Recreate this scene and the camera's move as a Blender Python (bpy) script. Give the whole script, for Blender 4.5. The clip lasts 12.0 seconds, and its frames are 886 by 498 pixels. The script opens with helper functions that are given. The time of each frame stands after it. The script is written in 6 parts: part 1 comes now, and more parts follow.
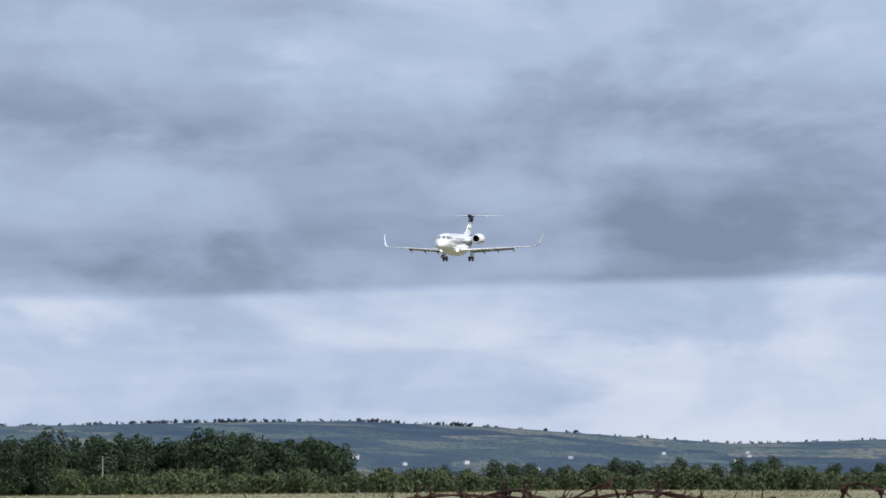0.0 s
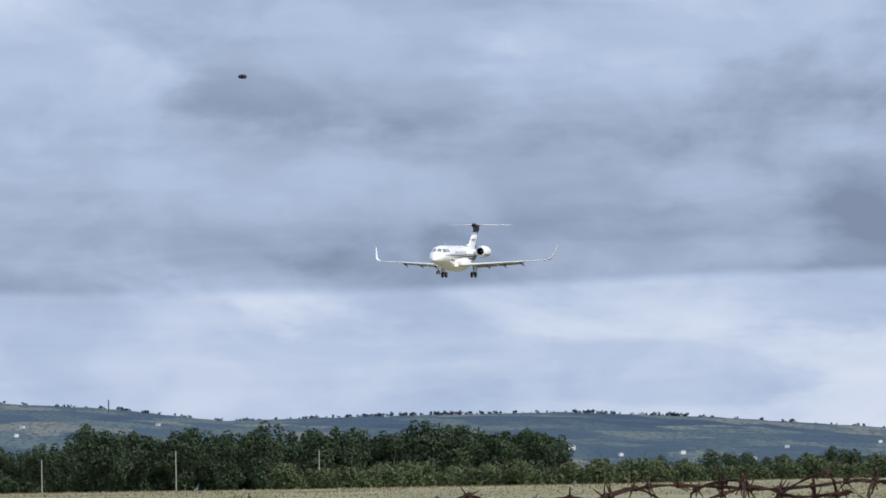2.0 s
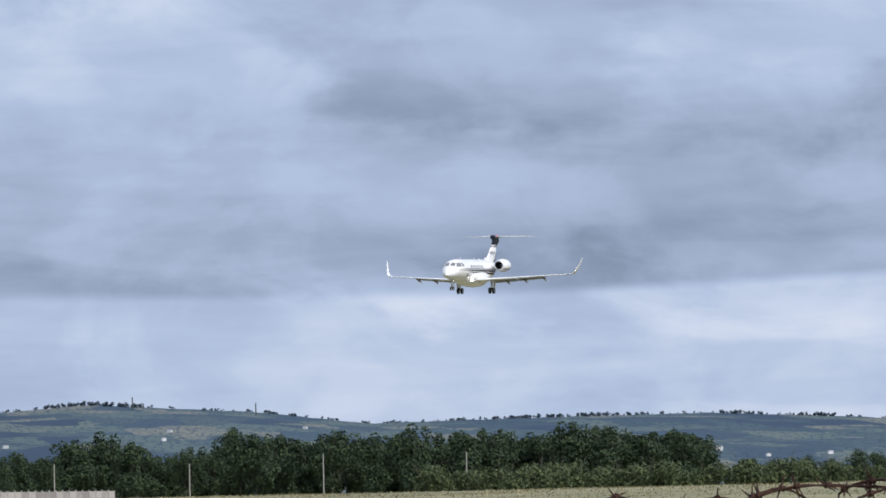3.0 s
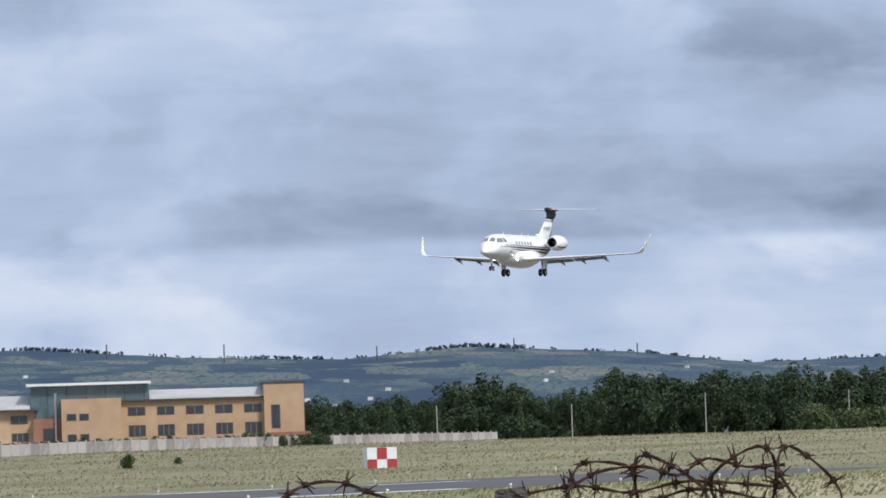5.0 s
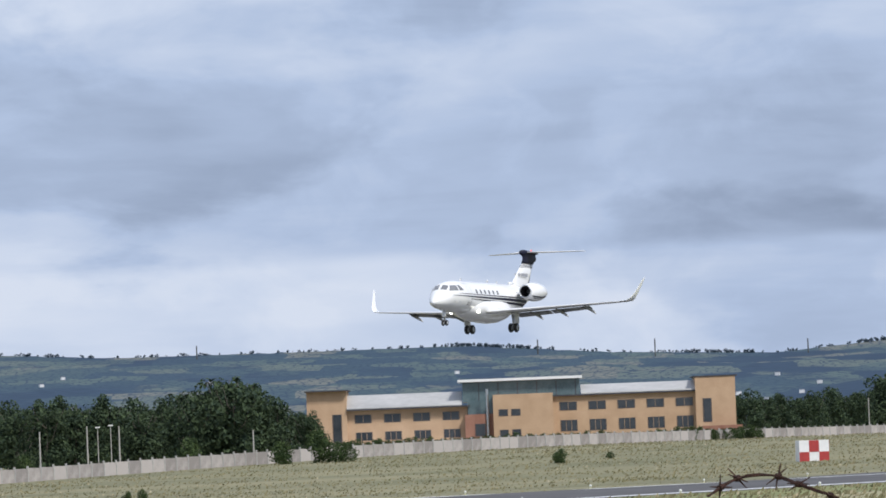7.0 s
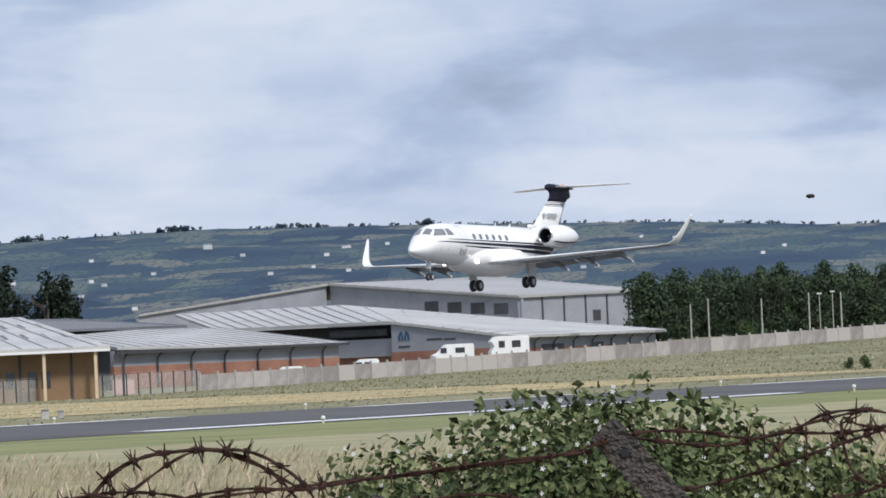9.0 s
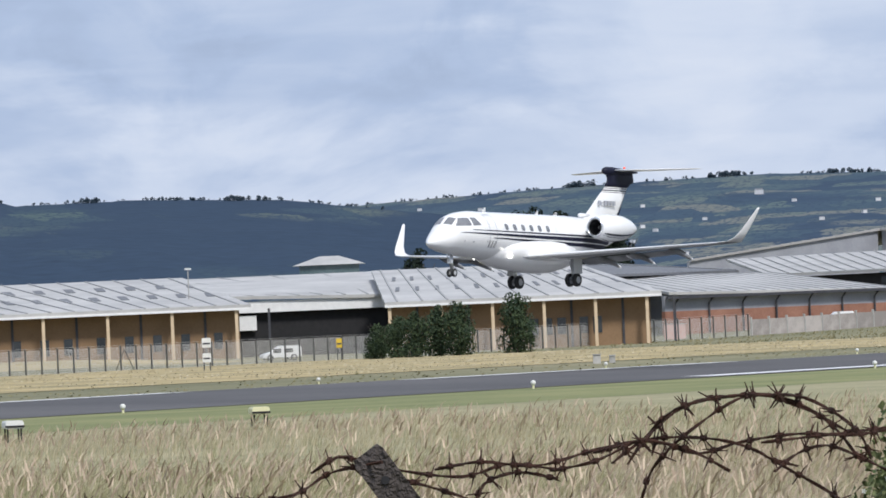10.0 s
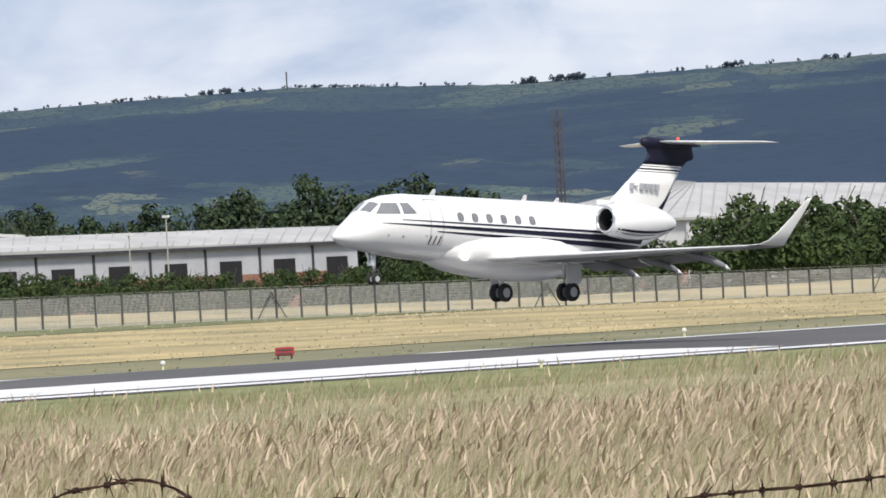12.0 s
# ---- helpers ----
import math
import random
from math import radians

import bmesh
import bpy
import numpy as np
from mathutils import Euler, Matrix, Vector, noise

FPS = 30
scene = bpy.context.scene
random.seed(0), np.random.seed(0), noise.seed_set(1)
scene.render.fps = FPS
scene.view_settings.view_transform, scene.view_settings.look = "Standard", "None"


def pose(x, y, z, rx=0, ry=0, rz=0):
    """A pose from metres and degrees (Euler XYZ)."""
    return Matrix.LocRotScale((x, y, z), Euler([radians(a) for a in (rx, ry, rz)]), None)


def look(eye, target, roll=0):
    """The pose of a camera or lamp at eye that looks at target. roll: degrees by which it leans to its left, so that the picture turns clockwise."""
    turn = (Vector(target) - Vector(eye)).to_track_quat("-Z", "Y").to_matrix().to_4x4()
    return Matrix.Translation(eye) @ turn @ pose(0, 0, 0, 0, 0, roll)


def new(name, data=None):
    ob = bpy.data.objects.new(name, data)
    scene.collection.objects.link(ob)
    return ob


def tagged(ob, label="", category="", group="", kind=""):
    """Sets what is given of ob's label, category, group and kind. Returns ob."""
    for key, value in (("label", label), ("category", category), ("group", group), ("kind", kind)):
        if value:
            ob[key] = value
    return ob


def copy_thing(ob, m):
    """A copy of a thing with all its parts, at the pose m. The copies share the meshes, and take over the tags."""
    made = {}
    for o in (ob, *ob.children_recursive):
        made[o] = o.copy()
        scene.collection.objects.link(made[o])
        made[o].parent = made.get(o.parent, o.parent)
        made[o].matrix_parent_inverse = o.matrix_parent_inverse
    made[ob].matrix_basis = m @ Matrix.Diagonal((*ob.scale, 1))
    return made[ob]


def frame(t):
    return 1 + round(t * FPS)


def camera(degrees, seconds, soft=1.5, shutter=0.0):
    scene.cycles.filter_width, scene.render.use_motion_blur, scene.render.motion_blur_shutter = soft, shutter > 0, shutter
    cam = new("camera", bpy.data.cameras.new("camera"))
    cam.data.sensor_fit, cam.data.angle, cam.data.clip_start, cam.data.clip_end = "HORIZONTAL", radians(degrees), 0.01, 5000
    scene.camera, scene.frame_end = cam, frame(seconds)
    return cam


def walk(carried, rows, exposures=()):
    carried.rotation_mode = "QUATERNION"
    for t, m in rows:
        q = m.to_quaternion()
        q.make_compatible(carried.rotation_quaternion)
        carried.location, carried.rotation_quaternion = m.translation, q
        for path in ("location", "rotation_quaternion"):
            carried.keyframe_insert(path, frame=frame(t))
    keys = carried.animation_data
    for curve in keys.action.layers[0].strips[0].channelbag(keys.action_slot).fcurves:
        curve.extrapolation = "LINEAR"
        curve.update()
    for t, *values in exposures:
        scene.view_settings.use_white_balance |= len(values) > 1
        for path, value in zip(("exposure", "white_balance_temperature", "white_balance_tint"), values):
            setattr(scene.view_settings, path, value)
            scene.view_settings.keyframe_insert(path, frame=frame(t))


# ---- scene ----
FOV, EYE_Z = 7.476, 2.72
cam = camera(FOV, 12.0, soft=1.7, shutter=0.0)
# seconds, yaw, pitch, lean of the hand-held camera, which turns on the spot
TURNS = [
    (0.0, -0.000, 2.167, 0.360),
    (0.5, 0.403, 2.077, 0.477),
    (1.0, 0.819, 2.031, 0.581),
    (1.5, 1.292, 2.048, 0.712),
    (2.0, 1.830, 2.114, 0.917),
    (2.5, 2.411, 2.171, 1.131),
    (4.5, 5.467, 1.841, 1.529),
    (5.0, 6.308, 1.728, 1.766),
    (5.5, 7.109, 1.710, 1.996),
    (6.0, 7.963, 1.794, 2.152),
    (6.5, 8.903, 1.873, 2.176),
    (8.5, 14.181, 1.142, 2.446),
    (9.0, 16.056, 0.924, 2.522),
    (9.5, 18.237, 0.781, 2.568),
    (10.0, 20.717, 0.663, 2.506),
    (10.5, 23.476, 0.563, 2.587),
    (11.0, 26.505, 0.463, 2.611),
    (11.5, 29.840, 0.354, 2.803),
    (12.0, 33.624, 0.307, 3.106),
]
EXPOSURES = [(0.0, 0.0, 6500, 10), (5.0, 0.05, 6500, 10), (8.5, 0.0, 6500, 10), (10.0, 0.03, 6450, 10), (11.0, 0.16, 6700, 10), (12.0, 0.23, 6950, 10)]
walk(cam, [(t, pose(0, 0, EYE_Z, 90 + pitch, lean, yaw)) for t, yaw, pitch, lean in TURNS], EXPOSURES)

# ---- the lie of the land: u along the runway, n across it, away from the camera ----
AXIS = radians(10.9)
U = Vector((math.sin(AXIS), math.cos(AXIS), 0))
N = Vector((-math.cos(AXIS), math.sin(AXIS), 0))


def smooth(a, b, x):
    v = min(1.0, max(0.0, (x - a) / (b - a)))
    return v * v * (3 - 2 * v)


def land(x, y):
    """Height of the ground at a place."""
    s, n = x * U.x + y * U.y, x * N.x + y * N.y
    z = 4.6 * smooth(560, 1010, s)
    z += 0.3 * max(0.0, 1 - abs(n - 168) / 22.5)   # camber of the runway
    z += 1.1 * smooth(430, 310, s) * smooth(215, 355, n)
    z += 1.2 * smooth(357, 392, n) * smooth(640, 540, s)   # low bank behind the fence
    return z


def polar(az, d, z=None):
    """A place by its bearing (degrees to the left) and distance."""
    x, y = -d * math.sin(radians(az)), d * math.cos(radians(az))
    return Vector((x, y, land(x, y) if z is None else z))


def strip(s, n, lift=0.0):
    p = U * s + N * n
    return Vector((p.x, p.y, land(p.x, p.y) + lift))


# ---- sky and light ----
def make_world():
    w = bpy.data.worlds.new("cloudy_sky")
    scene.world = w
    w.use_nodes = True
    nt = w.node_tree
    nt.nodes.clear()
    nd, ln = nt.nodes, nt.links
    out = nd.new("ShaderNodeOutputWorld")
    bg = nd.new("ShaderNodeBackground")
    sky = nd.new("ShaderNodeTexSky")
    sky.sky_type, sky.sun_disc = "NISHITA", False
    sky.sun_elevation, sky.sun_rotation = radians(48), radians(132)
    co = nd.new("ShaderNodeTexCoord")
    sep = nd.new("ShaderNodeSeparateXYZ")
    ln.new(co.outputs["Generated"], sep.inputs[0])
    # thin cloud layers: bearings are stretched less than heights
    mp = nd.new("ShaderNodeMapping")
    mp.inputs["Scale"].default_value = (10, 10, 33)
    ln.new(co.outputs["Generated"], mp.inputs[0])
    n1 = nd.new("ShaderNodeTexNoise")
    n1.inputs["Scale"].default_value, n1.inputs["Detail"].default_value, n1.inputs["Roughness"].default_value = 2.1, 8, 0.5
    n1.inputs["Distortion"].default_value = 0.15
    ln.new(mp.outputs[0], n1.inputs["Vector"])
    mp2 = nd.new("ShaderNodeMapping")
    mp2.inputs["Scale"].default_value = (4, 4, 22)
    mp2.inputs["Location"].default_value = (3.1, 1.7, 0.4)
    ln.new(co.outputs["Generated"], mp2.inputs[0])
    n2 = nd.new("ShaderNodeTexNoise")
    n2.inputs["Scale"].default_value, n2.inputs["Detail"].default_value = 1.1, 4
    ln.new(mp2.outputs[0], n2.inputs["Vector"])

    def m(op, a, b=None, clamp=False):
        q = nd.new("ShaderNodeMath")
        q.operation, q.use_clamp = op, clamp
        for k, v in enumerate((a, b)):
            if v is None:
                continue
            if isinstance(v, (int, float)):
                q.inputs[k].default_value = v
            else:
                ln.new(v, q.inputs[k])
        return q.outputs[0]

    # a darker cloud bank low in the sky down the approach, thinning out to the left
    wob = m("MULTIPLY", m("SUBTRACT", n2.outputs[0], 0.5), 0.016)
    h = m("ADD", sep.outputs[2], wob)
    bank = nd.new("ShaderNodeValToRGB")
    cr = bank.color_ramp
    cr.interpolation = "EASE"
    stops = [(0.0, 0.0), (0.25, 0.10), (0.34, 0.20), (0.37, 0.86), (0.46, 1.0), (0.6, 0.9), (0.76, 0.5), (1.0, 0.3)]
    cr.elements[0].position, cr.elements[1].position = 0.0, 1.0
    for pos, _ in stops[1:-1]:
        cr.elements.new(pos)
    for el, (pos, v) in zip(cr.elements, stops):
        el.color = (v, v, v, 1)
    ln.new(m("MULTIPLY", h, 1 / 0.09, True), bank.inputs[0])
    side = nd.new("ShaderNodeMapRange")
    side.inputs["From Min"].default_value, side.inputs["From Max"].default_value = -0.30, -0.02
    side.inputs["To Min"].default_value, side.inputs["To Max"].default_value = 0.16, 1.0
    ln.new(sep.outputs[0], side.inputs[0])
    dark = m("MULTIPLY", bank.outputs[0], side.outputs[0])
    puff = nd.new("ShaderNodeMapRange")
    puff.inputs["From Min"].default_value, puff.inputs["From Max"].default_value = 0.38, 0.64
    ln.new(n1.outputs[0], puff.inputs[0])
    # sharper shreds: flat streaks and small billows inside the layers
    def shreds(scale, size, loc, lo, hi, detail):
        q = nd.new("ShaderNodeMapping")
        q.inputs["Scale"].default_value, q.inputs["Location"].default_value = scale, loc
        ln.new(co.outputs["Generated"], q.inputs[0])
        g = nd.new("ShaderNodeTexNoise")
        g.inputs["Scale"].default_value, g.inputs["Detail"].default_value, g.inputs["Roughness"].default_value = size, detail, 0.55
        g.inputs["Distortion"].default_value = 0.4
        ln.new(q.outputs[0], g.inputs["Vector"])
        e_ = nd.new("ShaderNodeMapRange")
        e_.interpolation_type = "SMOOTHSTEP"
        e_.inputs["From Min"].default_value, e_.inputs["From Max"].default_value = lo, hi
        ln.new(g.outputs[0], e_.inputs[0])
        return m("SUBTRACT", e_.outputs[0], 0.5)
    streak = shreds((6, 6, 48), 2.4, (0.7, 5.2, 2.1), 0.38, 0.60, 4)
    billow = shreds((17, 17, 27), 2.3, (4.4, 0.9, 1.3), 0.42, 0.60, 7)
    broad = shreds((6.5, 6.5, 15), 2.2, (1.9, 2.6, 7.7), 0.43, 0.55, 6)
    shred = m("ADD", m("ADD", m("MULTIPLY", streak, 0.07), m("MULTIPLY", billow, 0.10)), m("MULTIPLY", broad, 0.20))
    tone = m("SUBTRACT", m("ADD", m("ADD", m("MULTIPLY", puff.outputs[0], 0.16), 0.57), shred), m("MULTIPLY", dark, 0.5), True)
    ramp = nd.new("ShaderNodeValToRGB")
    r = ramp.color_ramp
    r.elements[0].position, r.elements[0].color = 0.0, (0.205, 0.262, 0.385, 1)
    r.elements[1].position, r.elements[1].color = 1.0, (0.80, 0.84, 0.93, 1)
    e = r.elements.new(0.45)
    e.color = (0.43, 0.53, 0.73, 1)
    e = r.elements.new(0.7)
    e.color = (0.60, 0.68, 0.84, 1)
    ln.new(m("MINIMUM", tone, 0.8), ramp.inputs[0])
    mix = nd.new("ShaderNodeMixRGB")
    mix.inputs[0].default_value = 0.96
    sc = nd.new("ShaderNodeVectorMath")
    sc.operation = "SCALE"
    sc.inputs["Scale"].default_value = 0.1
    ln.new(sky.outputs[0], sc.inputs[0])
    ln.new(sc.outputs[0], mix.inputs[1])
    ln.new(ramp.outputs[0], mix.inputs[2])
    ln.new(mix.outputs[0], bg.inputs[0])
    bg.inputs[1].default_value = 1.0
    ln.new(bg.outputs[0], out.inputs[0])


make_world()
sun = new("sun", bpy.data.lights.new("sun", "SUN"))
sun.data.energy, sun.data.angle, sun.data.color = 3.4, radians(12), (1.0, 0.965, 0.91)
# the sun stands high, behind and to the right of the viewer
sun.matrix_world = look((0, 0, 50), Vector((0, 0, 50)) + Vector((-0.52, 0.46, -0.78)))


# ---- materials ----
def mat(name, a, b, scale=2.0, rough=0.7, metal=0.0, bump=0.0, fine=None, stretch=(1, 1, 1), vary=0.0, island=0.0, spec=0.5, coat=0.0):
    """Two tones mixed by noise at two scales, with fine relief."""
    mt = bpy.data.materials.new(name)
    mt.use_nodes = True
    nt = mt.node_tree
    nd, ln = nt.nodes, nt.links
    bs = nd["Principled BSDF"]
    co = nd.new("ShaderNodeTexCoord")
    mp = nd.new("ShaderNodeMapping")
    mp.inputs["Scale"].default_value = stretch
    ln.new(co.outputs["Object"], mp.inputs[0])
    n1 = nd.new("ShaderNodeTexNoise")
    n1.inputs["Scale"].default_value, n1.inputs["Detail"].default_value = scale, 5
    ln.new(mp.outputs[0], n1.inputs["Vector"])
    n2 = nd.new("ShaderNodeTexNoise")
    n2.inputs["Scale"].default_value, n2.inputs["Detail"].default_value = fine or scale * 9, 3
    ln.new(mp.outputs[0], n2.inputs["Vector"])
    ad = nd.new("ShaderNodeMath")
    ad.operation = "MULTIPLY_ADD"
    ln.new(n2.outputs[0], ad.inputs[0])
    ad.inputs[1].default_value = 0.5
    mr = nd.new("ShaderNodeMapRange")
    mr.inputs["From Min"].default_value, mr.inputs["From Max"].default_value = 0.5, 1.0
    ln.new(n1.outputs[0], ad.inputs[2])
    last = ad.outputs[0]
    for amount, node, socket in ((vary, "ShaderNodeObjectInfo", "Random"), (island, "ShaderNodeNewGeometry", "Random Per Island")):
        if amount:
            oi = nd.new(node)
            q = nd.new("ShaderNodeMath")
            q.operation = "MULTIPLY_ADD"
            q.inputs[1].default_value = amount
            ln.new(oi.outputs[socket], q.inputs[0])
            ln.new(last, q.inputs[2])
            q2 = nd.new("ShaderNodeMath")
            q2.operation = "SUBTRACT"
            q2.inputs[1].default_value = amount / 2
            ln.new(q.outputs[0], q2.inputs[0])
            last = q2.outputs[0]
    ln.new(last, mr.inputs[0])
    mx = nd.new("ShaderNodeMixRGB")
    mx.inputs[1].default_value, mx.inputs[2].default_value = (*a, 1), (*b, 1)
    ln.new(mr.outputs[0], mx.inputs[0])
    ln.new(mx.outputs[0], bs.inputs["Base Color"])
    bs.inputs["Roughness"].default_value, bs.inputs["Metallic"].default_value = rough, metal
    bs.inputs["Specular IOR Level"].default_value = spec
    bs.inputs["Coat Weight"].default_value = coat
    if bump:
        bp = nd.new("ShaderNodeBump")
        bp.inputs["Strength"].default_value, bp.inputs["Distance"].default_value = bump, 0.05
        ln.new(n2.outputs[0], bp.inputs["Height"])
        ln.new(bp.outputs[0], bs.inputs["Normal"])
    return mt


def leafy(name, a, b, island=0.5):
    mt = mat(name, a, b, 0.6, 0.75, island=island, spec=0.2)
    bs = mt.node_tree.nodes["Principled BSDF"]
    bs.inputs["Subsurface Weight"].default_value = 0.0
    return mt


def glow(name, col, power):
    mt = bpy.data.materials.new(name)
    mt.use_nodes = True
    bs = mt.node_tree.nodes["Principled BSDF"]
    bs.inputs["Base Color"].default_value = (*col, 1)
    bs.inputs["Emission Color"].default_value = (*col, 1)
    bs.inputs["Emission Strength"].default_value = power
    return mt


WHITE_PAINT = mat("white_gloss_paint", (0.80, 0.80, 0.80), (0.86, 0.86, 0.86), 0.8, 0.22, coat=0.4)
NAVY = mat("navy_paint", (0.007, 0.008, 0.022), (0.012, 0.013, 0.032), 1.0, 0.5, spec=0.25)
GREY_LINE = mat("silver_stripe", (0.35, 0.36, 0.4), (0.42, 0.43, 0.46), 1.0, 0.35)
WING_GREY = mat("wing_grey_paint", (0.42, 0.43, 0.45), (0.5, 0.51, 0.53), 1.5, 0.4)
FLAP_PAINT = mat("flap_paint", (0.6, 0.61, 0.62), (0.7, 0.71, 0.72), 1.5, 0.4)
# shade beneath the wing, put into the colour as a darker grey
UNDER_SHADE = mat("wing_underside_shade", (0.20, 0.205, 0.22), (0.27, 0.275, 0.29), 1.5, 0.5)
LEADING = mat("polished_leading_edge", (0.74, 0.74, 0.75), (0.8, 0.8, 0.81), 3, 0.35, 0.25)
BARE = mat("bare_metal", (0.55, 0.56, 0.58), (0.68, 0.69, 0.7), 3, 0.28, 1.0)
GLASS_DARK = mat("dark_cockpit_glass", (0.15, 0.155, 0.165), (0.22, 0.225, 0.24), 1, 0.08, spec=0.8)
RUBBER = mat("tyre_rubber", (0.012, 0.012, 0.013), (0.03, 0.03, 0.03), 4, 0.75)
BLACK_IN = mat("dark_interior", (0.008, 0.008, 0.01), (0.015, 0.015, 0.018), 2, 0.8)
LAMP = glow("landing_light", (1.0, 0.97, 0.9), 6.0)
BEACON = glow("red_beacon", (0.8, 0.1, 0.05), 0.8)

ASPHALT = mat("asphalt", (0.056, 0.054, 0.056), (0.10, 0.096, 0.096), 0.06, 0.9, fine=3.0, stretch=(1, 1, 1), bump=0.2)
LINE_PAINT = mat("worn_white_line", (0.55, 0.55, 0.56), (0.78, 0.78, 0.79), 0.5, 0.8)
CONCRETE = mat("pale_concrete", (0.3, 0.3, 0.29), (0.45, 0.44, 0.42), 1.2, 0.9, vary=0.4)
POST = mat("weathered_post", (0.035, 0.03, 0.028), (0.095, 0.078, 0.072), 9, 0.9, bump=0.8)
RUST = mat("rusty_wire", (0.028, 0.013, 0.01), (0.10, 0.042, 0.027), 60, 0.85, 0.3, bump=0.6)


# ---- mesh tools ----
def part(name, bm, material, parent=None, label="", smooth_faces=False):
    """Links a bmesh as one mesh object, under a thing or part if one is given."""
    me = bpy.data.meshes.new(name)
    bm.normal_update()
    bm.to_mesh(me)
    bm.free()
    for f in me.polygons:
        f.use_smooth = smooth_faces
    for one in material if isinstance(material, (list, tuple)) else [material]:
        me.materials.append(one)
    ob = new(name, me)
    if parent:
        ob.parent = parent
    if label:
        tagged(ob, label)
    return ob


def shared(name, me, parent, m=None):
    ob = new(name, me)
    ob.parent = parent
    if m is not None:
        ob.matrix_basis = m
    return ob


def empty(name, m, label, category, group="", kind=""):
    ob = new(name)
    ob.matrix_basis = m
    ob.empty_display_size = 0.5
    return tagged(ob, label, category, group, kind)


def box(bm, x0, x1, y0, y1, z0, z1, m=None, mi=0):
    c = [Vector((x, y, z)) for z in (z0, z1) for y in (y0, y1) for x in (x0, x1)]
    v = [bm.verts.new(m @ p if m is not None else p) for p in c]
    for q in ((0, 2, 3, 1), (4, 5, 7, 6), (0, 1, 5, 4), (1, 3, 7, 5), (3, 2, 6, 7), (2, 0, 4, 6)):
        f = bm.faces.new([v[k] for k in q])
        f.material_index = mi


def soft_box(bm, x0, x1, y0, y1, z0, z1, r=0.03):
    tmp = bmesh.new()
    box(tmp, x0, x1, y0, y1, z0, z1)
    bmesh.ops.bevel(tmp, geom=tmp.edges[:], offset=r, segments=2, affect="EDGES")
    me = bpy.data.meshes.new("tmp")
    tmp.to_mesh(me)
    tmp.free()
    bm.from_mesh(me)
    bpy.data.meshes.remove(me)


def loft(bm, rings, cap=True, closed=True, mi=0):
    """Skins equal rings of points."""
    vs = [[bm.verts.new(p) for p in r] for r in rings]
    k = len(rings[0])
    for a, b in zip(vs, vs[1:]):
        for i in range(k if closed else k - 1):
            j = (i + 1) % k
            try:
                f = bm.faces.new((a[i], a[j], b[j], b[i]))
                f.material_index = mi
            except ValueError:
                pass
    if cap:
        for r in (vs[0][::-1], vs[-1]):
            f = bm.faces.new(r)
            f.material_index = mi
    return vs


def tube(bm, path, r, k=6, mi=0, cap=True):
    rings = []
    for i, p in enumerate(path):
        p = Vector(p)
        d = (Vector(path[min(i + 1, len(path) - 1)]) - Vector(path[max(i - 1, 0)])).normalized()
        side = d.cross(Vector((0, 0, 1)) if abs(d.z) < 0.9 else Vector((1, 0, 0))).normalized()
        up = side.cross(d)
        rr = r[i] if isinstance(r, (list, tuple)) else r
        rings.append([p + (side * math.cos(a) + up * math.sin(a)) * rr for a in (2 * math.pi * q / k for q in range(k))])
    loft(bm, rings, cap, mi=mi)


def wheel_mesh(bm, c, r, w, k=20):
    """A tyre lying across y."""
    c = Vector(c)
    prof = [(r * 0.55, -w / 2), (r * 0.86, -w / 2), (r, -w * 0.3), (r, w * 0.3), (r * 0.86, w / 2), (r * 0.55, w / 2)]
    rings = [[c + Vector((pr * math.cos(a), py, pr * math.sin(a))) for pr, py in prof] for a in (2 * math.pi * q / k for q in range(k + 1))]
    loft(bm, rings, cap=False)


# ---- the aircraft: nose at the origin, tail towards +x ----
# local axes: x aft from the nose, y to its right, z up; the fuselage axis is z = 0
def fus(x):
    """Centre height, half width, half height of the fuselage at x metres aft of the nose."""
    keys = [(0.7, -0.49, 0.04, 0.04), (0.78, -0.47, 0.14, 0.13), (0.95, -0.44, 0.29, 0.24), (1.25, -0.385, 0.49, 0.40), (1.8, -0.24, 0.77, 0.65), (2.1, -0.13, 0.88, 0.80), (2.4, -0.04, 0.97, 0.93),
            (2.95, 0.01, 1.08, 1.05), (3.7, 0.02, 1.15, 1.14), (5.0, 0.0, 1.16, 1.17), (12.0, 0.02, 1.16, 1.18), (13.3, 0.08, 1.05, 1.08), (14.6, 0.22, 0.8, 0.86), (16.0, 0.42, 0.5, 0.52), (17.1, 0.55, 0.18, 0.2)]
    for a, b in zip(keys, keys[1:]):
        if x <= b[0]:
            v = (x - a[0]) / (b[0] - a[0])
            return [a[k] + (b[k] - a[k]) * v for k in (1, 2, 3)]
    return list(keys[-1][1:])


def fus_pt(x, ang, out=0.0):
    """A point on the skin; ang degrees up from the left horizontal."""
    zc, ry, rz = fus(x)
    c, s = math.cos(radians(ang)), math.sin(radians(ang))
    return Vector((x, (ry + out) * c, zc + (rz + out) * s))


def skin_patch(bm, x0, x1, a0, a1, nx=8, na=4, out=0.006, slant=0.0, mi=0):
    rows = [[bm.verts.new(fus_pt(x0 + (x1 - x0) * i / nx + slant * j / na, a0 + (a1 - a0) * j / na, out)) for i in range(nx + 1)] for j in range(na + 1)]
    for r, q in zip(rows, rows[1:]):
        for i in range(nx):
            f = bm.faces.new((r[i], r[i + 1], q[i + 1], q[i]))
            f.material_index = mi


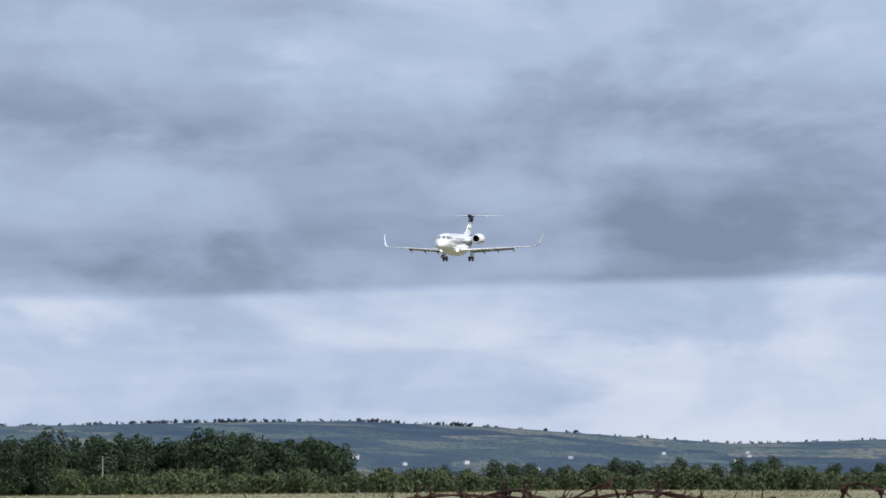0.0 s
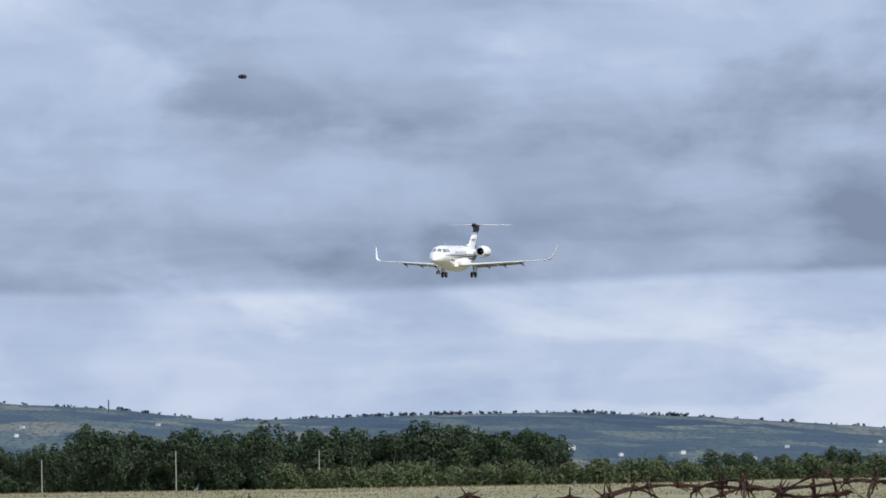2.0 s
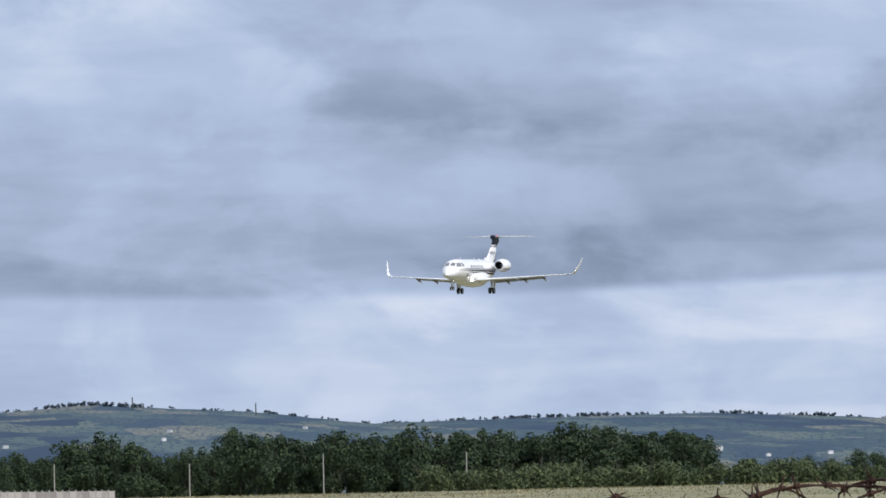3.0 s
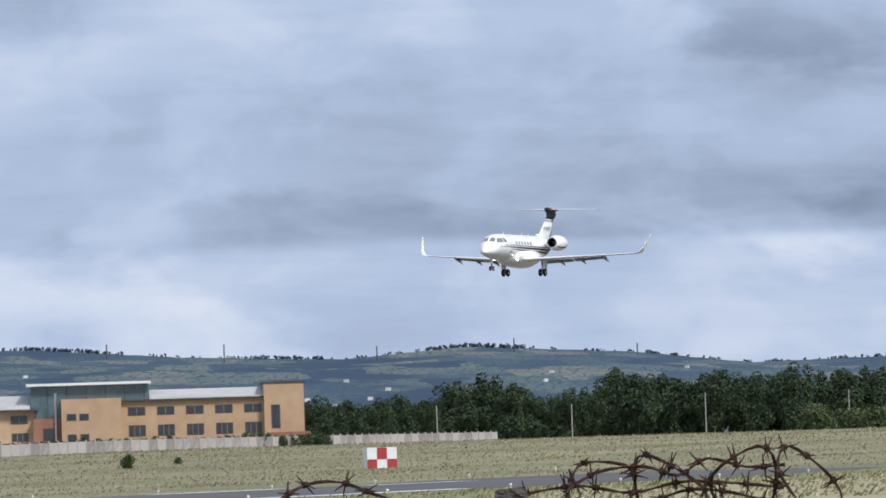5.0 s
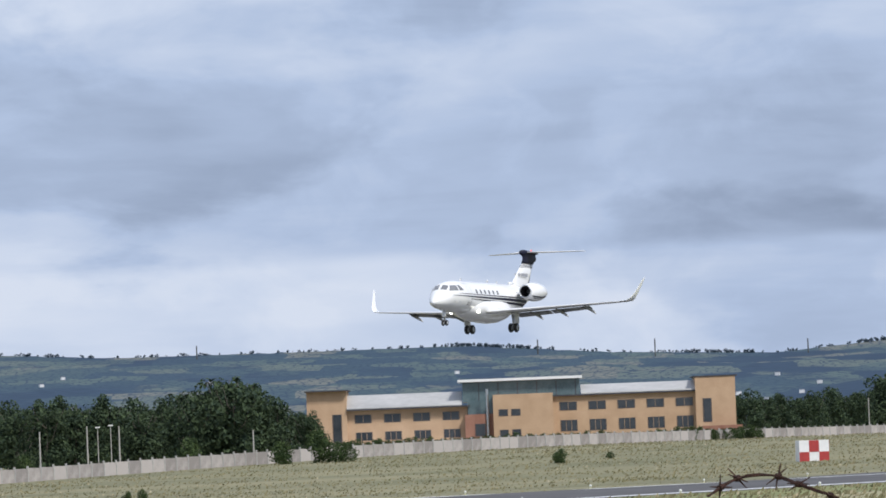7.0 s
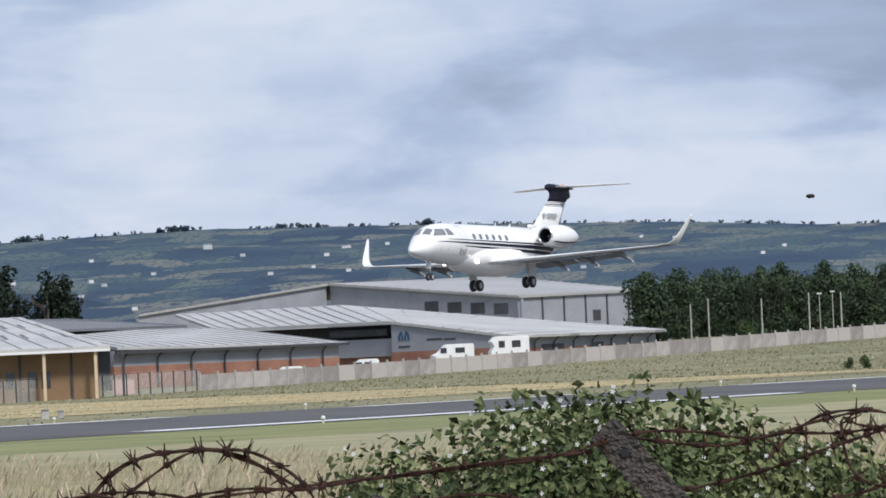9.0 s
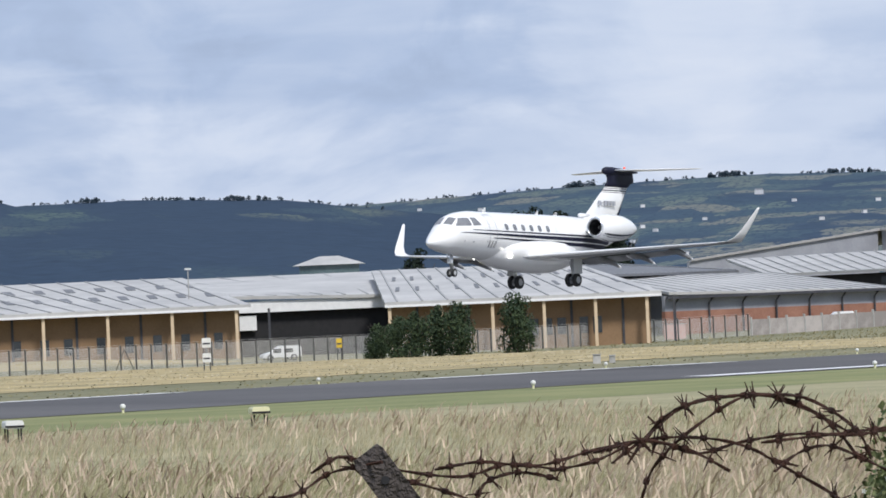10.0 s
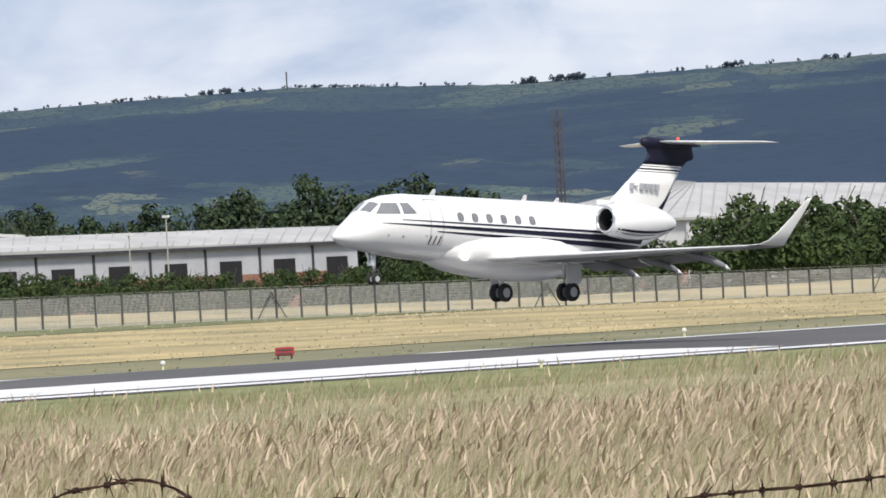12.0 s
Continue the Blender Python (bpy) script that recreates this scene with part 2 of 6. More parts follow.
def skin_at(x, z, out=0.012):
    """A point on the port-to-starboard mirrored skin at a height; y is positive."""
    zc, ry, rz = fus(x)
    v = max(-1.0, min(1.0, (z - zc) / rz))
    return Vector((x, (ry + out) * math.sqrt(max(0.0, 1 - v * v)), zc + (rz + out) * v))


def skin_quad(bm, c, nx=6, nz=5, out=0.012):
    """A patch of the skin between four corners (x, z): front low, rear low, rear high, front high."""
    rows = []
    for j in range(nz + 1):
        w = j / nz
        row = []
        for i in range(nx + 1):
            v = i / nx
            x = (c[0][0] * (1 - v) + c[1][0] * v) * (1 - w) + (c[3][0] * (1 - v) + c[2][0] * v) * w
            z = (c[0][1] * (1 - v) + c[1][1] * v) * (1 - w) + (c[3][1] * (1 - v) + c[2][1] * v) * w
            row.append(bm.verts.new(skin_at(x, z, out)))
        rows.append(row)
    for r, q in zip(rows, rows[1:]):
        for i in range(nx):
            bm.faces.new((r[i], r[i + 1], q[i + 1], q[i]))


def foil(x, y, z, chord, th, up=0.0, k=14):
    """A wing section in the plane across y, leaning by up degrees for a winglet."""
    pts = []
    for q in range(k):
        a = 2 * math.pi * q / k
        cx = 0.5 * (1 + math.cos(a))
        t = th * chord * 2.4 * (0.2969 * math.sqrt(cx) - 0.126 * cx - 0.3516 * cx ** 2 + 0.2843 * cx ** 3 - 0.1015 * cx ** 4) * 2.0
        t = t * (1 if math.sin(a) >= 0 else -0.75) + 0.0
        pts.append(Vector((x + cx * chord, y - t * math.sin(radians(up)), z + t * math.cos(radians(up)))))
    return pts


def wing_sections(sd):
    # LE x, y, z, chord, thickness, lean
    base = [(6.7, 0.9, -1.04, 5.1, 0.115, 0), (7.55, 2.0, -0.95, 4.0, 0.115, 0), (8.6, 4.0, -0.83, 2.95, 0.11, 0), (10.25, 7.2, -0.63, 2.1, 0.10, 0), (11.4, 9.6, -0.49, 1.5, 0.09, 0),
            (11.66, 10.02, -0.43, 1.28, 0.085, 18), (11.9, 10.26, -0.26, 0.9, 0.08, 45), (12.22, 10.42, 0.06, 0.68, 0.075, 64), (12.7, 10.58, 0.58, 0.48, 0.075, 70), (13.15, 10.72, 1.1, 0.28, 0.075, 72), (13.3, 10.76, 1.24, 0.16, 0.075, 72)]
    return [(x, y * sd, z, c, t * 0.75, l * sd) for x, y, z, c, t, l in base]


def make_jet():
    jet = empty("business_jet", Matrix(), "white twin-engine business jet with navy stripes, landing gear down", "airplane")
    bm = bmesh.new()
    xs = [0.7, 0.74, 0.78, 0.86, 0.95, 1.1, 1.25, 1.5, 1.8, 2.1, 2.4, 2.65, 2.95, 3.3, 3.7, 4.3, 5, 7, 9, 11, 12, 12.6, 13.3, 14, 14.6, 15.3, 16.0, 16.6, 17.1]
    loft(bm, [[fus_pt(x, a) for a in range(0, 360, 12)] for x in xs])
    fuselage = part("fuselage", bm, WHITE_PAINT, jet, "glossy white fuselage", True)
    # belly fairing
    bm = bmesh.new()
    rings = []
    for x, w, h in ((4.9, 0.3, 0.3), (5.4, 0.85, 0.55), (6.1, 1.14, 0.76), (7.2, 1.32, 0.9), (8.4, 1.36, 0.99), (9.5, 1.36, 1.02), (10.6, 1.3, 0.96), (11.6, 1.1, 0.75), (12.5, 0.75, 0.45), (13.3, 0.3, 0.15)):
        rings.append([Vector((x, w * math.cos(radians(a)), -0.72 + h * math.sin(radians(a)))) for a in range(0, 360, 15)])
    loft(bm, rings)
    part("belly_fairing", bm, WHITE_PAINT, jet, smooth_faces=True)
    # cockpit glass, cabin windows, door outline, stripes on both sides
    for sd in (1, -1):
        def side_part(name, bm_, material, label="", parent=fuselage):
            if sd < 0:
                bmesh.ops.scale(bm_, vec=(1, -1, 1), verts=bm_.verts)
                bmesh.ops.reverse_faces(bm_, faces=bm_.faces)
            return part(name, bm_, material, parent, label, True)
        bm = bmesh.new()
        rows = [[bm.verts.new(fus_pt(1.86 + 0.42 * v + (0.10 - 0.02 * v) * u, 84 - (32 - 6 * v) * u, 0.012)) for u in (0, 0.25, 0.5, 0.75, 1)] for v in (0, 0.33, 0.67, 1)]
        for r, q in zip(rows, rows[1:]):
            for i in range(4):
                bm.faces.new((r[i], q[i], q[i + 1], r[i + 1]))
        side_part("windscreen", bm, GLASS_DARK, "dark cockpit windscreen pane")
        bm = bmesh.new()
        skin_quad(bm, ((2.08, 0.36), (2.96, 0.40), (2.97, 0.78), (2.44, 0.76)))
        side_part("cockpit_side_window", bm, GLASS_DARK, "dark cockpit side pane")
        bm = bmesh.new()
        skin_quad(bm, ((3.1, 0.40), (3.68, 0.44), (3.46, 0.80), (3.1, 0.79)))
        side_part("cockpit_rear_window", bm, GLASS_DARK)
        for k in range(6):
            bm = bmesh.new()
            x = 5.74 + 0.696 * k
            c = bm.verts.new(fus_pt(x, 20.5, 0.012))
            ring = [bm.verts.new(fus_pt(x + 0.15 * math.copysign(abs(math.cos(a)) ** 0.7, math.cos(a)), 20.5 + 8.4 * math.copysign(abs(math.sin(a)) ** 0.7, math.sin(a)), 0.012)) for a in (2 * math.pi * q / 20 for q in range(20))]
            for i in range(20):
                bm.faces.new((c, ring[i], ring[(i + 1) % 20]))
            side_part("cabin_window", bm, GLASS_DARK)
        # three lines that thicken and draw together towards the tail
        for x0, z0, w0, z1, w1 in ((3.0, 0.20, 0.02, 0.15, 0.10), (2.2, 0.05, 0.015, -0.06, 0.24), (4.6, -0.15, 0.025, -0.34, 0.22)):
            bm = bmesh.new()
            rows = []
            for i in range(45):
                v = i / 44
                x = x0 + (15.2 - x0) * v
                g = v ** 0.7
                zc, hw = z0 + (z1 - z0) * v, 0.5 * (w0 + (w1 - w0) * g)
                rows.append([bm.verts.new(skin_at(x, zc + hw * q, 0.012)) for q in (-1, 0, 1)])
            for r, q in zip(rows, rows[1:]):
                for i in range(2):
                    bm.faces.new((r[i], q[i], q[i + 1], r[i + 1]))
            side_part("stripe", bm, NAVY)
        # last, blanked window behind the row
        bm = bmesh.new()
        skin_quad(bm, ((9.86, 0.28), (10.06, 0.28), (10.06, 0.56), (9.86, 0.56)), 2, 3, 0.009)
        side_part("blanked_window", bm, FLAP_PAINT)
        if sd < 0:
            bm = bmesh.new()
            for x in (4.28, 4.86):
                skin_quad(bm, ((x, -0.62), (x + 0.035, -0.62), (x + 0.035, 0.98), (x, 0.98)), 1, 16, 0.009)
            for z in (-0.64, 0.96):
                skin_quad(bm, ((4.28, z), (4.89, z), (4.89, z + 0.03), (4.28, z + 0.03)), 6, 1, 0.009)
            side_part("door_outline", bm, GREY_LINE, "grey outline of the cabin door")
            for x in (4.34, 4.56, 4.78):
                bm = bmesh.new()
                skin_quad(bm, ((x - 0.06, -0.60), (x + 0.0, -0.60), (x + 0.05, -0.30), (x, -0.30)), 1, 5, 0.010)
                side_part("step_slot", bm, BLACK_IN)
        for x, z, w in ((3.05, -0.42, 0.09), (4.1, -0.36, 0.06), (2.45, -0.40, 0.07)):
            bm = bmesh.new()
            skin_quad(bm, ((x, z), (x + w, z), (x + w, z + 0.07), (x, z + 0.07)), 2, 2, 0.01)
            side_part("static_port", bm, GREY_LINE)
    # aerials on the spine
    for x, h in ((5.15, 0.22), (9.6, 0.22), (11.2, 0.18)):
        bm = bmesh.new()
        loft(bm, [foil(x, 0, 1.1, 0.32, 0.08), foil(x + 0.16 + h * 0.3, 0, 1.17 + h, 0.14, 0.08)])
        part("aerial", bm, WHITE_PAINT, jet)
    # wings
    for sd in (1, -1):
        bm = bmesh.new()
        loft(bm, [foil(x, y, z, c, t, l) for x, y, z, c, t, l in wing_sections(sd)])
        bmesh.ops.recalc_face_normals(bm, faces=bm.faces)
        bm.normal_update()
        # faces turned downwards get the painted shade
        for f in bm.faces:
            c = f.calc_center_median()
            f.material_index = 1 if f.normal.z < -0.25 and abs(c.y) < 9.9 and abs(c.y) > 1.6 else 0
        wing = part("wing", bm, [WHITE_PAINT, UNDER_SHADE], jet, "white swept wing with an upturned winglet", True)
        # flaps let down behind the wing
        for y0, y1 in ((1.6, 4.1), (4.2, 7.0)):
            bm = bmesh.new()
            rr = []
            for y in (y0, y1):
                v = min(1, max(0, (y - 2.0) / 5.2))
                te = 11.3 + 0.95 * v
                z = -1.04 + 0.36 * v
                ch = 1.0 - 0.3 * v
                rr.append([Vector((te - 0.25 + p.x * math.cos(0.26), y * sd, z - p.x * math.sin(0.26) + p.z)) for p in foil(0, 0, 0, ch, 0.1)])
            loft(bm, rr)
            bmesh.ops.recalc_face_normals(bm, faces=bm.faces)
            # flap and fairings carry the same shade in their colour
            part("flap", bm, UNDER_SHADE, wing, "flap let down, its shade painted grey", True)
        for y in (3.1, 4.9, 6.9):
            bm = bmesh.new()
            v = (y - 2.0) / 5.2
            x0, z0 = 10.2 + 1.0 * v, -1.16 + 0.38 * v
            rings = [[Vector((x0 + dx, y * sd + r * 0.5 * math.cos(a), z0 + dz + r * math.sin(a))) for a in (2 * math.pi * q / 8 for q in range(8))] for dx, dz, r in ((0, 0.1, 0.03), (0.5, 0, 0.11), (1.2, -0.1, 0.14), (1.9, -0.28, 0.1), (2.25, -0.40, 0.02))]
            loft(bm, rings)
            fairing = part("flap_fairing", bm, UNDER_SHADE, wing, smooth_faces=True)
            bm = bmesh.new()
            loft(bm, [[Vector((x0 + dx, y * sd + r * 0.5 * math.cos(a), z0 + dz + r * math.sin(a))) for a in (2 * math.pi * q / 8 for q in range(8))] for dx, dz, r in ((2.0, -0.318, 0.086), (2.26, -0.405, 0.025))])
            part("fairing_tip", bm, WHITE_PAINT, fairing, "white tip of the fairing", True)
        bm = bmesh.new()
        rings = []
        for x, y, z, c, t, l in wing_sections(sd)[1:5]:
            f = foil(x, y, z, c, t * 1.06, l)
            rings.append([f[i] + Vector((-0.008, 0, 0)) for i in (4, 5, 6, 7, 8, 9)])
        loft(bm, rings, cap=False, closed=False)
        part("leading_edge", bm, LEADING, wing, "polished pale leading edge", True)
        # landing light in the wing root
        bm = bmesh.new()
        bmesh.ops.create_uvsphere(bm, u_segments=12, v_segments=8, radius=0.13, matrix=pose(6.02, 1.08 * sd, -1.0) @ Matrix.Diagonal((0.8, 1, 0.8, 1)))
        part("landing_light", bm, LAMP, wing, "lit landing light")
    # engines
    for sd in (1, -1):
        bm = bmesh.new()
        cy, cz = 2.02 * sd, 0.56
        prof = [(12.0, 0.40), (11.92, 0.44), (11.98, 0.49), (12.25, 0.58), (12.8, 0.66), (13.4, 0.68), (14.1, 0.62), (14.7, 0.47), (15.1, 0.30), (15.3, 0.20)]
        loft(bm, [[Vector((x, cy + r * math.cos(a), cz + r * math.sin(a))) for a in (2 * math.pi * q / 24 for q in range(24))] for x, r in prof], cap=False)
        bmesh.ops.recalc_face_normals(bm, faces=bm.faces)
        nac = part("engine", bm, WHITE_PAINT, jet, "white rear-mounted engine nacelle", True)
        bm = bmesh.new()
        loft(bm, [[Vector((x, cy + r * math.cos(a), cz + r * math.sin(a))) for a in (2 * math.pi * q / 24 for q in range(24))] for x, r in ((12.0, 0.40), (12.4, 0.39), (12.75, 0.38))], cap=False)
        f = bm.faces.new([v for v in bm.verts if v.co.x > 12.7])
        part("intake", bm, BLACK_IN, nac, "dark engine intake")
        bm = bmesh.new()
        loft(bm, [[Vector((x, cy + r * math.cos(a), cz + r * math.sin(a))) for a in (2 * math.pi * q / 24 for q in range(24))] for x, r in ((12.02, 0.392), (11.91, 0.41), (11.88, 0.45), (11.97, 0.497))], cap=False)
        part("intake_lip", bm, BARE, nac, "polished intake lip", True)
        bm = bmesh.new()
        loft(bm, [[Vector((12.5, cy + 0.14 * math.cos(a), cz + 0.14 * math.sin(a))) for a in (2 * math.pi * q / 12 for q in range(12))], [Vector((12.25, cy + 0.02 * math.cos(a), cz + 0.02 * math.sin(a))) for a in (2 * math.pi * q / 12 for q in range(12))]])
        part("spinner", bm, BARE, nac)
        bm = bmesh.new()
        for a0, a1 in ((-40, -31), (-80, -47)):
            for i in range(10):
                xs_ = [12.15 + 3.1 * q / 10 for q in (i, i + 1)]
                qv = []
                for x, a in ((xs_[0], a0), (xs_[1], a0), (xs_[1], a1), (xs_[0], a1)):
                    r = np.interp(x, [p[0] for p in prof[1:]], [p[1] for p in prof[1:]]) + 0.008
                    qv.append(bm.verts.new((x, cy + sd * r * math.cos(radians(a)), cz + r * math.sin(radians(a)))))
                bm.faces.new(qv if sd > 0 else qv[::-1])
        part("engine_stripe", bm, NAVY, nac, "navy stripes along the nacelle")
        bm = bmesh.new()
        box(bm, 12.5, 14.5, min(0.8 * sd, 1.4 * sd), max(0.8 * sd, 1.4 * sd), 0.42, 0.6)
        part("pylon", bm, WHITE_PAINT, nac)
    # fin and T-tail
    def fin_le(z):
        return 13.05 + (z - 0.5) * 1.175
    def fin_te(z):
        return 16.35 + (z - 0.5) * 0.60
    def fin_ring(x, z, c, th):
        return [Vector((p.x, p.z, z)) for p in foil(x, 0, 0, c, th)]
    def fin_loft(zs, material, name, label, parent, grow=0.0):
        bm_ = bmesh.new()
        rings_ = []
        for z in zs:
            rings_.append(fin_ring(fin_le(z) - grow, z, fin_te(z) - fin_le(z) + 2 * grow, 0.085 + grow * 0.02))
        loft(bm_, rings_)
        bmesh.ops.recalc_face_normals(bm_, faces=bm_.faces)
        return part(name, bm_, material, parent, label, True)
    fin = fin_loft((0.5, 1.2, 2.0, 2.78), WHITE_PAINT, "fin", "white tail fin", jet)
    bm = bmesh.new()
    loft(bm, [fin_ring(x, z, c, th) for z, x, c, th in ((2.78, 15.70, 2.06, 0.087), (2.96, 15.85, 2.12, 0.09), (3.06, 15.92, 2.36, 0.085), (3.2, 15.95, 2.36, 0.09), (3.36, 15.86, 2.4, 0.10), (3.52, 15.74, 2.5, 0.12))])
    bmesh.ops.recalc_face_normals(bm, faces=bm.faces)
    part("fin_top", bm, NAVY, jet, "navy top of the fin", True)
    # round air scoop at the foot of the fin
    bm = bmesh.new()
    loft(bm, [[Vector((x, r * math.cos(a), 1.22 + dz + r * math.sin(a))) for a in (2 * math.pi * q / 12 for q in range(12))] for x, r, dz in ((13.46, 0.07, 0.06), (13.5, 0.10, 0.06), (13.8, 0.11, 0.06), (14.3, 0.08, 0.08))])
    part("air_scoop", bm, WHITE_PAINT, jet, smooth_faces=True)
    for z, w_ in ((2.50, 0.03), (2.58, 0.06), (2.70, 0.03)):
        fin_loft((z, z + w_), NAVY, "fin_line", "", fin, 0.012)
    for sd in (1, -1):
        bm = bmesh.new()
        rows = []
        for i in range(8):
            z, g = 0.85 + 0.14 * i, 0.40 * (1 - i / 7.5)
            rows.append([bm.verts.new((fin_te(z) + 0.01 - q, sd * (0.03 + 0.11 * q), z)) for q in (g, 0)])
        for r, q in zip(rows, rows[1:]):
            bm.faces.new((r[0], r[1], q[1], q[0]))
        part("rudder_flash", bm, NAVY, fin, "navy flash on the rudder")
    # registration, as plain bars
    for sd in (1, -1):
        for k, w in enumerate((0.2, 0.14, 0.2, 0.2, 0.2, 0.2)):
            bm = bmesh.new()
            x = 14.98 + 0.255 * k
            h = 0.11 if k != 1 else 0.025
            box(bm, x, x + w * 0.8, min(sd * 0.1, sd * 0.19), max(sd * 0.1, sd * 0.19), 1.95 - h, 1.95 + h)
            part("marking_bar", bm, GREY_LINE, fin)
    bm = bmesh.new()
    rings = [[Vector((x, r * math.cos(a), 3.58 + 1.05 * r * math.sin(a))) for a in (2 * math.pi * q / 14 for q in range(14))] for x, r in ((15.6, 0.05), (15.68, 0.14), (15.9, 0.2), (16.4, 0.2), (17.2, 0.15), (18.0, 0.1), (18.65, 0.03))]
    loft(bm, rings)
    part("bullet_fairing", bm, NAVY, jet, "navy fairing on top of the fin", True)
    for sd in (1, -1):
        bm = bmesh.new()
        loft(bm, [foil(16.3, 0.1 * sd, 3.62, 1.9, 0.08), foil(17.2, 1.9 * sd, 3.62, 1.35, 0.08), foil(18.1, 3.7 * sd, 3.63, 0.85, 0.07), foil(18.35, 3.84 * sd, 3.63, 0.5, 0.05)])
        bmesh.ops.recalc_face_normals(bm, faces=bm.faces)
        part("tailplane", bm, WHITE_PAINT, jet, "white horizontal tailplane", True)
    bm = bmesh.new()
    bmesh.ops.create_uvsphere(bm, u_segments=10, v_segments=6, radius=0.06, matrix=pose(17.5, 0, 3.78))
    part("beacon", bm, BEACON, jet, "red flashing beacon")
    # landing gear
    def leg(name, x, y, top, foot, wheels, r, w):
        bm_ = bmesh.new()
        tube(bm_, [(x, y, top), (x + 0.02, y, (top + foot) / 2), (x + 0.05, y, foot + r)], [0.1, 0.085, 0.065], 10)
        tube(bm_, [(x - 0.42, y, top), (x, y, foot + r * 2.2)], 0.035, 6)
        tube(bm_, [(x + 0.05, y - w * 1.2, foot + r), (x + 0.05, y + w * 1.2, foot + r)], 0.05, 8)
        g = part(name, bm_, BARE, jet, "steel landing gear strut", True)
        for dy in wheels:
            bm_ = bmesh.new()
            wheel_mesh(bm_, (x + 0.05, y + dy, foot + r), r, w)
            part("tyre", bm_, RUBBER, g, "black rubber tyre", True)
            bm_ = bmesh.new()
            tube(bm_, [(x + 0.05, y + dy - w * 0.42, foot + r), (x + 0.05, y + dy + w * 0.42, foot + r)], r * 0.56, 16)
            part("rim", bm_, WING_GREY, g)
        return g
    ng = leg("nose_gear", 2.62, 0, -0.8, -2.07, (-0.14, 0.14), 0.2, 0.13)
    bm = bmesh.new()
    soft_box(bm, 2.44, 2.56, -0.14, 0.14, -1.42, -1.22, 0.02)
    part("taxi_light_box", bm, WHITE_PAINT, ng)
    for sd in (1, -1):
        leg("main_gear", 10.38, 1.74 * sd, -0.9, -2.41, (-0.21, 0.21), 0.33, 0.21)
        bm = bmesh.new()
        box(bm, 10.1, 10.8, 2.0 * sd - 0.02, 2.0 * sd + 0.02, -1.78, -1.05)
        part("gear_door", bm, FLAP_PAINT, jet, "pale grey undercarriage door hanging open")
    return jet


jet = make_jet()

# ---- ground, runway, hills ----
GRASS = mat("mown_grass", (0.115, 0.117, 0.054), (0.25, 0.224, 0.125), 0.03, 0.95, fine=0.9, stretch=(1, 1, 1), bump=0.5)
STRAW = mat("cut_straw_grass", (0.17, 0.155, 0.075), (0.52, 0.40, 0.20), 0.09, 0.95, fine=1.6, bump=0.6)
VERGE = mat("green_verge", (0.115, 0.14, 0.045), (0.24, 0.235, 0.095), 0.12, 0.95, fine=1.8, bump=0.6)
STRIP = mat("uncut_green_grass", (0.075, 0.095, 0.03), (0.19, 0.19, 0.08), 0.2, 0.95, fine=1.6, bump=0.6)
HAY_GROUND = mat("hay_ground", (0.19, 0.185, 0.09), (0.36, 0.32, 0.19), 0.1, 0.95, fine=2.5, bump=0.6)


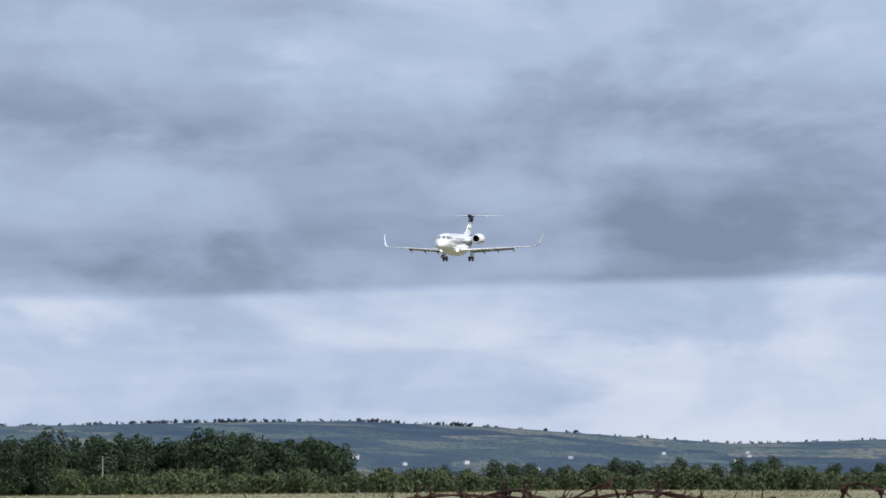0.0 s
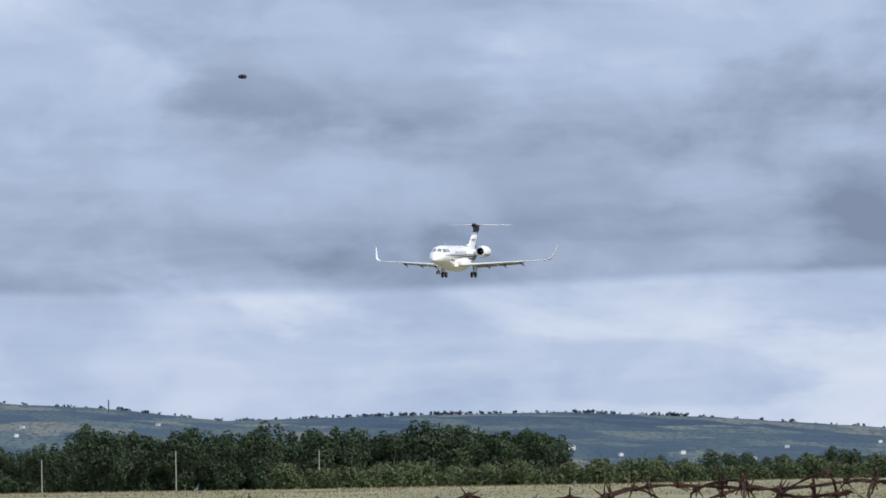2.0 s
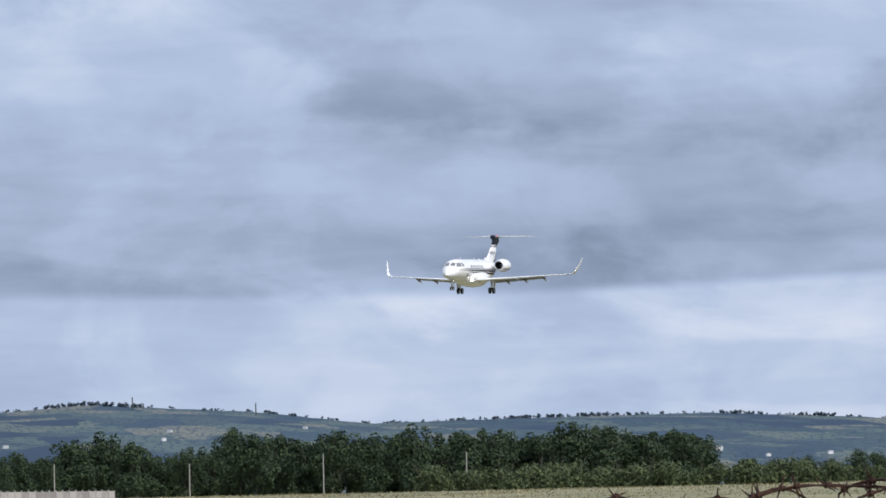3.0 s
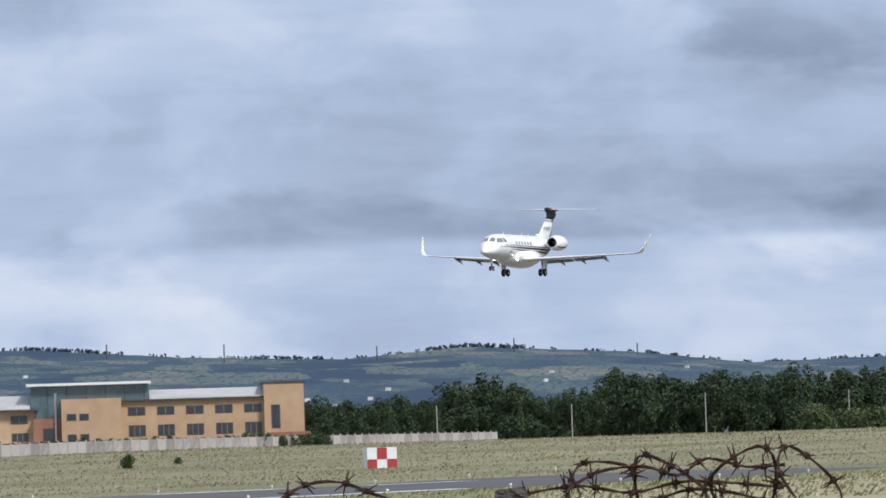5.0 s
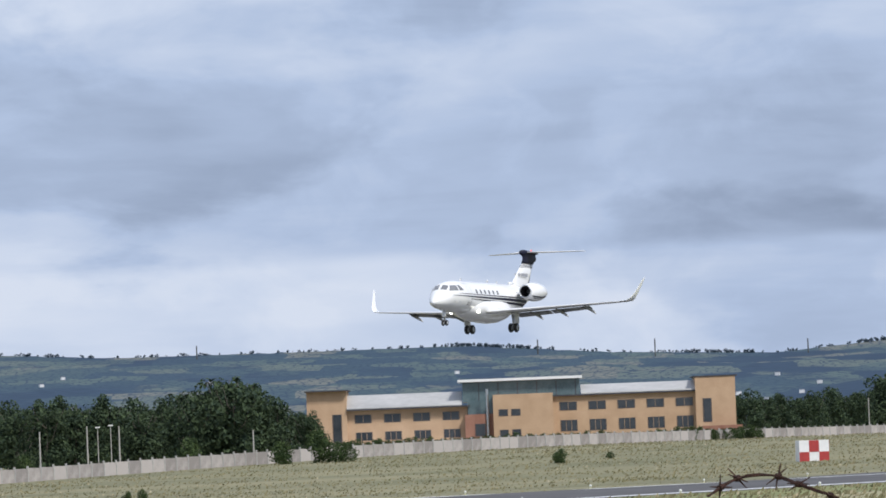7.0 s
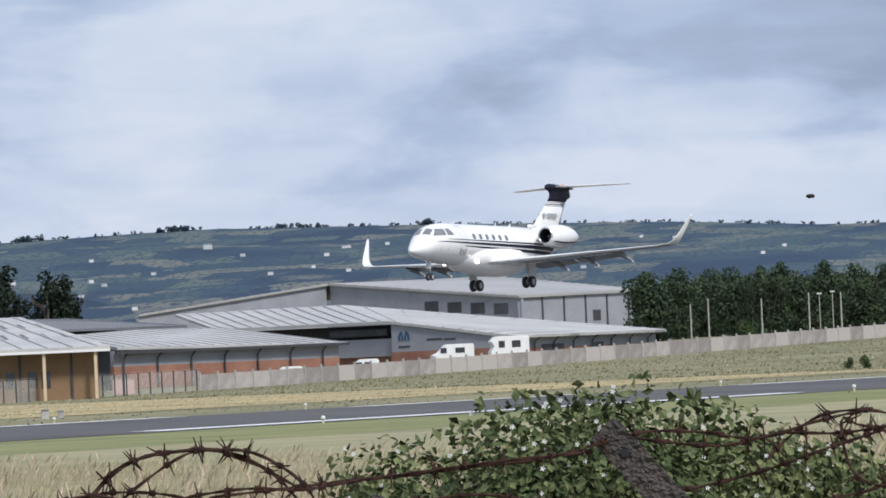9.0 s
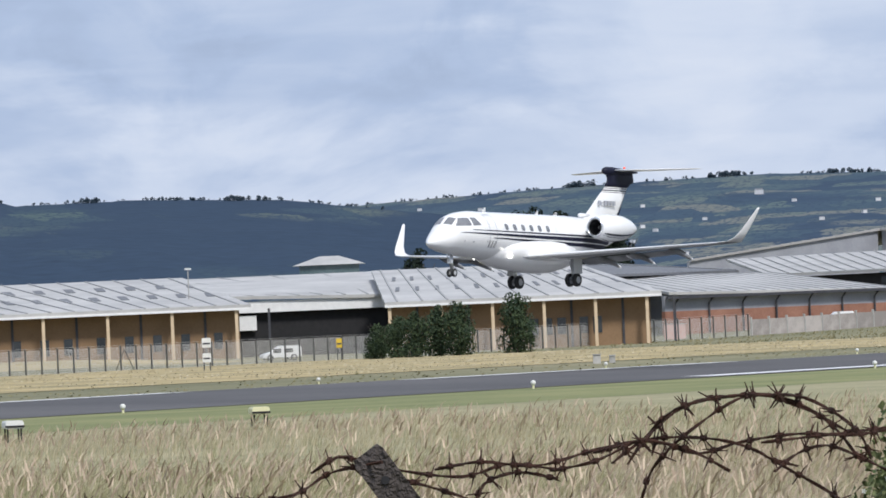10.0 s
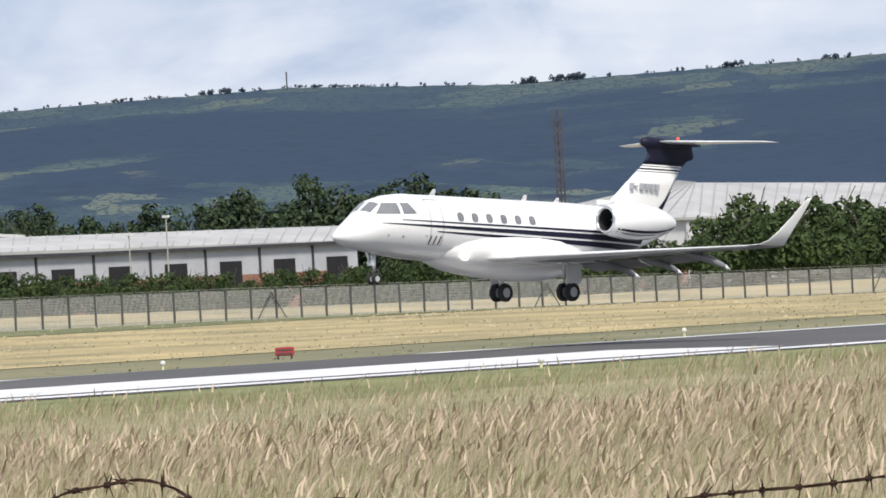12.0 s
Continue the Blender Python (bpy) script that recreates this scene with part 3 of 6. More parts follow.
def field_mat(name, tones, size, turn, hedge, wood=0.55, high=None):
    """Patchwork of fields with dark hedges between them; the tones given carry distance haze."""
    mt = bpy.data.materials.new(name)
    mt.use_nodes = True
    nt = mt.node_tree
    nd, ln = nt.nodes, nt.links
    bs = nd["Principled BSDF"]
    bs.inputs["Roughness"].default_value = 1.0
    bs.inputs["Specular IOR Level"].default_value = 0.05
    co = nd.new("ShaderNodeTexCoord")
    vr = nd.new("ShaderNodeVectorRotate")
    vr.rotation_type = "Z_AXIS"
    vr.inputs["Angle"].default_value = radians(-turn)
    ln.new(co.outputs["Object"], vr.inputs["Vector"])
    mp = nd.new("ShaderNodeMapping")
    mp.inputs["Scale"].default_value = (1 / size[0], 1 / 900, 1 / size[1])
    ln.new(vr.outputs[0], mp.inputs[0])
    wn = nd.new("ShaderNodeTexNoise")
    wn.inputs["Scale"].default_value, wn.inputs["Detail"].default_value = 0.9, 4
    ln.new(mp.outputs[0], wn.inputs["Vector"])
    va = nd.new("ShaderNodeVectorMath")
    va.operation = "MULTIPLY_ADD"
    va.inputs[1].default_value = (0.25, 0.25, 0.25)
    ln.new(wn.outputs[1], va.inputs[0])
    ln.new(mp.outputs[0], va.inputs[2])
    vo = nd.new("ShaderNodeTexVoronoi")
    vo.inputs["Scale"].default_value = 1.0
    vo.distance = "CHEBYCHEV"
    ln.new(va.outputs[0], vo.inputs["Vector"])
    ramp = nd.new("ShaderNodeValToRGB")
    ramp.color_ramp.interpolation = "CONSTANT"
    el = ramp.color_ramp.elements
    for k in range(len(tones) - 2):
        el.new(0.5)
    for k, (e, c) in enumerate(zip(el, tones)):
        e.position, e.color = k / len(tones), (*c, 1)
    sp = nd.new("ShaderNodeSeparateColor")
    ln.new(vo.outputs["Color"], sp.inputs[0])
    ln.new(sp.outputs[0], ramp.inputs[0])
    ed = nd.new("ShaderNodeTexVoronoi")
    ed.feature, ed.distance = "DISTANCE_TO_EDGE", "CHEBYCHEV"
    ln.new(va.outputs[0], ed.inputs["Vector"])
    er = nd.new("ShaderNodeMapRange")
    er.inputs["From Min"].default_value, er.inputs["From Max"].default_value = 0.02, 0.10
    ln.new(ed.outputs["Distance"], er.inputs[0])
    fn = nd.new("ShaderNodeTexNoise")
    fn.inputs["Scale"].default_value, fn.inputs["Detail"].default_value, fn.inputs["Roughness"].default_value = wood, 3, 0.5
    ln.new(mp.outputs[0], fn.inputs["Vector"])
    wr = nd.new("ShaderNodeMapRange")
    wr.inputs["From Min"].default_value, wr.inputs["From Max"].default_value = hedge[0], hedge[1]
    cell = nd.new("ShaderNodeMath")
    cell.operation = "MULTIPLY_ADD"
    cell.inputs[1].default_value = 0.22
    ln.new(sp.outputs[1], cell.inputs[0])
    ln.new(fn.outputs[0], cell.inputs[2])
    share = cell.outputs[0]
    if high:
        # open pasture on the level top, beyond a place along the hill
        sz = nd.new("ShaderNodeSeparateXYZ")
        ln.new(co.outputs["Object"], sz.inputs[0])
        up = []
        for socket, lo, hi in ((2, high[0], high[1]), (0, high[2], high[3])):
            g = nd.new("ShaderNodeMapRange")
            g.inputs["From Min"].default_value, g.inputs["From Max"].default_value = lo, hi
            ln.new(sz.outputs[socket], g.inputs[0])
            up.append(g.outputs[0])
        both = nd.new("ShaderNodeMath")
        both.operation = "MULTIPLY"
        ln.new(up[0], both.inputs[0])
        ln.new(up[1], both.inputs[1])
        add = nd.new("ShaderNodeMath")
        add.operation = "MULTIPLY_ADD"
        add.inputs[1].default_value = 0.4
        ln.new(both.outputs[0], add.inputs[0])
        ln.new(share, add.inputs[2])
        share = add.outputs[0]
    ln.new(share, wr.inputs[0])
    mn = nd.new("ShaderNodeMath")
    mn.operation = "MULTIPLY"
    ln.new(er.outputs[0], mn.inputs[0])
    ln.new(wr.outputs[0], mn.inputs[1])
    mx = nd.new("ShaderNodeMixRGB")
    # tree tops in the woods
    tn = nd.new("ShaderNodeTexNoise")
    tn.inputs["Scale"].default_value, tn.inputs["Detail"].default_value = 0.11, 4
    ln.new(co.outputs["Object"], tn.inputs["Vector"])
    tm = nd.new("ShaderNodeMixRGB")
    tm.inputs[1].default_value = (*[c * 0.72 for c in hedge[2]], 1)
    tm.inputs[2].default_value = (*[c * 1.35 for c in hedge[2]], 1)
    ln.new(tn.outputs[0], tm.inputs[0])
    ln.new(tm.outputs[0], mx.inputs[1])
    ln.new(mn.outputs[0], mx.inputs[0])
    ln.new(ramp.outputs[0], mx.inputs[2])
    ln.new(mx.outputs[0], bs.inputs["Base Color"])
    return mt


# distance haze is mixed into these field and wood tones as blue
FIELDS = field_mat("hazy_farmland", [(0.052, 0.082, 0.115), (0.066, 0.10, 0.12), (0.095, 0.13, 0.132), (0.056, 0.088, 0.116), (0.16, 0.17, 0.155), (0.072, 0.106, 0.122), (0.12, 0.148, 0.14)], (30, 4.2), 10, (0.49, 0.55, (0.04, 0.063, 0.098)), 0.22)
WOODS = field_mat("hazy_wooded_escarpment", [(0.045, 0.072, 0.10), (0.055, 0.085, 0.102), (0.075, 0.108, 0.11), (0.05, 0.078, 0.10), (0.10, 0.125, 0.115)], (34, 6), 30, (0.66, 0.76, (0.033, 0.053, 0.085)), 0.22, (86, 100, -1700, -1840))


def make_ground():
    bm = bmesh.new()
    ss = [-3000, -1200, -400, 0, 100] + list(range(150, 1100, 30)) + [1150, 1300, 1600, 2200, 3200, 4800]
    ns = [-3000, -800, -200, -60, 0, 40, 80, 120, 145, 168, 190, 205, 225, 250, 275, 300, 330, 355, 400, 480, 600, 900, 1400, 2200, 3200, 4800]
    g = [[bm.verts.new(strip(s, n)) for n in ns] for s in ss]
    for a, b in zip(g, g[1:]):
        for i in range(len(ns) - 1):
            bm.faces.new((a[i], a[i + 1], b[i + 1], b[i]))
    tagged(part("ground", bm, GRASS), "flat airfield grass reaching out to the hills", "ground", kind="structure")


def ribbon(name, s0, s1, n0, n1, lift, material, label, category, step=20.0, kind="structure", parent=None):
    bm = bmesh.new()
    k = max(1, int((s1 - s0) / step))
    m = max(1, int(abs(n1 - n0) / 7.5))
    rows = [[bm.verts.new(strip(s0 + (s1 - s0) * i / k, n0 + (n1 - n0) * j / m, lift)) for j in range(m + 1)] for i in range(k + 1)]
    for a, b in zip(rows, rows[1:]):
        for j in range(m):
            bm.faces.new((a[j], b[j], b[j + 1], a[j + 1]))
    ob = part(name, bm, material, parent)
    return tagged(ob, label, category, kind=kind) if not parent else ob


RW0, RW1 = 145.5, 190.5


def make_runway():
    ribbon("hay_field", -60, 620, 40, 120, 0.03, HAY_GROUND, "rough uncut hay field beside the runway", "field")
    ribbon("straw_bank", 150, 560, 226, 396, 0.03, STRAW, "dry straw-coloured mown grass", "field")
    ribbon("mown_verge", -200, 612, 120.0, 145.3, 0.035, VERGE, "mown green grass verge beside the runway", "grass verge")
    ribbon("long_grass_strip", 250, 388, 318, 353, 0.06, STRIP, "dark green uncut grass along the fence foot", "grass")
    rw = ribbon("runway", -900, 612, RW0, RW1, 0.05, ASPHALT, "grey asphalt runway with white painted lines", "runway")
    for n in (RW0 + 1.0, RW1 - 1.9):
        s = -300.0 if n > 170 else -340.0
        while s < 530:
            ribbon("edge_line", s, s + 70, n - 0.3, n + 1.4, 0.07, LINE_PAINT, "", "", parent=rw)
            s += 88 if n > 170 else 150
    for s in range(-280, 560, 50):
        ribbon("centre_line", s, s + 30, 167.0, 169.0, 0.07, LINE_PAINT, "", "", parent=rw)
    # broad aiming-point bars
    ribbon("aiming_bar", 108, 168, 149.5, 157.5, 0.06, LINE_PAINT, "", "", parent=rw)
    ribbon("aiming_bar", 108, 168, 178.5, 186.5, 0.06, LINE_PAINT, "", "", parent=rw)


# bearing to the left, height of the crest in metres at 4 km
FARM_CREST = [(-12, 30), (-6, 36), (-3.7, 40), (-2.5, 38), (-1.5, 43), (-0.5, 48.5), (0.8, 53), (2.1, 52.5), (3.7, 51), (4.6, 59), (6.1, 65.5), (7.1, 60), (8.5, 64), (9.7, 71), (11, 71), (12.7, 71.5), (14.1, 77.5), (16.1, 82), (18.1, 85), (19.7, 82), (21.2, 77.5), (23, 70), (26, 60), (34, 50), (50, 40)]
WOOD_CREST = [(17, 20), (19, 52), (20.5, 68), (21.2, 74), (22, 82), (23.2, 85.5), (24.3, 85), (24.6, 91), (25.7, 101), (26, 109.8), (27.2, 121), (27.9, 125.5), (29.1, 127), (30.2, 124), (32.5, 120), (33, 119), (34.8, 124), (36.1, 121.4), (37.3, 118.6), (40, 114), (50, 100), (60, 90)]


def make_hill(name, crest, d_foot, d_top, material, label, foot_z, a0, a1, rough, seed, power=1.0):
    bm = bmesh.new()
    az = np.arange(a0, a1, 0.09)
    hs = np.interp(az, [c[0] for c in crest], [c[1] for c in crest])
    k = 16
    rows = []
    for a, h in zip(az, hs):
        col = []
        for j in range(k + 2):
            v = min(1.0, j / k)
            d = d_foot + (d_top - d_foot) * v
            z = foot_z + (EYE_Z + (h - EYE_Z) * d_top / 4000 - foot_z) * v ** power
            p = polar(a, d, 0)
            nz = noise.fractal(Vector((p.x * 0.0035 + seed, p.y * 0.0035, 0)), 0.9, 2.0, 5)
            z += rough * nz * math.sin(math.pi * min(v, 0.999)) + (0.0 if v < 1 else 0.6 * noise.noise(Vector((a * 9, seed, 0))))
            if j == k + 1:
                d, z = d_top + 300, z - 40
                p = polar(a, d, 0)
            col.append(bm.verts.new((p.x, p.y, z)))
        rows.append(col)
    for a, b in zip(rows, rows[1:]):
        for i in range(k + 1):
            bm.faces.new((a[i], b[i], b[i + 1], a[i + 1]))
    return tagged(part(name, bm, material, smooth_faces=True), label, "hill", kind="structure")


make_ground()
make_runway()
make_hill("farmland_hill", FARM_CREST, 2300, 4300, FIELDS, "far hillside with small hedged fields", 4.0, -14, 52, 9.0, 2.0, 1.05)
# nearer slope, the same blue haze put into its tones
LOW_FIELDS = field_mat("hazy_lower_fields", [(0.05, 0.08, 0.10), (0.065, 0.10, 0.108), (0.09, 0.125, 0.115), (0.055, 0.085, 0.10), (0.125, 0.15, 0.13), (0.078, 0.112, 0.11)], (17, 2.6), 32, (0.48, 0.56, (0.034, 0.054, 0.084)), 0.25)
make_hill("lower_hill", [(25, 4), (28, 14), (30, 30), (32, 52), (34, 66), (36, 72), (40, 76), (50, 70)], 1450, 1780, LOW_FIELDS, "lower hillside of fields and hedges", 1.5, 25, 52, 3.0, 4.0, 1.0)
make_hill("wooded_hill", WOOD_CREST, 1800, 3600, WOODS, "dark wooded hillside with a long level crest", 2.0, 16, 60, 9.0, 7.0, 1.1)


# ---- trees ----
BARK = mat("bark", (0.06, 0.05, 0.04), (0.16, 0.14, 0.12), 3, 0.95, bump=0.6)
LEAF_DARK = leafy("dark_leaves", (0.02, 0.036, 0.022), (0.06, 0.088, 0.042))
LEAF_MID = leafy("green_leaves", (0.022, 0.04, 0.015), (0.065, 0.098, 0.032))
LEAF_PALE = leafy("pale_leaves", (0.042, 0.062, 0.03), (0.10, 0.125, 0.055))
PINE_LEAF = leafy("pine_needles", (0.006, 0.012, 0.009), (0.022, 0.035, 0.02))
rng = random.Random(5)


def leaf_cloud(bm, lumps, count, size, mi=0, flat=0.6):
    """Small leaf clumps over the lumps' surfaces, with gaps."""
    tot = sum(r * r for _, r in lumps)
    for c, r in lumps:
        for _ in range(int(count * r * r / tot)):
            d = Vector((rng.gauss(0, 1), rng.gauss(0, 1), rng.gauss(0, 1))).normalized()
            p = c + d * r * (rng.uniform(0.62, 1.06))
            nrm = (d + Vector((rng.gauss(0, 0.6), rng.gauss(0, 0.6), rng.gauss(0, 0.6)))).normalized()
            t = nrm.orthogonal().normalized()
            t = (Matrix.Rotation(rng.uniform(0, 6.3), 3, nrm) @ t)
            b = nrm.cross(t)
            s = size * rng.uniform(0.6, 1.3)
            q = [bm.verts.new(p + t * s * x + b * s * y * flat + nrm * s * w) for x, y, w in ((-1, -0.2, 0), (-0.1, -1, 0.25), (1, 0.1, 0), (0.15, 1, 0.25))]
            f = bm.faces.new(q)
            f.material_index = mi


def make_tree(name, label, h, spread, lumps_n, leaf, leaf_mat, trunk_r=0.22, low=0.12, tall=1.0, count=900, category="tree"):
    tree = empty(name, Matrix(), label, category)
    bm = bmesh.new()
    bend = [Vector((rng.uniform(-0.2, 0.2) * k, rng.uniform(-0.2, 0.2) * k, h * 0.8 * k / 4)) for k in range(5)]
    bend[0].z = -0.3
    tube(bm, bend, [trunk_r * (1 - 0.19 * k) for k in range(5)], 7)
    for k in range(6):
        a, z = rng.uniform(0, 6.3), h * rng.uniform(low + 0.1, 0.7)
        base = bend[2] * (z / max(bend[2].z, 0.1))
        base.z = z
        tube(bm, [base, base + Vector((math.cos(a), math.sin(a), 0.6)) * spread * 0.35, base + Vector((math.cos(a), math.sin(a), 1.1)) * spread * 0.62], [trunk_r * 0.4, trunk_r * 0.25, 0.03], 5)
    part("trunk", bm, BARK, tree)
    lumps = []
    for k in range(lumps_n):
        v = (k + 0.5) / lumps_n
        z = h * (low + (0.98 - low) * v)
        wide = spread * math.sin(math.pi * (0.16 + 0.76 * v)) ** 0.7
        a, rr = rng.uniform(0, 6.3), wide * rng.uniform(0.15, 0.72)
        r = max(spread * 0.22, wide * rng.uniform(0.38, 0.6)) * (0.75 + 0.25 * tall)
        lumps.append((Vector((rr * math.cos(a), rr * math.sin(a), min(z, h - r * 0.7))), r))
    bm = bmesh.new()
    leaf_cloud(bm, lumps, count, leaf)
    part("crown", bm, leaf_mat, tree)
    return tree


def plant(kind_list, places, group=""):
    """Copies of the models at (bearing, distance, size) places; the first of each model is used itself."""
    for az, d, sc in places:
        src = rng.choice(kind_list)
        p = polar(az, d)
        ob = copy_thing(src, pose(p.x, p.y, p.z - 0.05, 0, 0, rng.uniform(0, 360)) @ Matrix.Diagonal((sc, sc, sc * rng.uniform(0.92, 1.08), 1)))
        ob.matrix_basis = pose(p.x, p.y, p.z - 0.05, 0, 0, rng.uniform(0, 360))
        ob.scale = (sc * rng.uniform(0.95, 1.1), sc * rng.uniform(0.95, 1.1), sc)
        if group:
            tagged(ob, group=group)


def drop(models):
    for mdl in models:
        for o in list(mdl.children_recursive) + [mdl]:
            bpy.data.objects.remove(o)


BELT = [make_tree("tree", "dark green broadleaf tree in a shelter belt", 11 + 0.7 * k, 3.9 + 0.25 * k, 16, 0.36, LEAF_DARK, 0.24, 0.05, count=2700) for k in range(5)]
MID = [make_tree("tree", "full green broadleaf tree beside the airfield fence", 10 + k, 5.4, 18, 0.34, LEAF_DARK, 0.3, 0.02, count=3400) for k in range(3)]
SHRUB = [make_tree("shrub", "rounded green shrub in the boundary hedge", 4.6 + 0.5 * k, 3.2, 11, 0.22, LEAF_MID, 0.1, 0.0, count=1900, category="bush") for k in range(3)]
SCRUB = [make_tree("shrub", "pale olive scrub bush", 4.2, 4.2, 9, 0.34, LEAF_PALE, 0.1, 0.0, count=1100, category="bush") for k in range(2)]
PINE = [make_tree("pine", "dark dense pine tree beside the sheds", 15, 5.0, 13, 0.42, PINE_LEAF, 0.4, 0.12, count=1800) for k in range(2)]

belt = []
a = -0.1
while a < 7.5:
    top = 1.0 if a > 0.9 else 0.8
    if 4.9 < a < 5.6 or 6.3 < a:
        top = 0.78
    if a > 0.7:
        belt.append((a, rng.uniform(1400, 1450), top * rng.uniform(0.88, 1.08)))
        belt.append((a + 0.05, rng.uniform(1460, 1540), top * rng.uniform(0.9, 1.1)))
    a += rng.uniform(0.1, 0.16)
plant(BELT, belt, "shelter belt")
plant(MID, [(az, rng.uniform(1330, 1420), rng.uniform(0.5, 0.66)) for az in (0.45, 0.25, 0.0, -0.2, -0.45, -0.6, -0.75, -0.9, -1.05, -1.25, -1.45, -1.6, -1.8, -2.0, -2.15, -2.3, -2.5, -2.65, -2.8, -2.95, -3.1, -3.3, -3.5, -3.7, -3.9, -4.1, -4.3, -4.5)])
plant(SCRUB, [(az, rng.uniform(1180, 1280), rng.uniform(0.7, 1.1)) for az in np.arange(-4.6, 3.3, 0.15)])
plant(MID, [(az, rng.uniform(960, 1040), s) for az, s in ((11.1, 0.62), (11.35, 0.75), (11.7, 1.12), (11.85, 1.05), (12.05, 0.8), (12.3, 0.8), (12.55, 0.82), (12.8, 0.86), (13.05, 0.84), (13.3, 0.84), (13.55, 0.8), (13.8, 0.85), (14.05, 0.86), (14.3, 0.9))])
plant(MID, [(az + rng.uniform(-0.05, 0.05), rng.uniform(1000, 1080), rng.uniform(0.72, 0.9)) for az in np.arange(11.9, 14.45, 0.16)])
plant(MID, [(az, rng.uniform(980, 1020), sc) for az, sc in ((11.5, 0.85), (11.62, 1.0), (11.78, 1.1), (11.95, 0.95), (12.5, 0.75), (12.7, 0.75), (11.2, 0.6))])
plant(SHRUB, [(az, rng.uniform(915, 950), s) for az, s in ((11.0, 0.8), (11.3, 0.7), (12.1, 0.85), (13.5, 0.6), (10.8, 0.6))])
hedge = [(az + rng.uniform(-0.07, 0.07), (400 + rng.uniform(0, 22)) / math.sin(radians(az + 10.9)), (1.4 if az < 31.2 else 0.85 if az < 34.2 else 0.66) * (0.8 if az < 26.6 else 1.0) * rng.uniform(0.88, 1.08)) for az in np.arange(24.9, 37.9, 0.17)]
plant(SHRUB, hedge, "hedge of shrubs")
plant(MID, [(20.95, 640, 0.36), (20.75, 645, 0.4), (20.58, 640, 0.42), (21.25, 640, 0.33), (21.1, 650, 0.36), (20.09, 640, 0.47)])
plant(PINE, [(19.72, 1050, 1.05), (19.93, 1060, 1.12), (19.36, 1040, 0.98), (19.22, 1050, 0.9), (22.98, 900, 0.6), (20.9, 1000, 0.74), (28.27, 640, 0.55)])
plant(BELT, [(az + rng.uniform(-0.05, 0.05), rng.uniform(880, 930), rng.uniform(1.12, 1.34)) for az in np.arange(33.3, 38, 0.17)])
plant(SHRUB, [(az, rng.uniform(1105, 1130), rng.uniform(0.4, 0.47)) for az in np.arange(7.3, 11.2, 0.06)], "low hedge")
plant(SHRUB, [(8.95, 820, 0.32), (9.0, 822, 0.25), (12.5, 640, 0.22), (12.62, 642, 0.2), (8.55, 840, 0.2)])
drop(BELT + MID + SHRUB + SCRUB + PINE)

# ---- buildings ----
BUFF = mat("buff_brick", (0.40, 0.265, 0.165), (0.50, 0.345, 0.225), 0.4, 0.9, fine=6.0)
RED_BRICK = mat("red_brick", (0.22, 0.10, 0.07), (0.33, 0.17, 0.12), 0.5, 0.9, fine=6.0)
BROWN_PANEL = mat("tan_cladding", (0.20, 0.125, 0.068), (0.27, 0.17, 0.095), 0.3, 0.8, fine=4.0)
GREY_CLAD = mat("grey_cladding", (0.24, 0.25, 0.285), (0.315, 0.325, 0.36), 0.3, 0.6, fine=3.0)
LILAC_CLAD = mat("lilac_grey_cladding", (0.40, 0.41, 0.45), (0.48, 0.49, 0.53), 0.3, 0.6, fine=3.0)
WHITE_CLAD = mat("pale_cladding", (0.55, 0.56, 0.58), (0.66, 0.66, 0.68), 0.3, 0.6, fine=3.0)
ROOF_PALE = mat("pale_metal_roof", (0.34, 0.335, 0.33), (0.50, 0.49, 0.475), 0.12, 0.6, fine=0.9)
ROOF_GREY = mat("grey_metal_roof", (0.30, 0.29, 0.29), (0.40, 0.39, 0.38), 0.08, 0.5, fine=1.2)
DARK_TRIM = mat("dark_trim", (0.03, 0.032, 0.04), (0.06, 0.06, 0.07), 1, 0.6)
WINDOW = mat("window_glass", (0.02, 0.025, 0.03), (0.05, 0.055, 0.06), 0.5, 0.1, spec=0.8)
TEAL_GLASS = mat("teal_glazing", (0.06, 0.10, 0.11), (0.12, 0.17, 0.18), 0.4, 0.15, spec=0.8)
FRAME_WHITE = mat("white_frame", (0.7, 0.7, 0.7), (0.8, 0.8, 0.8), 2, 0.5)
SEAM = mat("roof_seam", (0.26, 0.26, 0.26), (0.36, 0.355, 0.35), 0.5, 0.6)
SKYLIGHT = mat("roof_light", (0.12, 0.125, 0.135), (0.17, 0.175, 0.19), 1, 0.7)
PALE_TAN = mat("pale_tan_post", (0.55, 0.42, 0.28), (0.66, 0.52, 0.36), 1, 0.7)


def frame_of(p, q):
    """A wall's own axes: x along it from p to q as seen from the camera, y away from the viewer, z up."""
    d = Vector((q.x - p.x, q.y - p.y, 0)).normalized()
    back = Vector((-d.y, d.x, 0))
    if back.dot(Vector((p.x, p.y, 0))) < 0:
        back = -back
    m = Matrix((d, back, Vector((0, 0, 1)))).transposed().to_4x4()
    m.translation = Vector((p.x, p.y, 0))
    return m, Vector((q.x - p.x, q.y - p.y, 0)).length


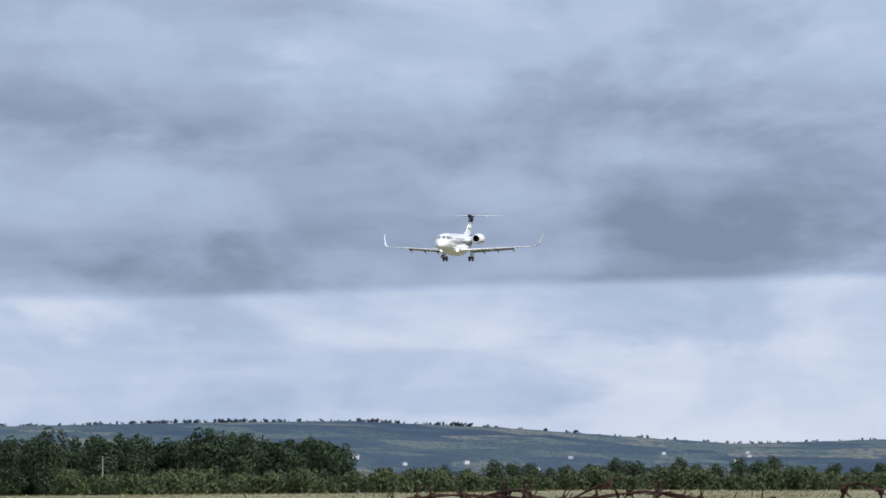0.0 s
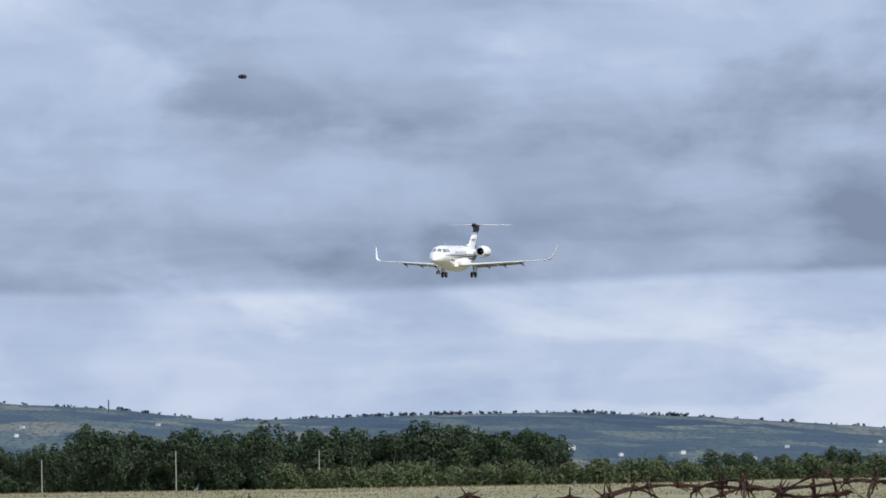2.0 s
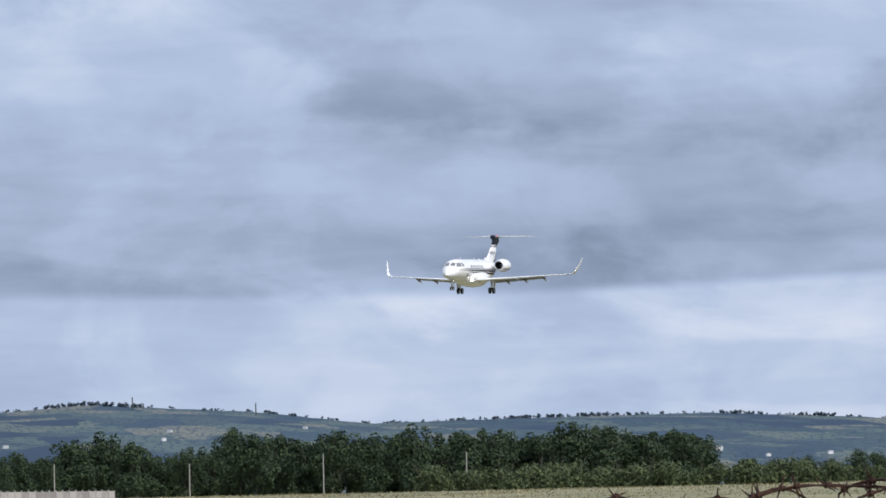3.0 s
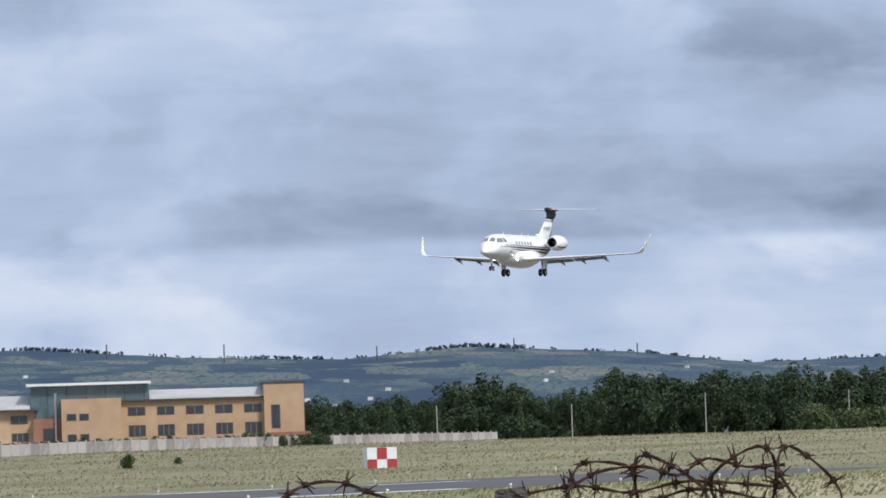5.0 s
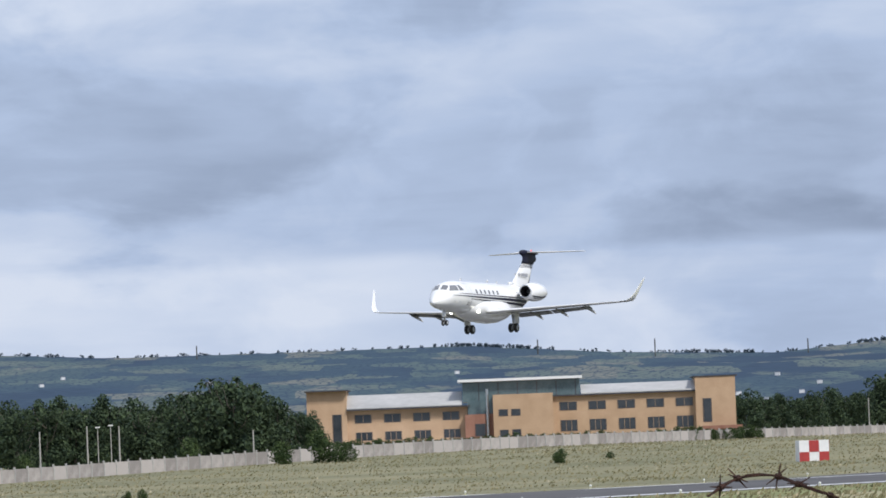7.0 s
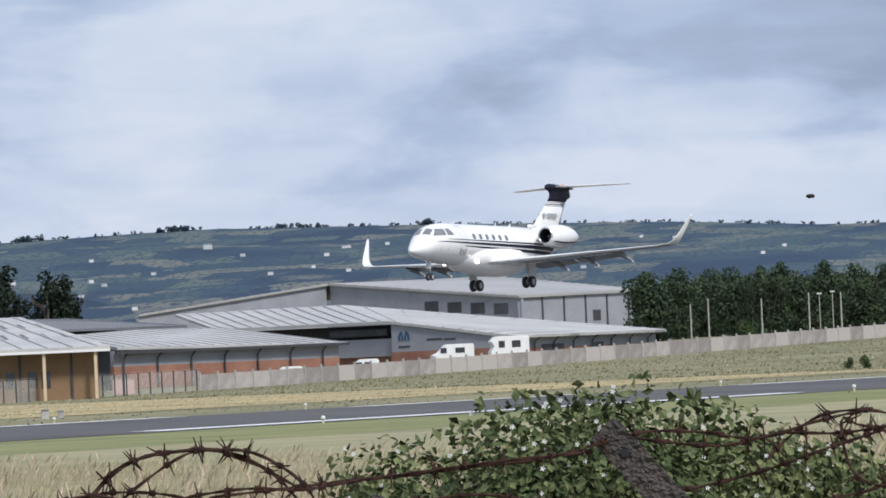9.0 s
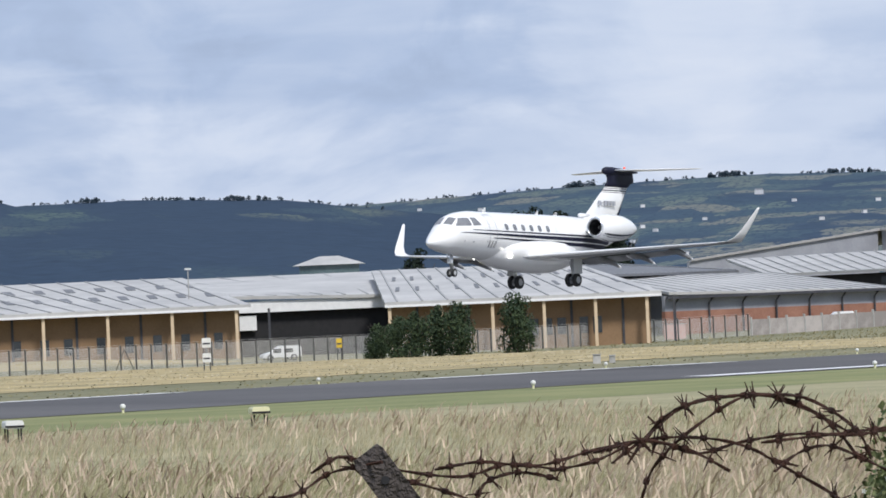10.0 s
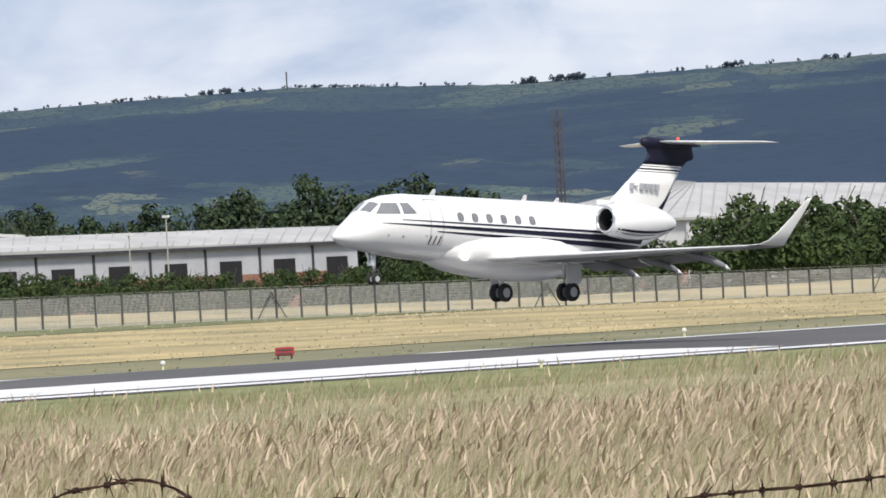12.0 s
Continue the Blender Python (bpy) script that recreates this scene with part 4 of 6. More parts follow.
def slab(name, parent, material, pts, thick=0.3, label=""):
    """A roof plane through four places, given a thickness."""
    bm = bmesh.new()
    inv = parent.matrix_basis.inverted()
    top = [inv @ Vector(p) for p in pts]
    loft(bm, [[p - Vector((0, 0, thick)) for p in top], top])
    bmesh.ops.recalc_face_normals(bm, faces=bm.faces)
    ob = part(name, bm, material, parent, label)
    n_ = int((top[1] - top[0]).length / 2.4)
    if name == "roof" and n_ > 3:
        bm = bmesh.new()
        for k in range(n_):
            v = (k + 0.5) / n_
            a_, b_ = top[0].lerp(top[1], v), top[3].lerp(top[2], v)
            w_ = (top[1] - top[0]).normalized() * 0.09
            up = Vector((0, 0, 0.09))
            loft(bm, [[a_ - w_, a_ + w_, a_ + w_ + up, a_ - w_ + up], [b_ - w_, b_ + w_, b_ + w_ + up, b_ - w_ + up]])
        bmesh.ops.recalc_face_normals(bm, faces=bm.faces)
        tagged(part("standing_seam", bm, SEAM, ob), kind="stuff")
    return ob


def wall_box(name, parent, material, x0, x1, y0, y1, z0, z1, label=""):
    bm = bmesh.new()
    box(bm, x0, x1, y0, y1, z0, z1)
    return part(name, bm, material, parent, label)


def wedge_wall(name, parent, material, x0, x1, y0, y1, z0, za, zb, label=""):
    bm = bmesh.new()
    loft(bm, [[Vector((x0, y0, z0)), Vector((x1, y0, z0)), Vector((x1, y0, zb)), Vector((x0, y0, za))], [Vector((x0, y1, z0)), Vector((x1, y1, z0)), Vector((x1, y1, zb)), Vector((x0, y1, za))]])
    bmesh.ops.recalc_face_normals(bm, faces=bm.faces)
    return part(name, bm, material, parent, label)


def window(parent, x0, x1, z0, z1, y=0.0, panes=2, fr=DARK_TRIM):
    bm = bmesh.new()
    box(bm, x0 - 0.08, x1 + 0.08, y - 0.03, y + 0.05, z0 - 0.1, z0)
    box(bm, x0 - 0.08, x0, y - 0.03, y + 0.05, z0, z1)
    box(bm, x1, x1 + 0.08, y - 0.03, y + 0.05, z0, z1)
    box(bm, x0 - 0.08, x1 + 0.08, y - 0.03, y + 0.05, z1, z1 + 0.08)
    w = part("window", bm, fr, parent)
    step = (x1 - x0) / panes
    for k in range(panes):
        bm = bmesh.new()
        box(bm, x0 + step * k + 0.04, x0 + step * (k + 1) - 0.04, y - 0.012, y + 0.04, z0, z1)
        part("pane", bm, WINDOW, w)
    return w


def office():
    """Buff-brick office block, two window rows, glazed storey in the middle."""
    d = 1200.0
    p, q = polar(11.09, d), polar(7.47, d)
    m, L = frame_of(p, q)
    ob = empty("office_building", m, "buff brick two-storey office building with pale metal roofs", "building")
    k = L / 752.0      # metres for a unit of the elevation drawing
    X = lambda x: (x - 338) * k
    g = 4.2
    wall_box("left_tower", ob, BUFF, 0, X(408), 0, 16, g, 16.0, "buff brick end tower")
    wall_box("right_tower", ob, BUFF, X(1020), L, -1.2, 16, g, 16.1, "buff brick end tower")
    wall_box("left_wall", ob, BUFF, X(408), X(625), 0.8, 15, g, 12.5)
    wall_box("right_wall", ob, BUFF, X(770), X(1020), 0.2, 15, g, 13.7)
    wall_box("middle_wall", ob, BUFF, X(665), X(770), -3.0, 15, g, 14.3)
    wall_box("entrance_wall", ob, RED_BRICK, X(615), X(665), -1.5, 15, g, 11.0)
    wall_box("stair_glass", ob, TEAL_GLASS, X(620), X(665), 0.3, 15, 11.0, 13.4)
    wall_box("glazed_storey", ob, TEAL_GLASS, X(612), X(818), 1.5, 14, 13.2, 16.7, "teal glazed upper storey")
    wall_box("flat_roof", ob, FRAME_WHITE, X(604), X(823), 0.2, 15, 16.75, 17.2)
    for x in range(640, 815, 34):
        wall_box("mullion", ob, DARK_TRIM, X(x), X(x) + 0.15, 1.44, 1.52, 13.4, 16.7)
    for x0, x1, z0, z1 in ((408, 610, 12.6, 15.0), (820, 1022, 13.8, 15.4)):
        bm = bmesh.new()
        loft(bm, [[Vector((X(x0), -0.4, z0)), Vector((X(x1), -0.4, z0)), Vector((X(x1), 9, z1)), Vector((X(x0), 9, z1))], [Vector((X(x0), -0.4, z0 + 0.25)), Vector((X(x1), -0.4, z0 + 0.25)), Vector((X(x1), 9, z1 + 0.25)), Vector((X(x0), 9, z1 + 0.25))]])
        bmesh.ops.recalc_face_normals(bm, faces=bm.faces)
        part("pitched_roof", bm, ROOF_PALE, ob, "pale metal roof")
    for x0, x1, z in ((408, 625, 12.45), (770, 1020, 13.62)):
        wall_box("gutter", ob, DARK_TRIM, X(x0), X(x1), -0.5, 0.9, z, z + 0.25)
    for x0, x1, z in ((335, 412, 16.0), (1015, 1094, 16.1)):
        wall_box("coping", ob, DARK_TRIM, X(x0), X(x1), -1.35, 16.2, z, z + 0.2)
    for i in range(4):
        x = 422 + 51.5 * i
        window(ob, X(x), X(x + 28), 10.3, 11.6, 0.78)
        window(ob, X(x + 1), X(x + 29), 7.2, 8.5, 0.78, 3)
    for i in range(5):
        x = 782 + 51.0 * i
        window(ob, X(x), X(x + 29), 11.2, 12.5, 0.18)
        window(ob, X(x + 1), X(x + 29), 7.5, 9.3, 0.18, 3, DARK_TRIM)
    for x in (675, 697):
        window(ob, X(x), X(x + 15), 10.6, 11.6, -3.02, 1)
        window(ob, X(x + 1), X(x + 15), 7.0, 8.0, -3.02, 1)
    window(ob, X(633), X(650), 7.2, 9.2, -1.52, 1, DARK_TRIM)
    window(ob, X(383), X(398), 7.0, 11.8, -0.02, 1, DARK_TRIM)
    window(ob, X(1033), X(1047), 8.2, 12.2, -1.22, 1, DARK_TRIM)
    wall_box("canopy", ob, FRAME_WHITE, X(362), X(622), -4.0, 0.5, 6.0, 6.35, "white flat canopy along the ground floor")
    # dark box in place of the shade below the canopy
    wall_box("ground_floor_shade", ob, DARK_TRIM, X(380), X(615), -1.0, 0.6, g, 6.0)
    wall_box("low_wall", ob, RED_BRICK, X(1030), X(1100), -3.5, -1.5, g, 7.4)
    bm = bmesh.new()
    tube(bm, [(X(655), -1.7, g), (X(655), -1.7, 15.4)], 0.25, 8)
    part("flue", bm, BARE, ob)


office()


def sheds():
    # white-roofed unit with a gabled wall and a company mark
    A, B, C, D = polar(16.51, 880, 7.88), polar(15.44, 868, 5.25), polar(14.16, 915, 5.35), polar(16.88, 960, 10.9)
    m, L = frame_of(A, B)
    ob = empty("industrial_unit", m, "grey industrial unit with a wide pale roof and red brick base", "building")
    slab("roof", ob, ROOF_PALE, [A, B, C, D], 0.35, "wide pale metal roof")
    E, F_ = polar(17.96, 900, 7.9), polar(18.3, 960, 10.6)
    slab("roof", ob, ROOF_PALE, [E, A, D, F_], 0.35)
    wedge_wall("gable_wall", ob, GREY_CLAD, 0.3, L - 0.2, 0.3, 0.8, 3.8, 7.4, 4.95, "grey clad gable wall")
    wall_box("brick_base", ob, RED_BRICK, 0.2, L, 0.2, 0.9, 1.5, 3.8)
    m2, L2 = frame_of(B, C)
    rel = m.inverted() @ m2

    def in2(name, material, x0, x1, y0, y1, z0, z1, label=""):
        bm_ = bmesh.new()
        box(bm_, x0, x1, y0, y1, z0, z1, rel)
        return part(name, bm_, material, ob, label)
    in2("side_wall", GREY_CLAD, 0, L2 - 1, 1.2, 1.6, 3.6, 5.1)
    in2("side_base", RED_BRICK, 0, L2 - 1, 1.15, 1.7, 1.2, 3.6)
    in2("gutter", DARK_TRIM, -0.2, L2, 0.0, 0.3, 4.9, 5.25)
    for k in range(8):
        x = L2 * (k + 0.3) / 8
        bm_ = bmesh.new()
        tube(bm_, [rel @ Vector((x, 0.9, 1.5)), rel @ Vector((x, 0.9, 4.3)), rel @ Vector((x, 0.1, 5.0))], 0.12, 6)
        part("bracket_post", bm_, DARK_TRIM, ob)
    for x0, x1 in ((0.03, 0.13), (0.22, 0.36), (0.55, 0.62)):
        in2("shutter", DARK_TRIM, L2 * x0, L2 * x1, 1.08, 1.2, 1.4, 4.0)
    # company mark: a ring of blue shapes and bars for lettering
    bm_ = bmesh.new()
    for a in (0.35, 2.8):
        for t_ in range(8):
            b0, b1 = a - 0.9 + t_ * 0.225, a - 0.9 + (t_ + 1) * 0.225
            vs = [bm_.verts.new((2.3 + r * math.cos(b), 0.27, 5.6 + r * math.sin(b))) for r, b in ((0.55, b0), (0.95, b0), (0.95, b1), (0.55, b1))]
            bm_.faces.new(vs)
    box(bm_, 1.95, 2.2, 0.24, 0.29, 5.2, 6.0)
    box(bm_, 2.4, 2.65, 0.24, 0.29, 5.2, 6.0)
    part("company_mark", bm_, mat("sign_blue", (0.02, 0.06, 0.13), (0.04, 0.1, 0.2), 2, 0.5), ob, "dark blue round company mark")
    for x0, x1, z in ((1.4, 3.3, 4.35), (6.0, 8.5, 5.15), (8.8, 10.6, 5.1)):
        wall_box("sign_bar", ob, DARK_TRIM, x0, x1, 0.24, 0.29, z, z + 0.22)
    # loading bay under the left roof; a black wall stands for the overhang's shade
    m3, L3 = frame_of(E, A)
    rel = m.inverted() @ m3
    in2("bay_wall", BLACK_IN, 0, L3 - 0.3, 1.6, 2.0, 3.0, 7.4, "dark loading bay")
    in2("bay_panel", GREY_CLAD, L3 * 0.62, L3 - 0.2, 0.9, 1.3, 3.3, 5.6)
    in2("bay_base", RED_BRICK, 0, L3, 1.3, 1.7, 1.2, 3.6)
    in2("bay_window", WINDOW, L3 * 0.64, L3 * 0.97, 0.84, 0.92, 6.0, 6.9)
    # low annex in front
    A2, B2 = polar(18.8, 770, 5.6), polar(16.84, 800, 5.1)
    m4, L4 = frame_of(A2, B2)
    ox = empty("low_unit", m4, "low industrial unit with a shallow pale roof", "building")
    slab("roof", ox, ROOF_PALE, [A2, B2, polar(17.9, 880, 8.0), polar(19.5, 860, 8.3)], 0.3, "shallow pale roof")
    wall_box("wall", ox, GREY_CLAD, 0.3, L4 - 0.8, 1.0, 1.4, 3.4, 5.2)
    wall_box("base", ox, RED_BRICK, 0.3, L4 - 0.8, 0.95, 1.5, 0.5, 3.4)
    wall_box("gutter", ox, DARK_TRIM, -0.2, L4, -0.05, 0.2, 4.8, 5.12)
    for k in range(7):
        bm_ = bmesh.new()
        x = L4 * (k + 0.3) / 7
        tube(bm_, [(x, 0.7, 0.8), (x, 0.7, 4.2), (x, 0.05, 4.9)], 0.12, 6)
        part("bracket_post", bm_, DARK_TRIM, ox)
    # big grey hangar behind
    A3, R3, B3 = polar(15.39, 1130, 12.6), polar(17.0, 1160, 16.4), polar(14.34, 1150, 13.0)
    m5, L5 = frame_of(A3, B3)
    oh = empty("hangar", m5, "large grey clad hangar with a low-pitched roof", "building")
    slab("roof", oh, ROOF_GREY, [R3, A3, B3, polar(15.6, 1230, 17.2)], 0.4, "grey low-pitched metal roof")
    slab("roof", oh, ROOF_GREY, [polar(18.6, 1130, 12.3), R3, polar(15.6, 1240, 17.2), polar(18.4, 1240, 12.0)], 0.4)
    wall_box("front_wall", oh, GREY_CLAD, 0.2, L5 - 0.6, 0.5, 1.0, 3, 12.4, "grey cladding wall")
    for x in np.arange(0.5, L5 - 1, 5.0):
        wall_box("pilaster", oh, DARK_TRIM, x, x + 0.3, 0.35, 0.52, 3, 12.3)
    wall_box("door", oh, DARK_TRIM, L5 * 0.6, L5 * 0.66, 0.4, 0.5, 8.0, 9.8)
    m6, L6 = frame_of(R3, A3)
    rel = m5.inverted() @ m6
    bm_ = bmesh.new()
    loft(bm_, [[rel @ Vector(v) for v in ((0, 0.5, 3), (L6, 0.5, 3), (L6, 0.5, 12.2), (0, 0.5, 16.0))], [rel @ Vector(v) for v in ((0, 1.0, 3), (L6, 1.0, 3), (L6, 1.0, 12.2), (0, 1.0, 16.0))]])
    bmesh.ops.recalc_face_normals(bm_, faces=bm_.faces)
    part("gable_wall", bm_, GREY_CLAD, oh)
    Lq = polar(18.6, 1130)
    m7, L7 = frame_of(Lq, R3)
    rel = m5.inverted() @ m7
    bm_ = bmesh.new()
    loft(bm_, [[rel @ Vector(v) for v in ((0, 0.5, 3), (L7, 0.5, 3), (L7, 0.5, 16.0), (0, 0.5, 12.0))], [rel @ Vector(v) for v in ((0, 1.0, 3), (L7, 1.0, 3), (L7, 1.0, 16.0), (0, 1.0, 12.0))]])
    bmesh.ops.recalc_face_normals(bm_, faces=bm_.faces)
    part("gable_wall", bm_, GREY_CLAD, oh)
    for k in range(4):
        x = L6 * (0.5 + 0.12 * k)
        bm_ = bmesh.new()
        box(bm_, x, x + L6 * 0.07, 0.4, 0.52, 10.6 - k * 0.3, 12.4 - k * 0.3, m5.inverted() @ m6)
        part("clerestory_window", bm_, WINDOW, oh)


sheds()


def brown_block(name, az0, az1, d, z_eave, z_back, back, gap=0.0, posts=3, slots=(), roof_az=None):
    """A tan clad warehouse with a pale overhanging roof on pale posts."""
    A, B = polar(az0, d, z_eave), polar(az1, d, z_eave)
    m, L = frame_of(A, B)
    ob = empty(name, m, "tan clad warehouse with a pale overhanging metal roof", "building")
    rz = roof_az or (az0, az1)
    slab("roof", ob, ROOF_PALE, [A, B, polar(rz[1], d + back, z_back), polar(rz[0], d + back, z_back)], 0.3, "pale ribbed metal roof")
    wall_box("wall", ob, BROWN_PANEL, 0.5, L - 1.2, 2.0, 2.4, -0.2, z_eave - 0.5, "tan cladding")
    wall_box("fascia", ob, FRAME_WHITE, 0, L, -0.1, 0.05, z_eave - 0.55, z_eave - 0.3)
    for k in range(posts + 1):
        x = 0.3 + (L - 2.0) * k / posts
        wall_box("post", ob, PALE_TAN, x, x + 0.32, 0.2, 0.5, 0, z_eave - 0.3)
        wall_box("downpipe", ob, DARK_TRIM, x + (L / posts) * 0.5, x + (L / posts) * 0.5 + 0.25, 1.85, 2.0, 0, z_eave - 0.5)
    for x in slots:
        wall_box("slot_window", ob, WINDOW, L * x, L * x + 0.9, 1.9, 2.05, 1.5, 3.2)
    # roof lights
    for k in range(int(posts * 2.5)):
        for v in (0.3, 0.62):
            x = (k + 0.6 + v * 0.4) / (posts * 2.5)
            pts = []
            for u_, w_ in ((x, v), (x + 0.016, v), (x + 0.016 + 0.012, v + 0.12), (x + 0.012, v + 0.12)):
                e = A.lerp(B, min(u_, 0.98))
                f = polar(rz[0], d + back, z_back).lerp(polar(rz[1], d + back, z_back), min(u_, 0.98))
                pts.append(e.lerp(f, w_) + Vector((0, 0, 0.06)))
            slab("roof_light", ob, SKYLIGHT, pts, 0.05)
    return ob


brown_block("warehouse", 26.3, 22.33, 705, 6.0, 9.6, 60, posts=7, slots=(0.44, 0.49, 0.55, 0.6, 0.67, 0.73, 0.79, 0.85, 0.92), roof_az=(27.6, 22.9))
brown_block("warehouse", 21.2, 18.86, 700, 5.55, 9.5, 70, posts=5, slots=(0.52, 0.57, 0.62, 0.7, 0.75), roof_az=(21.3, 19.6))


def linked_hall():
    A, B = polar(22.6, 735, 7.1), polar(20.85, 735, 6.5)
    m, L = frame_of(A, B)
    ob = empty("hall", m, "warehouse hall with a pale roof and dark loading bays", "building")
    slab("roof", ob, ROOF_PALE, [A, B, polar(20.6, 800, 9.7), polar(24.6, 800, 9.7)], 0.35, "pale metal roof")
    wall_box("fascia", ob, FRAME_WHITE, 0, L, 0.3, 0.6, 5.2, 6.4)
    wall_box("bay", ob, BLACK_IN, 0, L, 1.2, 1.6, 0, 5.3, "dark loading bay")
    wall_box("sign_board", ob, FRAME_WHITE, 1.5, 4.0, 0.6, 0.8, 3.3, 4.9)
    C, D = polar(21.95, 830, 11.3), polar(21.36, 830, 11.3)
    m2, L2 = frame_of(C, D)
    oc = empty("roof_lantern", m2 @ pose(0, 0, 9.4), "square pale-roofed lantern on a warehouse roof", "roof lantern")
    bm = bmesh.new()
    vs = [bm.verts.new(v) for v in ((-0.2, 0, 1.6), (L2 + 0.2, 0, 1.6), (L2 + 0.2, 6, 1.6), (-0.2, 6, 1.6), (L2 * 0.36, 3, 2.7), (L2 * 0.64, 3, 2.7))]
    for q in ((0, 1, 5, 4), (1, 2, 5), (2, 3, 4, 5), (3, 0, 4), (3, 2, 1, 0)):
        bm.faces.new([vs[k] for k in q])
    part("roof", bm, ROOF_PALE, oc)
    wall_box("wall", oc, TEAL_GLASS, 0.6, L2 - 0.6, 0.5, 5.5, 0.0, 1.6)
    # long dark translucent roof to the right
    P_, Q_ = polar(20.7, 760, 8.0), polar(18.2, 900, 8.6)
    m3, L3 = frame_of(P_, Q_)
    od = empty("glazed_roof_hall", m3, "hall with a long grey glazed roof slope", "building")
    slab("roof", od, SKYLIGHT, [P_, Q_, polar(19.2, 960, 10.6), polar(20.3, 800, 9.6)], 0.3, "grey glazed roof slope")
    wall_box("wall", od, GREY_CLAD, 0.5, L3 - 0.5, 1.0, 1.4, 0, 7.6)


linked_hall()


def grey_unit():
    A, B = polar(38.6, 640, 8.35), polar(34.3, 700, 7.9)
    m, L = frame_of(A, B)
    ob = empty("grey_unit", m, "long grey workshop unit with roller doors and a white roof edge", "building")
    slab("roof", ob, ROOF_PALE, [A, B, polar(34.2, 722, 9.6), polar(38.6, 665, 10.0)], 0.3, "white metal roof")
    wall_box("wall", ob, LILAC_CLAD, 0, L, 0.5, 0.9, 4.9, 8.0, "pale lilac-grey cladding")
    wall_box("brick_base", ob, RED_BRICK, 0, L, 0.45, 1.0, 0.3, 4.9)
    wall_box("gutter", ob, DARK_TRIM, -0.2, L, -0.1, 0.2, 7.55, 7.85)
    x = 1.0
    while x < L - 6:
        wall_box("downpipe", ob, DARK_TRIM, x, x + 0.25, 0.35, 0.5, 4.6, 7.8)
        wall_box("roller_door", ob, BLACK_IN, x + 2.4, x + 5.8, 0.36, 0.46, 3.6, 6.3, "dark open roller door")
        x += 8.7


def white_unit():
    A, B, C = polar(33.3, 775, 9.3), polar(31.48, 760, 8.85), polar(29.5, 800, 8.9)
    R = polar(31.6, 805, 13.6)
    m, L = frame_of(A, B)
    ob = empty("white_unit", m, "pale grey unit with a hipped white metal roof", "building")
    slab("roof", ob, ROOF_PALE, [A, B, polar(31.44, 800, 13.2), R], 0.3, "white hipped roof")
    slab("roof", ob, ROOF_PALE, [B, C, polar(29.4, 850, 12.2), polar(31.44, 800, 13.2)], 0.3)
    wall_box("wall", ob, WHITE_CLAD, 0.5, L - 0.4, 0.8, 1.2, 5.6, 8.8)
    wall_box("base", ob, RED_BRICK, 0.5, L - 0.4, 0.75, 1.3, 0, 5.6)
    m2, L2 = frame_of(B, C)
    bm = bmesh.new()
    box(bm, 0.2, L2 - 0.4, 0.8, 1.2, 0, 8.6, m.inverted() @ m2)
    part("wall", bm, WHITE_CLAD, ob)
    # further halls behind the hedge
    for az0, az1, d, z0, z1 in ((31.2, 28.9, 830, 8.4, 12.6), (29.9, 28.4, 690, 7.4, 9.2), (28.5, 24.6, 760, 8.6, 11.0)):
        A, B = polar(az0, d, z0), polar(az1, d, z0)
        m, L = frame_of(A, B)
        oo = empty("far_hall", m, "low hall with a pale ribbed metal roof", "building")
        slab("roof", oo, ROOF_PALE, [A, B, polar(az1, d + 50, z1), polar(az0, d + 50, z1)], 0.3, "pale metal roof")
        wall_box("wall", oo, GREY_CLAD, 0.4, L - 0.4, 0.6, 1.0, 0, z0 - 0.2)
    A, B = polar(38.2, 900, 14.0), polar(36.8, 900, 11.9)
    m, L = frame_of(A, B)
    oo = empty("pale_roof_hall", m, "hall with a sloping pale roof behind trees", "building")
    slab("roof", oo, WHITE_CLAD, [A, B, polar(36.9, 930, 12.1), polar(38.2, 930, 14.8)], 0.4)
    wall_box("wall", oo, GREY_CLAD, 0.3, L - 0.3, 0.5, 0.9, 0, 11.4)
    A, B = polar(33.6, 840, 13.0), polar(33.2, 840, 13.0)
    m, L = frame_of(A, B)
    oo = empty("control_cabin", m, "small flat-roofed glazed cabin building", "building")
    wall_box("wall", oo, TEAL_GLASS, 0.3, L - 0.3, 0.3, 5, 0, 12.6)
    wall_box("flat_roof", oo, FRAME_WHITE, -0.4, L + 0.4, -0.4, 5.6, 12.6, 13.0)


grey_unit()
white_unit()

# ---- fences, lights and signs on the airfield ----
MESH_WIRE = mat("galvanised_mesh", (0.46, 0.46, 0.45), (0.58, 0.58, 0.57), 3, 0.7, 0.0)
FENCE_POST = mat("fence_post_steel", (0.05, 0.052, 0.05), (0.10, 0.10, 0.098), 3, 0.7)
FENCE_N = 355.0


